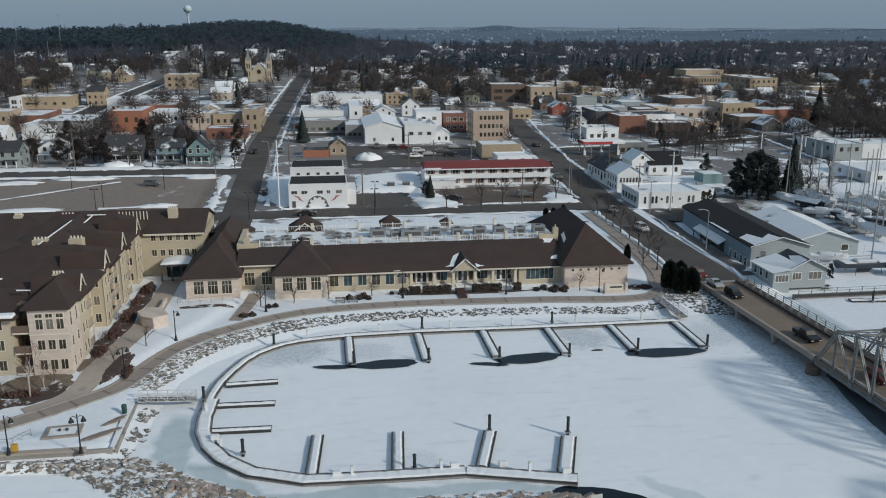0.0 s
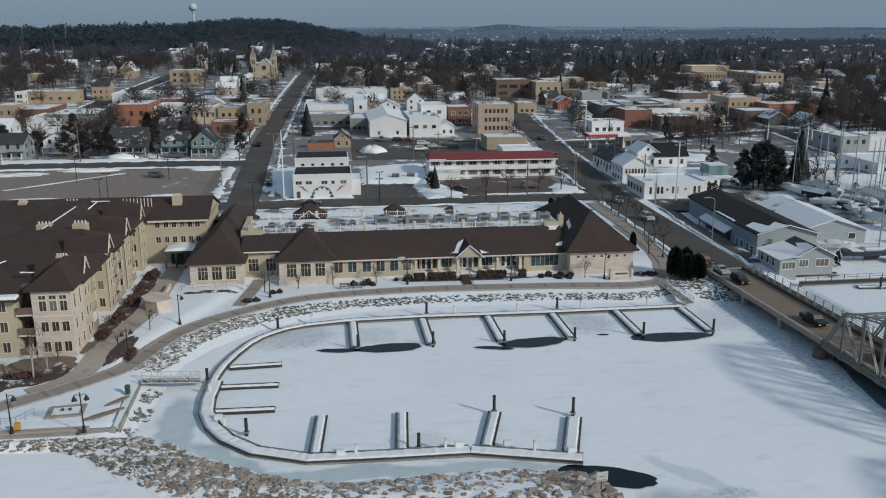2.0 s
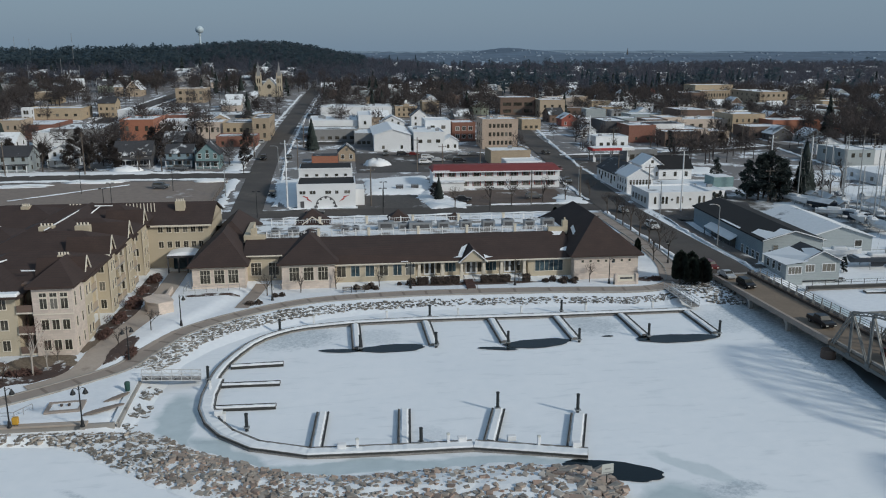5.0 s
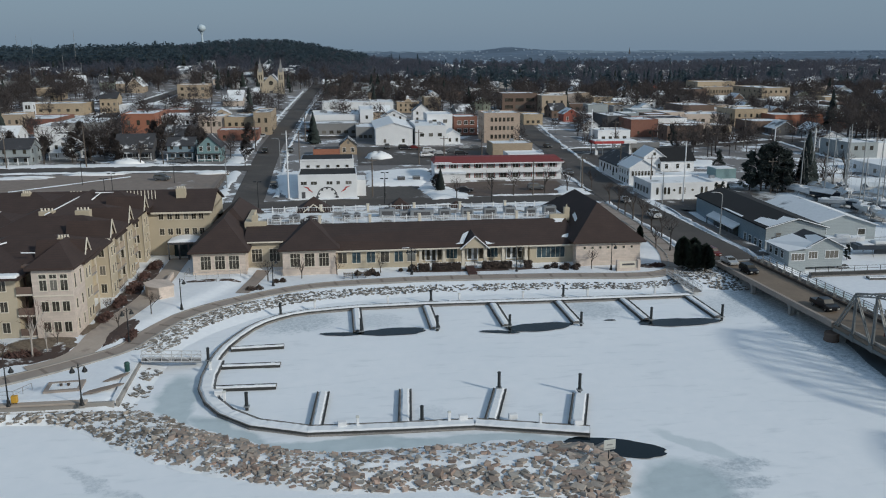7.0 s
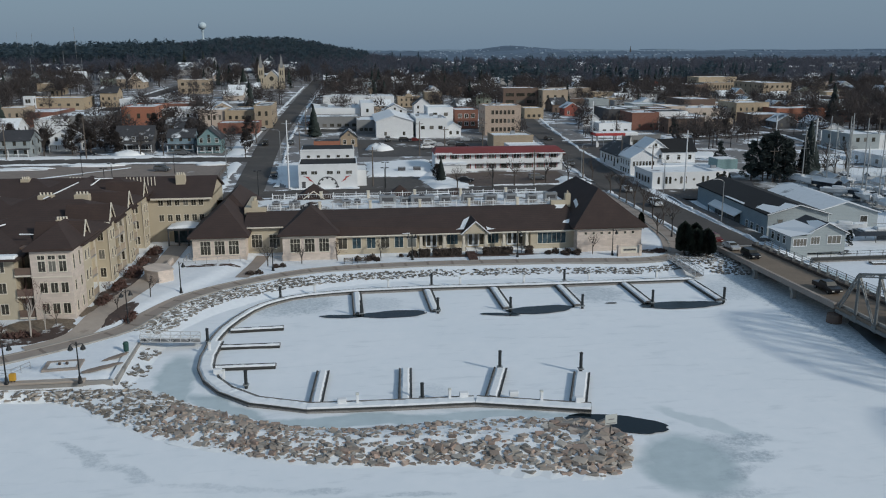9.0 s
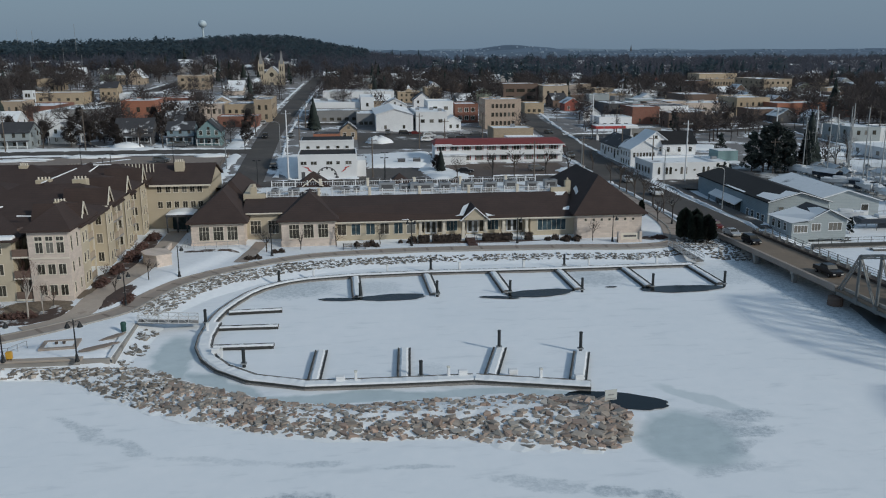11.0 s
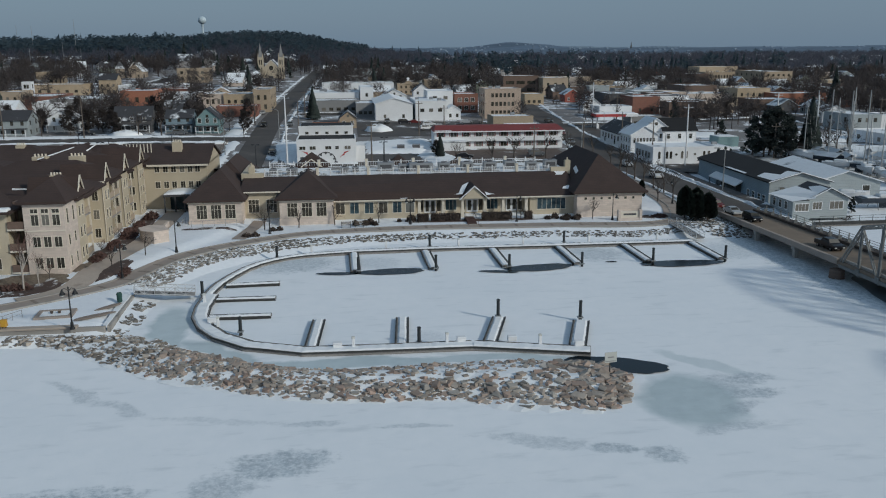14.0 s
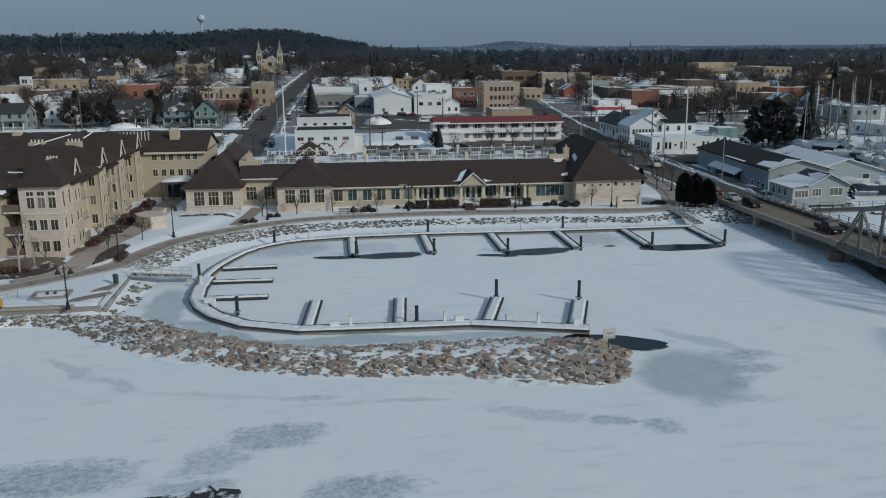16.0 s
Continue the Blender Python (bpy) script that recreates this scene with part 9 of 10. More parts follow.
for _ in range(3000):
    y = rnd.uniform(300, 900) if made < 200 else rnd.uniform(800, 1350)
    x = rnd.uniform(-0.42 * y, 0.78 * y)
    if made >= 260:
        break
    if any((x - a) ** 2 + (y - b) ** 2 < 17 ** 2 for a, b in TAKEN):
        continue
    if abs(x + 20) < 14 or abs(x - lerp(y, [q[1] for q in BRIDGE_STREET], [q[0] for q in BRIDGE_STREET])) < 14 or abs(x + 105) < 10 or (x > 150 and y < 345):
        continue
    if -150 < x < -58 and 400 < y < 560:
        continue
    if y > 700 and -420 < x < 60 and rnd.random() < 0.8:
        continue
    if y < 430 and -150 < x < 150 and rnd.random() < 0.3:
        continue
    TAKEN.append((x, y))
    (wm, wn_), (rm, rn_) = rnd.choice(WALLS), rnd.choice(ROOFS)
    house("house", "%s house with %s among bare trees" % (wn_, rn_), x, y, rnd.uniform(7, 11), rnd.uniform(8, 12), rnd.uniform(3.2, 5.6), rnd.uniform(2.2, 3.6), wm, rm, rnd.choice("xy"), rnd.choice((0, 0, 90, 8)) * 1.0, False, False, 2 if y < 600 else 1, 2 if y < 800 else 0, group="town houses")
    made += 1

# low shops and flat halls filling the blocks east of the bridge street
rnd = random.Random(101)
FILL = [(TAN_BRICK, "tan brick"), (GREY_WALL, "grey"), (WHITE, "white"), (PALE, "cream"), (BROWN_BRICK, "brown brick"), (GREY_SIDING, "blue-grey")]
made = 0
for _ in range(1200):
    y = rnd.uniform(296, 600)
    x = rnd.uniform(84, 0.62 * y) if rnd.random() < 0.7 else rnd.uniform(-0.38 * y, 60)
    if x < 60 and y < 450:
        continue
    if made >= 62:
        break
    if any((x - a) ** 2 + (y - b) ** 2 < 15 ** 2 for a, b in TAKEN) or abs(x + 20) < 15 or abs(x - lerp(y, [q[1] for q in BRIDGE_STREET], [q[0] for q in BRIDGE_STREET])) < 16 or abs(x + 105) < 14:
        continue
    if -150 < x < -58 and 400 < y < 560 or abs(x - 173) < 13 and y < 480 or 76 < x < 300 and abs(y - (292 + (x - 76) * 0.26)) < 14:
        continue
    TAKEN.append((x, y))
    (wm, wn_) = rnd.choice(FILL)
    w = rnd.uniform(9, 17)
    block("shop", "%s flat-roofed shop among bare trees" % wn_, x - w / 2, x + w / 2, y, rnd.uniform(9, 16), rnd.uniform(3.4, 6.6), wm, rnd.choice((SNOW_ROOF, SNOW_FULL, SNOW_THIN)), 1, 4, 1, (1.3, 1.4), 1.0, units=rnd.choice((0, 1, 2)))
    made += 1

# ---- trees and shrubs ----
def grow(mb, tw, p, d, r, length, depth, rnd, spread=0.55):
    """One limb and, from it, thinner ones; the last two orders go into the twig mesh."""
    q = p + d * length
    (mb if depth > 1 else tw).tube(p, q, r, r * 0.68, 4 if depth > 1 else 3)
    if depth == 0:
        return
    for k in range(rnd.choice((2, 3, 3)) if depth > 1 else 3):
        nd = (d + Vector((rnd.gauss(0, spread), rnd.gauss(0, spread), rnd.gauss(0.12, spread * 0.6)))).normalized()
        grow(mb, tw, p + d * length * rnd.uniform(0.55, 1.0), nd, r * rnd.uniform(0.5, 0.66), length * rnd.uniform(0.62, 0.86), depth - 1, rnd, spread)


def bare_tree_meshes(seed, h, depth=4, spread=0.5, bark=None, twig=None, r=None):
    rnd = random.Random(seed)
    mb, tw = MB(), MB()
    d = Vector((rnd.gauss(0, 0.06), rnd.gauss(0, 0.06), 1)).normalized()
    r = r or h * 0.019
    mb.tube((0, 0, -0.3), d * h * 0.3, r * 1.25, r, 7)
    for k in range(4):
        nd = (d + Vector((rnd.gauss(0, spread * 0.9), rnd.gauss(0, spread * 0.9), 0.25))).normalized()
        grow(mb, tw, d * h * (0.2 + 0.1 * (k > 0) * rnd.random()) if k else d * h * 0.3, nd, r * 0.72, h * 0.25, depth - 1, rnd, spread)
    return mb.mesh("trunk", bark or BARK), tw.mesh("crown", twig or TWIG)


def plant_bare(meshes, x, y, s, yaw, label, group="bare trees", z=None, name="bare_tree"):
    t = thing(name, label, "tree", x, y, gz(x, y) if z is None else z, yaw, group)
    share("trunk", meshes[0], t, s=(s, s, s))
    share("crown", meshes[1], t, s=(s, s, s))
    return t


def conifer_mesh(seed, h, r, n=900, column=False):
    """Trunk and a crown of many drooping needle sprays in uneven whorls."""
    rnd = random.Random(seed)
    tr = MB().cyl(0, 0, -0.3, h * 0.96, h * 0.018, 0.03, 7)
    v, f = [], []
    for k in range(n):
        q = rnd.random() ** 0.8
        z = h * (0.06 + 0.93 * q)
        rad = r * ((1 - q) ** 0.8 if not column else (1 - q ** 3) * 0.9 + 0.1) * rnd.uniform(0.45, 1.12)
        a = rnd.uniform(0, 6.283)
        c, s = math.cos(a), math.sin(a)
        w = 0.11 * h * (1 - 0.6 * q) * rnd.uniform(0.5, 1.1)
        if column:
            w *= 0.7
        dr = -rnd.uniform(0.1, 0.5) * rad * 0.5 if not column else rad * 0.8
        i = len(v)
        inner = rad * 0.25
        v += [(c * inner, s * inner, z + 0.05 * h), (c * rad - s * w, s * rad + c * w, z + dr * 0.7), (c * rad * 1.12, s * rad * 1.12, z + dr), (c * rad + s * w, s * rad - c * w, z + dr * 0.6 - 0.05)]
        f += [(i, i + 1, i + 2), (i, i + 2, i + 3)]
    me = bpy.data.meshes.new("crown")
    me.from_pydata(v, [], f)
    me.materials.append(NEEDLE if not column else EVERGREEN)
    return tr.mesh("trunk", BARK), me


BARE = [bare_tree_meshes(k, 1.0, 4 if k % 2 else 4, 0.42 + 0.05 * (k % 4)) for k in range(7)]
BARE_RED = [bare_tree_meshes(30 + k, 1.0, 4, 0.5, BARK, TWIG_RED) for k in range(2)]
BIRCHES = [bare_tree_meshes(50 + k, 1.0, 4, 0.34, BIRCH, TWIG_RED, 0.012) for k in range(2)]
CONES = [conifer_mesh(k, 1.0, 0.30, 1100) for k in range(4)]
CEDARS = [conifer_mesh(20 + k, 1.0, 0.24, 1100, True) for k in range(3)]


def clumped_crown(seed, clumps, per, low, spread, size, material, n_r=1.0):
    """Crown of separate needle or twig clumps along limbs, with gaps between them."""
    rr = random.Random(seed)
    v, f = [], []
    tr = MB().cyl(0, 0, -0.05, 0.9, 0.022, 0.006, 7)
    for k in range(clumps):
        q = (k + rr.random()) / clumps
        z = low + (0.97 - low) * q
        rad = spread * ((1.12 - q) ** 0.8 if n_r < 1 else math.sin(math.pi * min(1, 0.22 + 0.78 * q)) ** 0.7) * rr.uniform(0.35, 1.0) * n_r
        a = rr.uniform(0, 6.283)
        c = Vector((math.cos(a) * rad, math.sin(a) * rad, z))
        tr.tube((0, 0, max(0, z - 0.08)), c, 0.007, 0.003, 4)
        r = size * rr.uniform(0.7, 1.25)
        for _ in range(per):
            u = Vector((rr.gauss(0, 1), rr.gauss(0, 1), rr.gauss(0, 0.7)))
            p = c + u.normalized() * r * rr.random() ** 0.4
            e1 = Vector((rr.gauss(0, 1), rr.gauss(0, 1), rr.gauss(0, 0.6))) * 0.022
            e2 = Vector((rr.gauss(0, 1), rr.gauss(0, 1), rr.gauss(0, 0.6))) * 0.022
            i = len(v)
            v += [tuple(p - e1), tuple(p + e2), tuple(p + e1)]
            f.append((i, i + 1, i + 2))
    me = bpy.data.meshes.new("crown")
    me.from_pydata(v, [], f)
    me.materials.append(material)
    return tr.mesh("trunk", BARK), me


PINES = [clumped_crown(60 + k, 40, 100, 0.12, 0.34, 0.07, NEEDLE, 0.98) for k in range(4)]
ROUND = [clumped_crown(80 + k, 36, 110, 0.2, 0.32, 0.11, TWIG_DENSE) for k in range(4)]
rnd = random.Random(9)

# slender young trees along the promenade
for x, y, h in ((-12.6, 135.6, 4.6), (-7.2, 136.6, 4.2), (-1.2, 138.0, 4.4), (6.2, 138.6, 4.0), (42.6, 136.8, 4.0), (-27.4, 117.8, 3.6), (58.4, 148, 5.5), (62.6, 151, 6.5), (63.0, 157, 7), (63.2, 163, 7.5), (63.2, 169, 7), (63.4, 175, 7.5), (63.6, 181, 7), (63.8, 187, 7.5), (64.2, 194, 7), (-30.4, 111.5, 3.0), (15.5, 139, 2.4), (30.5, 139, 2.4)):
    plant_bare(rnd.choice(BARE), x, y, h, rnd.uniform(0, 360), "slender bare young tree beside the promenade", "promenade trees")
for x, y, h in ((-38.6, 103.0, 8.6), (-37.2, 104.6, 5.0), (-43.0, 102.4, 7.0), (-45.6, 103.6, 6.0)):
    plant_bare(rnd.choice(BIRCHES), x, y, h, rnd.uniform(0, 360), "white-barked bare birch by the apartment wing", "birches")
for x, y, h in ((-36.6, 106.6, 2.6), (-41.5, 101.5, 3.2), (-44.5, 98.5, 3.4), (-33.3, 118.2, 3.0), (-33.2, 127, 2.6), (-32.8, 134, 2.6), (-31.6, 143, 2.4), (-45.5, 101.5, 3.0)):
    plant_bare(rnd.choice(BARE_RED), x, y, h, rnd.uniform(0, 360), "twiggy reddish shrub in a mulch bed", "shrubs", None, "bare_shrub")


def bush(x, y, z, a, b, h, material, label, seed, name="bush", n=420, group="bushes"):
    """Rounded shrub of many small leaf clumps over a few stems."""
    rr = random.Random(seed)
    t = thing(name, label, "shrub", x, y, z, group=group)
    v, f = [], []
    for _ in range(n):
        u = Vector((rr.gauss(0, 1), rr.gauss(0, 1), abs(rr.gauss(0, 1)))).normalized() * rr.uniform(0.6, 1.06)
        p = Vector((u.x * a, u.y * b, u.z * h))
        e1, e2 = Vector((rr.gauss(0, 1), rr.gauss(0, 1), rr.gauss(0, 1))) * 0.10 * (a + h) ** 0.5, Vector((rr.gauss(0, 1), rr.gauss(0, 1), rr.gauss(0, 1))) * 0.10 * (a + h) ** 0.5
        i = len(v)
        v += [p - e1, p + e2, p + e1]
        f.append((i, i + 1, i + 2))
    me = bpy.data.meshes.new("foliage")
    me.from_pydata([tuple(p) for p in v], [], f)
    me.materials.append(material)
    share("foliage", me, t)
    part("stem", MB().cyl(0, 0, -0.1, h * 0.7, 0.05, 0.02, 5).tube((0, 0, 0), (a * 0.4, 0, h * 0.6), 0.03, n=4).tube((0, 0, 0), (-a * 0.4, 0.1, h * 0.6), 0.03, n=4), BARK, t)
    return t


def hedge(x0, x1, y0, y1, z, h, seed):
    rr = random.Random(seed)
    t = thing("hedge", "clipped brown hedge before the hall", "hedge", (x0 + x1) / 2, (y0 + y1) / 2, z, group="clipped hedges")
    a, b = (x1 - x0) / 2, (y1 - y0) / 2
    v, f = [], []
    for _ in range(int(420 * (a + b))):
        s = rr.random()
        p = Vector((rr.uniform(-a, a), rr.uniform(-b, b), rr.uniform(0.05, h)))
        if s < 0.45:
            p.z = h * rr.uniform(0.93, 1.04)
        elif s < 0.8:
            p.y = -b * rr.uniform(0.93, 1.05)
        else:
            p.x = a * rr.choice((-1, 1)) * rr.uniform(0.95, 1.03)
        e1, e2 = Vector((rr.gauss(0, 1), rr.gauss(0, 1), rr.gauss(0, 1))) * 0.1, Vector((rr.gauss(0, 1), rr.gauss(0, 1), rr.gauss(0, 1))) * 0.1
        i = len(v)
        v += [p - e1, p + e2, p + e1]
        f.append((i, i + 1, i + 2))
    me = bpy.data.meshes.new("foliage")
    me.from_pydata([tuple(p) for p in v], [], f)
    me.materials.append(HEDGE)
    share("foliage", me, t)
    part("foliage", MB().box(-a * 0.92, a * 0.92, -b * 0.85, b * 0.85, 0, h * 0.9, 0.1), HEDGE, t)


for k, (x0, x1) in enumerate(((12.7, 14.5), (15.1, 19.9), (23.8, 28.8), (31.2, 32.4))):
    hedge(x0, x1, 138.3, 139.4, gz(x0, 138.8), 1.2, k)
for k, (x, y, a, h) in enumerate([(-14.9, 130.6, 0.8, 0.6), (-13.6, 130.9, 0.7, 0.55), (-11.2, 134.6, 0.55, 0.6), (-10.1, 134.9, 0.55, 0.6), (2.2, 137.4, 0.6, 0.8), (3.8, 137.2, 0.6, 0.8), (4.6, 137.8, 0.7, 1.0), (5.4, 137.0, 0.5, 0.6), (35.0, 138.0, 0.6, 0.6), (36.4, 138.4, 0.7, 0.9),
                                   (37.6, 137.6, 0.55, 0.6), (38.6, 138.4, 0.7, 0.8), (39.6, 137.4, 0.6, 0.6), (40.4, 138.2, 0.55, 0.7), (38.0, 136.8, 0.5, 0.5), (39.8, 136.6, 0.5, 0.5), (9.6, 139.2, 0.4, 0.5), (11.6, 139.0, 0.9, 1.2)]):
    bush(x, y, gz(x, y), a, a, h, HEDGE, "small dark rounded shrub in the snow", k, group="small shrubs", n=260)
for k, (x, y, a, b, h) in enumerate([(-33.2, 116, 0.8, 2.4, 0.8), (-33.0, 123, 0.9, 2.4, 1.0), (-32.6, 130.5, 1.2, 2.6, 1.3), (-32.8, 138, 0.9, 2.6, 0.9), (-32.4, 145, 1.2, 2.4, 1.0), (-28.2, 109.4, 0.7, 2.2, 0.6), (-40, 103.6, 2.4, 0.8, 0.6), (-46, 99.6, 2.2, 0.9, 0.7), (54.6, 137.0, 1.3, 1.0, 0.5)]):
    bush(x, y, gz(x, y), a, b, h, TWIG_RED, "low reddish-brown shrubs in a mulch bed", 50 + k, group="bed shrubs", n=700)
# dark clipped cedars by the bridge and the hall
for k, (x, y, h, w) in enumerate([(58.0, 134.4, 5.8, 1.0), (59.4, 132.8, 4.9, 1.15), (61.2, 132.4, 4.9, 1.2), (60.2, 135.0, 5.4, 1.05), (62.2, 133.6, 4.2, 1.0), (56.6, 152.0, 3.6, 0.75), (50.5, 191.8, 2.6, 1.0), (52.4, 192, 2.6, 1.0), (55.0, 192.6, 3.2, 0.8)]):
    t = thing("cedar", "dense dark cedar with a rounded top", "tree", x, y, gz(x, y), rnd.uniform(0, 360), "cedars")
    share("trunk", CEDARS[k % 3][0], t, s=(h * w, h * w, h))
    share("crown", CEDARS[k % 3][1], t, s=(h * w, h * w, h))

# street and garden trees, one by one
for x, y, h, kind in [(25.4, 216, 6.4, "s"), (24.6, 219, 6.0, "d"), (28.4, 206.5, 6.5, "b"), (37.4, 207.5, 7.8, "b"), (43.4, 208.5, 8.6, "b"), (51.8, 209.5, 8.2, "b"), (58.4, 212, 8.0, "b"), (-10.3, 313, 11.5, "c"), (-29.6, 262, 6, "b"), (-31, 280, 9, "d"), (-29.5, 296, 9, "r"),
                      (107.2, 209, 10.5, "c"), (109.6, 207.5, 12.2, "c"), (112.4, 206.5, 13.0, "c"), (114.9, 206.2, 11.2, "c"), (112.6, 210.5, 12, "c"), (116.8, 208, 10.6, "c"), (112, 203, 4, "b"), (118, 204, 5, "b"), (125, 205, 8, "b"), (121.7, 207, 15.4, "s"), (123.6, 211, 10, "s"), (128.5, 205, 9, "b"), (132.5, 207, 8, "b"), (115.4, 246, 6.0, "c"), (93.4, 204, 3.6, "c"), (95.4, 203.6, 3.2, "c"), (97.4, 204, 3.4, "c"), (99.0, 204.4, 2.8, "c"), (141, 230, 9, "b"), (148, 232, 9, "b"), (130, 214, 9, "b"), (93.0, 141.6, 3.0, "c"),
                      (-62, 268, 9, "b"), (-70, 272, 10, "d"), (-79, 276, 11, "d"), (-84, 274, 11, "d"), (-92, 272, 10, "b"), (-55, 268, 9, "b"), (-57.5, 292, 12, "b"), (-74, 289, 11, "d"), (-96, 287, 13, "b"), (-105, 268, 11, "b"), (-108, 282, 12, "b"), (-60, 286, 12, "d"), (-36.5, 268.5, 5.5, "b"), (-120, 272, 12, "b"), (-82, 292, 11, "b"), (-118, 300, 14, "d"),
                      (100, 300, 8, "b"), (136, 318, 9, "b"), (142, 316, 10, "b"), (150, 322, 9, "b"), (128, 316, 7, "c"), (123, 300, 6, "c"), (118, 310, 8, "b"), (160, 330, 10, "b"),
                      (95, 398, 9, "b"), (150, 360, 9, "b"), (-140, 330, 12, "b"), (-128, 335, 14, "c"), (-60, 540, 12, "c"), (-50, 530, 9, "c"), (17, 440, 12, "c"), (22, 442, 13, "c"), (66, 216, 6.5, "b"), (67, 195, 6, "b"), (-47, 290, 12, "d"), (-52, 300, 11, "d"), (-76, 281, 10, "d"), (-88, 288, 11, "d"), (-95, 283, 10, "d"), (-108, 291, 11, "d"), (-34, 316, 10, "d"), (-120, 287, 12, "d"), (-68, 318, 11, "d"), (-92, 312, 12, "d"), (-130, 305, 13, "d"), (137, 305, 9, "d"), (146, 308, 10, "d"), (155, 312, 9, "d"), (131, 300, 8, "d")]:
    if kind in "cs":
        c = rnd.choice(PINES if x > 90 and kind == "c" else CONES)
        t = thing("conifer", "dark evergreen conifer among town buildings", "tree", x, y, gz(x, y), rnd.uniform(0, 360), "conifers")
        for nm, me in zip(("trunk", "crown"), c):
            share(nm, me, t, s=(h * (0.92 if x > 90 and kind == "c" else 0.72), h * (0.92 if x > 90 and kind == "c" else 0.72), h))
    elif kind == "d":
        plant_bare(rnd.choice(ROUND), x, y, h * 0.72, rnd.uniform(0, 360), "dense dark twiggy garden tree", "garden trees", name="garden_tree")
    else:
        plant_bare(rnd.choice(BARE_RED if kind == "r" else BARE), x, y, h, rnd.uniform(0, 360), "bare winter street tree" if kind == "b" else "bare reddish street tree", "street trees")


# woods: low-poly bare and evergreen trees, joined
def sparse_tree(seed, twigs, width=0.010):
    """Far bare tree: a stem and a rounded haze of thin twigs pointing every way but down."""
    rr = random.Random(seed)
    v, f = [], []

    def blade(p, q, w):
        i = len(v)
        s = Vector((rr.gauss(0, 1), rr.gauss(0, 1), rr.gauss(0, 1))).cross(q - p).normalized() * w
        v.extend([tuple(p - s), tuple(p + s), tuple(q)])
        f.append((i, i + 1, i + 2))
    blade(Vector((0, 0, -0.02)), Vector((0, 0, 0.7)), 0.02)
    blade(Vector((0, 0, -0.02)), Vector((0.03, 0.02, 0.65)), 0.02)
    lean = (rr.gauss(0, 0.05), rr.gauss(0, 0.05))
    for _ in range(twigs):
        u = Vector((rr.gauss(0, 1), rr.gauss(0, 1), rr.gauss(0, 1))).normalized() * rr.uniform(0.35, 1.0)
        p = Vector((u.x * 0.33 + lean[0], u.y * 0.33 + lean[1], 0.62 + u.z * 0.34))
        d = (u + Vector((rr.gauss(0, 0.7), rr.gauss(0, 0.7), 0.5))).normalized()
        blade(p - d * 0.09, p + d * rr.uniform(0.08, 0.17), width * rr.uniform(0.7, 1.6))
    return np.array(v, np.float32), np.array(f, np.int32)


def sparse_conifer(seed, n=46, r=0.2):
    rr = random.Random(seed)
    v, f = [], []
    for k in range(n):
        q = (k + rr.random()) / n
        rad = r * (1 - q) ** 0.75 * rr.uniform(0.6, 1.15) + 0.01
        a = rr.uniform(0, 6.283)
        z = 0.05 + 0.92 * q
        c, s = math.cos(a), math.sin(a)
        w = 0.11 * (1 - 0.65 * q)
        i = len(v)
        v += [(0, 0, z + 0.10), (c * rad - s * w, s * rad + c * w, z - 0.04), (c * rad + s * w, s * rad - c * w, z - 0.05)]
        f.append((i, i + 1, i + 2))
    return np.array(v, np.float32), np.array(f, np.int32)


def pine(seed, n=44):
    """Far pine with a broad uneven head."""
    rr = random.Random(seed)
    v, f = [], []
    for k in range(n):
        u = Vector((rr.gauss(0, 1), rr.gauss(0, 1), rr.gauss(0, 1))).normalized()
        p = Vector((u.x * 0.26, u.y * 0.26, 0.64 + u.z * 0.32))
        e1 = Vector((rr.gauss(0, 1), rr.gauss(0, 1), rr.gauss(0, 0.6))) * 0.09
        e2 = Vector((rr.gauss(0, 1), rr.gauss(0, 1), rr.gauss(0, 0.6))) * 0.09
        i = len(v)
        v += [tuple(p - e1), tuple(p + e2), tuple(p + e1)]
        f.append((i, i + 1, i + 2))
    i = len(v)
    v += [(-0.02, 0, -0.02), (0.02, 0, -0.02), (0, 0, 0.8)]
    f.append((i, i + 1, i + 2))
    return np.array(v, np.float32), np.array(f, np.int32)


NEAR_SP = [sparse_tree(k, 190, 0.0075) for k in range(5)]
FAR_SP = [sparse_tree(20 + k, 46, 0.017) for k in range(6)]
FAR_CON = [sparse_conifer(k) for k in range(4)]
FAR_PINE = [pine(k) for k in range(4)]
rn = np.random.RandomState(4)


def wood_field(name, label, n, xr, yr, choose, hr, material, keep=None):
    chunks = []
    k = 0
    tries = 0
    while k < n and tries < n * 6:
        tries += 1
        y = rn.uniform(*yr)
        x = rn.uniform(xr[0] * y, xr[1] * y)
        if keep and not keep(x, y):
            continue
        s = rn.uniform(*hr)
        chunks.append(placed(choose[rn.randint(len(choose))], x, y, gz(x, y), s * rn.uniform(0.9, 1.25), rn.uniform(0, 6.28), 0.0, 1.0))
        k += 1
    ob = tri_object(name, chunks, material)
    tagged(ob, label, "trees", kind="stuff")


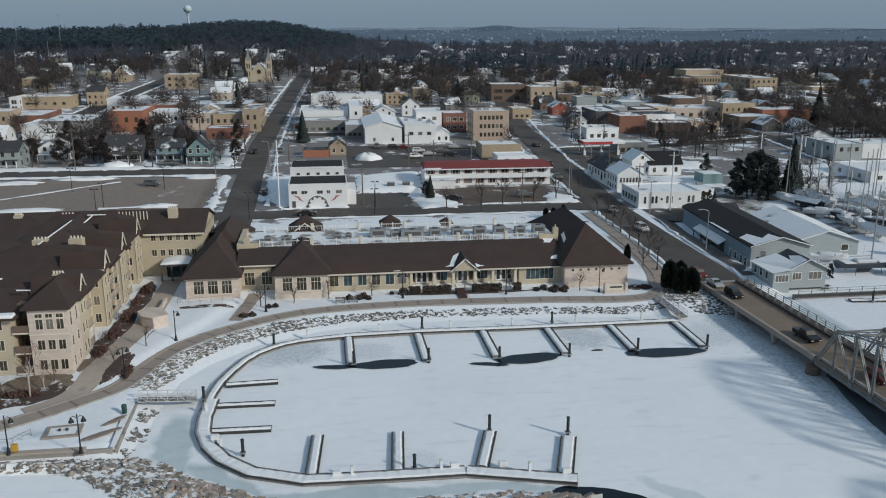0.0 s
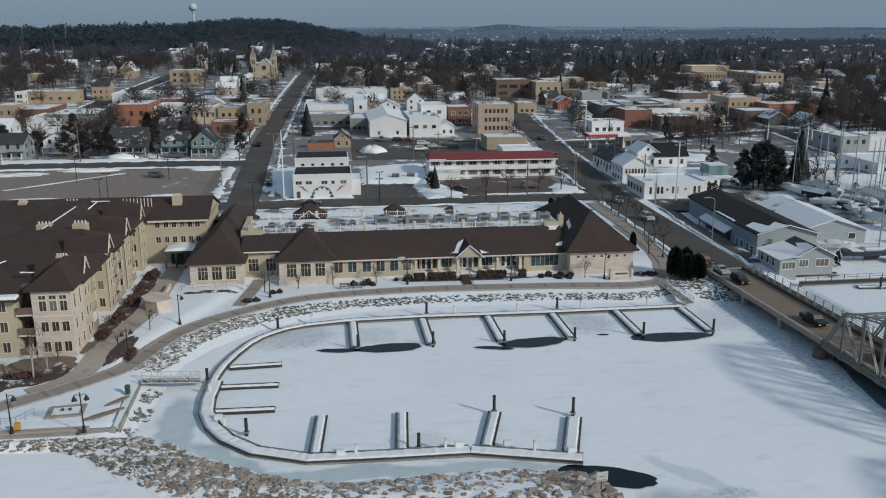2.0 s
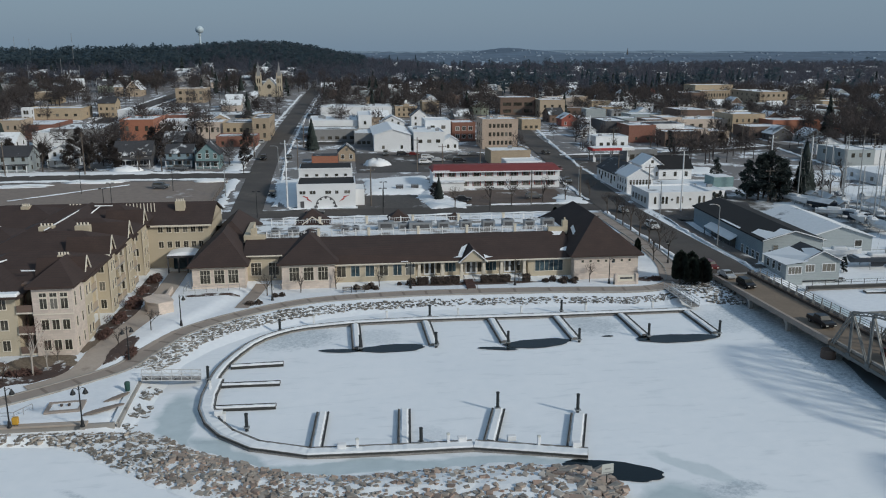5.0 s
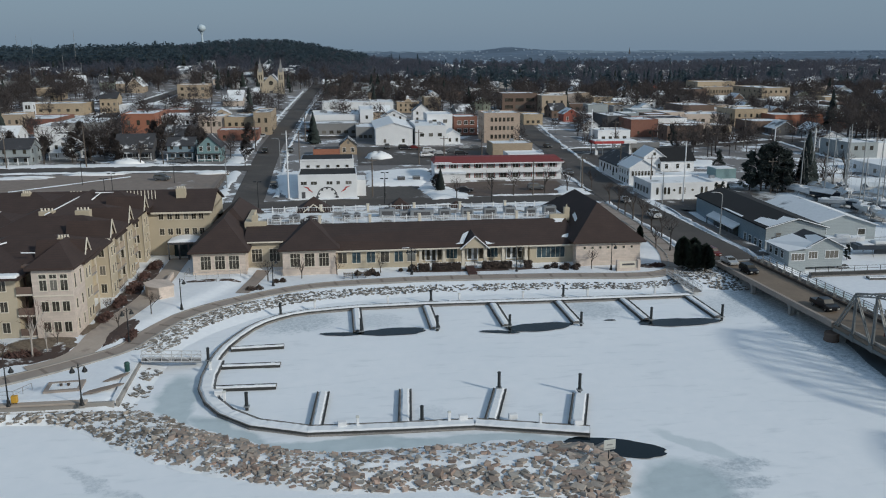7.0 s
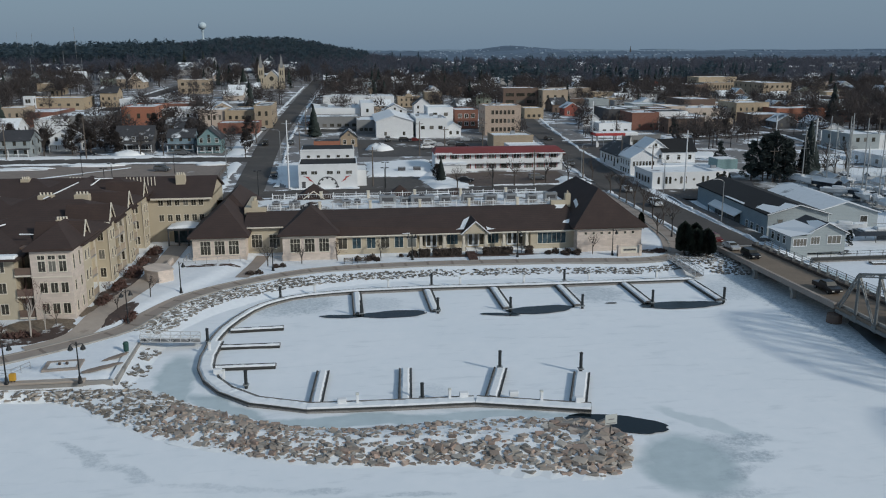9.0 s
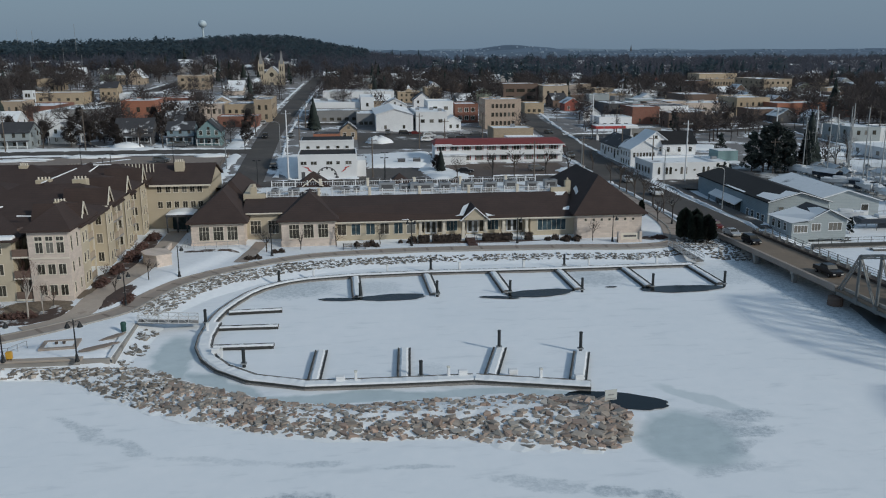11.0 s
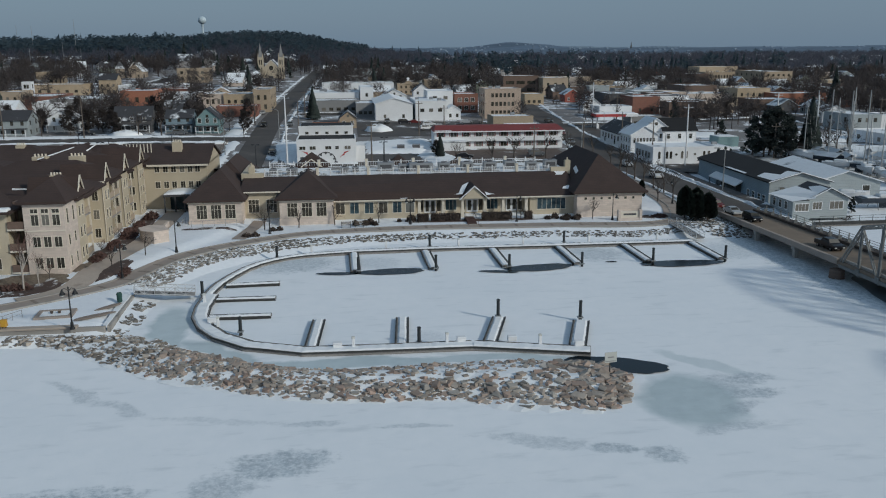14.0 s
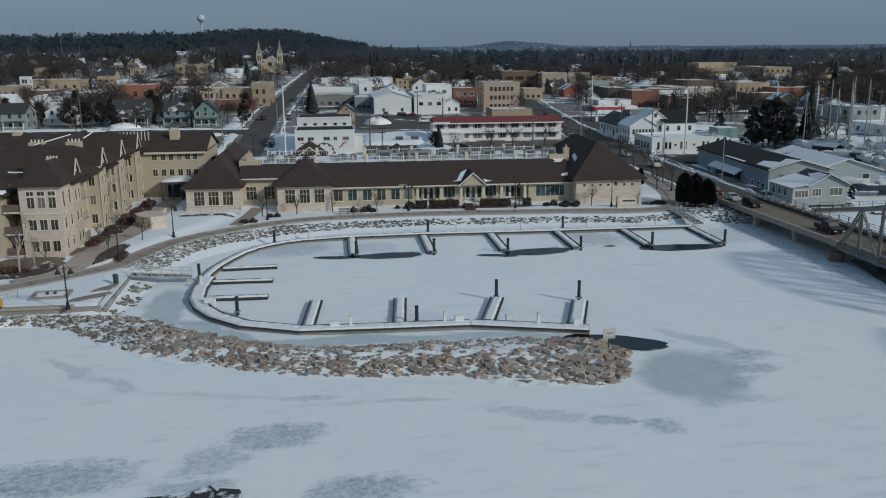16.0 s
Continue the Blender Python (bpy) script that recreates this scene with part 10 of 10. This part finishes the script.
# far houses among the woods, too small to pick apart
rr = random.Random(12)
FAR_AT = []
walls_far, roofs_far = MB(), MB()
for _ in range(1200):
    y = rr.uniform(620, 1180)
    x = rr.uniform(-0.44 * y, 0.72 * y)
    if len(FAR_AT) >= 120 or any((x - a) ** 2 + (y - b) ** 2 < 20 ** 2 for a, b in TAKEN + FAR_AT) or (-230 < x < 70 and y > 820):
        continue
    FAR_AT.append((x, y))
    w, d, h, r = rr.uniform(7, 12), rr.uniform(8, 11), rr.uniform(3.5, 6), rr.uniform(2.2, 3.4)
    ax = rr.choice("xxy")
    z = gz(x, y)
    walls_far.gable_wall(x - w / 2, x + w / 2, y, y + d, z - 1, z + h, z + h + r - 0.1, ax)
    roofs_far.gable(x - w / 2 - 0.4, x + w / 2 + 0.4, y - 0.4, y + d + 0.4, z + h - 0.2, z + h + r, ax, 0.2)
tagged(part("far_house_walls", walls_far, FAR_WALL, None), "walls of far houses scattered among bare woods", "houses", kind="stuff")
tagged(part("far_house_roofs", roofs_far, SNOW_THIN, None), "snowy roofs of far houses among bare woods", "houses", kind="stuff")
HOUSES = np.array(TAKEN + FAR_AT)
FRONT = np.array(FAR_AT)


OPEN = ((-60, -27, 455, 546), (-145, -60, 400, 545), (222, 288, 430, 550), (84, 156, 375, 468), (148, 202, 325, 384), (-16, 60, 262, 345))


def free(x, y, r=6.5):
    if any(a < x < b and c < y < d for a, b, c, d in OPEN) and rn.rand() < 0.88:
        return False
    if abs(x + 20) < 10 and y < 572 or abs(x - np.interp(y, [q[1] for q in BRIDGE_STREET], [q[0] for q in BRIDGE_STREET])) < 9 or abs(x + 105) < 7 and y < 640:
        return False
    return ((HOUSES - (x, y)) ** 2).sum(1).min() > r * r


def thinned(x, y):
    """Open gardens lie before the far houses, and the nearer woods stand thin."""
    dx, dy = FRONT[:, 0] - x * FRONT[:, 1] / y, FRONT[:, 1] - y
    if ((np.abs(dx) < 5) & (dy > -8) & (dy < 22)).any():
        return False
    return free(x, y, 9) and rn.rand() < (0.72 if y < 800 else 1.0)


def built(x, y):
    """Blocks with shops keep few trees."""
    if -150 < x < 150 and 200 < y < 262:
        return False
    if x < -33 and 266 < y < 335:
        return rn.rand() < 0.35
    if -140 < x < 200 and y < 430:
        return rn.rand() < 0.22
    return True


wood_field("town_trees", "bare garden trees between the houses", 1500, (-0.42, 0.78), (268, 640), NEAR_SP, (7, 13), TWIG, lambda x, y: free(x, y) and built(x, y))
wood_field("town_conifers", "dark conifers between the houses", 110, (-0.42, 0.78), (300, 760), FAR_CON, (7, 15), NEEDLE, lambda x, y: free(x, y) and built(x, y))
wood_field("bare_woods", "bare woods inland, greyed and blued for haze", 7400, (-0.42, 0.80), (600, 1250), FAR_SP, (8.5, 13.5), HAZY_WOODS, thinned)
wood_field("far_conifers", "dark conifers in the far woods, blued for haze", 200, (-0.42, 0.8), (640, 1300), FAR_CON + FAR_PINE, (10, 15), HAZY_NEEDLE, lambda x, y: free(x, y, 9))
wood_field("hill_pines", "dark pine wood over the hill, blued for haze", 5600, (-0.50, 0.03), (800, 1400), FAR_PINE, (9, 13.5), HAZY_NEEDLE, lambda x, y: y > 830 or rn.rand() < 0.3)
wood_field("west_pines", "dark pine wood to the west, blued for haze", 900, (-0.6, -0.18), (760, 1000), FAR_PINE, (12, 17), HAZY_NEEDLE, lambda x, y: rn.rand() < 0.6)

# taller conifer groups before the woods
for gx, gy, n_, sx in ((84, 650, 16, 20), (140, 690, 18, 26), (238, 650, 20, 26), (285, 665, 16, 18), (390, 606, 5, 5), (330, 720, 16, 40), (200, 760, 14, 30)):
    chunks = []
    for _ in range(n_):
        x, y = rn.normal(gx, sx), rn.normal(gy, 14)
        chunks.append(placed((FAR_CON + FAR_PINE)[rn.randint(8)], x, y, gz(x, y), rn.uniform(13, 20), rn.uniform(0, 6.28), 0.0, 1.0))
    tagged(tri_object("conifer_group", chunks, HAZY_NEEDLE), "group of tall dark conifers before the woods, blued for haze", "trees", kind="stuff")

# ---- far distance ----
def ridge(name, y, x0, x1, prof, material, label):
    """Far wooded ridge: a long bank with an uneven tree line."""
    xs_r = np.arange(x0, x1, 14.0)
    rr = np.random.RandomState(int(y))
    h = prof(xs_r) + rr.uniform(-2.2, 2.2, len(xs_r)) + 2.0 * np.sin(xs_r * 0.013)
    v = [(x, y, 0.0) for x in xs_r] + [(x, y + 30, z) for x, z in zip(xs_r, h)] + [(x, y + 260, z + 1.0) for x, z in zip(xs_r, h)]
    n = len(xs_r)
    f = [(i, i + 1, n + i + 1, n + i) for i in range(n - 1)] + [(n + i, n + i + 1, 2 * n + i + 1, 2 * n + i) for i in range(n - 1)]
    me = bpy.data.meshes.new(name)
    me.from_pydata(v, [], f)
    me.materials.append(material)
    tagged(new(name, me), label, "distant ridge", kind="structure")


# ridge colours carry the distance haze, paler and bluer with range
HAZY_RIDGE = mat("far_woods_haze_tint", (0.10, 0.15, 0.21), 1.0, vary=0.32, big=0.006, fine=0.03, bump=0)
HAZY_RIDGE2 = mat("farthest_woods_haze_tint", (0.17, 0.235, 0.30), 1.0, vary=0.12, big=0.003, fine=0.02, bump=0)


def far_slope(X, Y):
    return 19 + 15 * np.clip((Y - 1250) / 900, 0, 1) + 17 * np.exp(-(((X - 470) / 95) ** 2 + ((Y - 2350) / 260) ** 2)) + 2.0 * wavy(X, Y, 0.021) + 1.6 * wavy(X, Y, 0.09, 1.0)


tagged(new("backdrop_slope", grid_mesh("backdrop_slope", np.arange(-900, 2300, 16.0), np.arange(1255, 2700, 24.0), far_slope, HAZY_RIDGE)), "far wooded slope with a suburb, coloured blue-grey for haze", "distant slope", kind="structure")
ridge("backdrop_ridge", 2800, -2000, 2900, lambda x: 35 + 2.5 * np.sin(x * 0.004), HAZY_RIDGE, "far wooded ridge coloured blue-grey for haze")
ridge("backdrop_ridge_far", 3900, -2600, 3500, lambda x: 41 + 3 * np.sin(x * 0.002), HAZY_RIDGE2, "farthest wooded ridge on the horizon, haze in its colour")
# pale roofs of the far suburb, dulled and blued for haze
fr = MB()
rr = random.Random(3)
for _ in range(230):
    y = rr.uniform(1300, 2500)
    x = rr.choice((rr.uniform(0.10 * y, 0.42 * y), rr.uniform(0.0, 0.75 * y)))
    z = float(far_slope(np.array(x), np.array(y))) + rr.uniform(0.6, 2.0)
    w = rr.uniform(1.0, 2.8)
    fr.gable_wall(x - w, x + w, y, y + 10, z - 5, z, z + 1.2, "x")
tagged(part("far_roofs", fr, HAZY_ROOF, None), "pale snowy roofs of a far suburb, blued for haze", "houses", kind="stuff")
tagged(part("far_spire", MB().box(707, 710, 2050, 2053, 20, 38).add([(707, 2050, 38), (710, 2050, 38), (710, 2053, 38), (707, 2053, 38), (708.5, 2051.5, 50)], [(0, 1, 4), (1, 2, 4), (2, 3, 4), (3, 0, 4)]), DARK_WALL, None), "far dark church spire on the skyline", "spire")
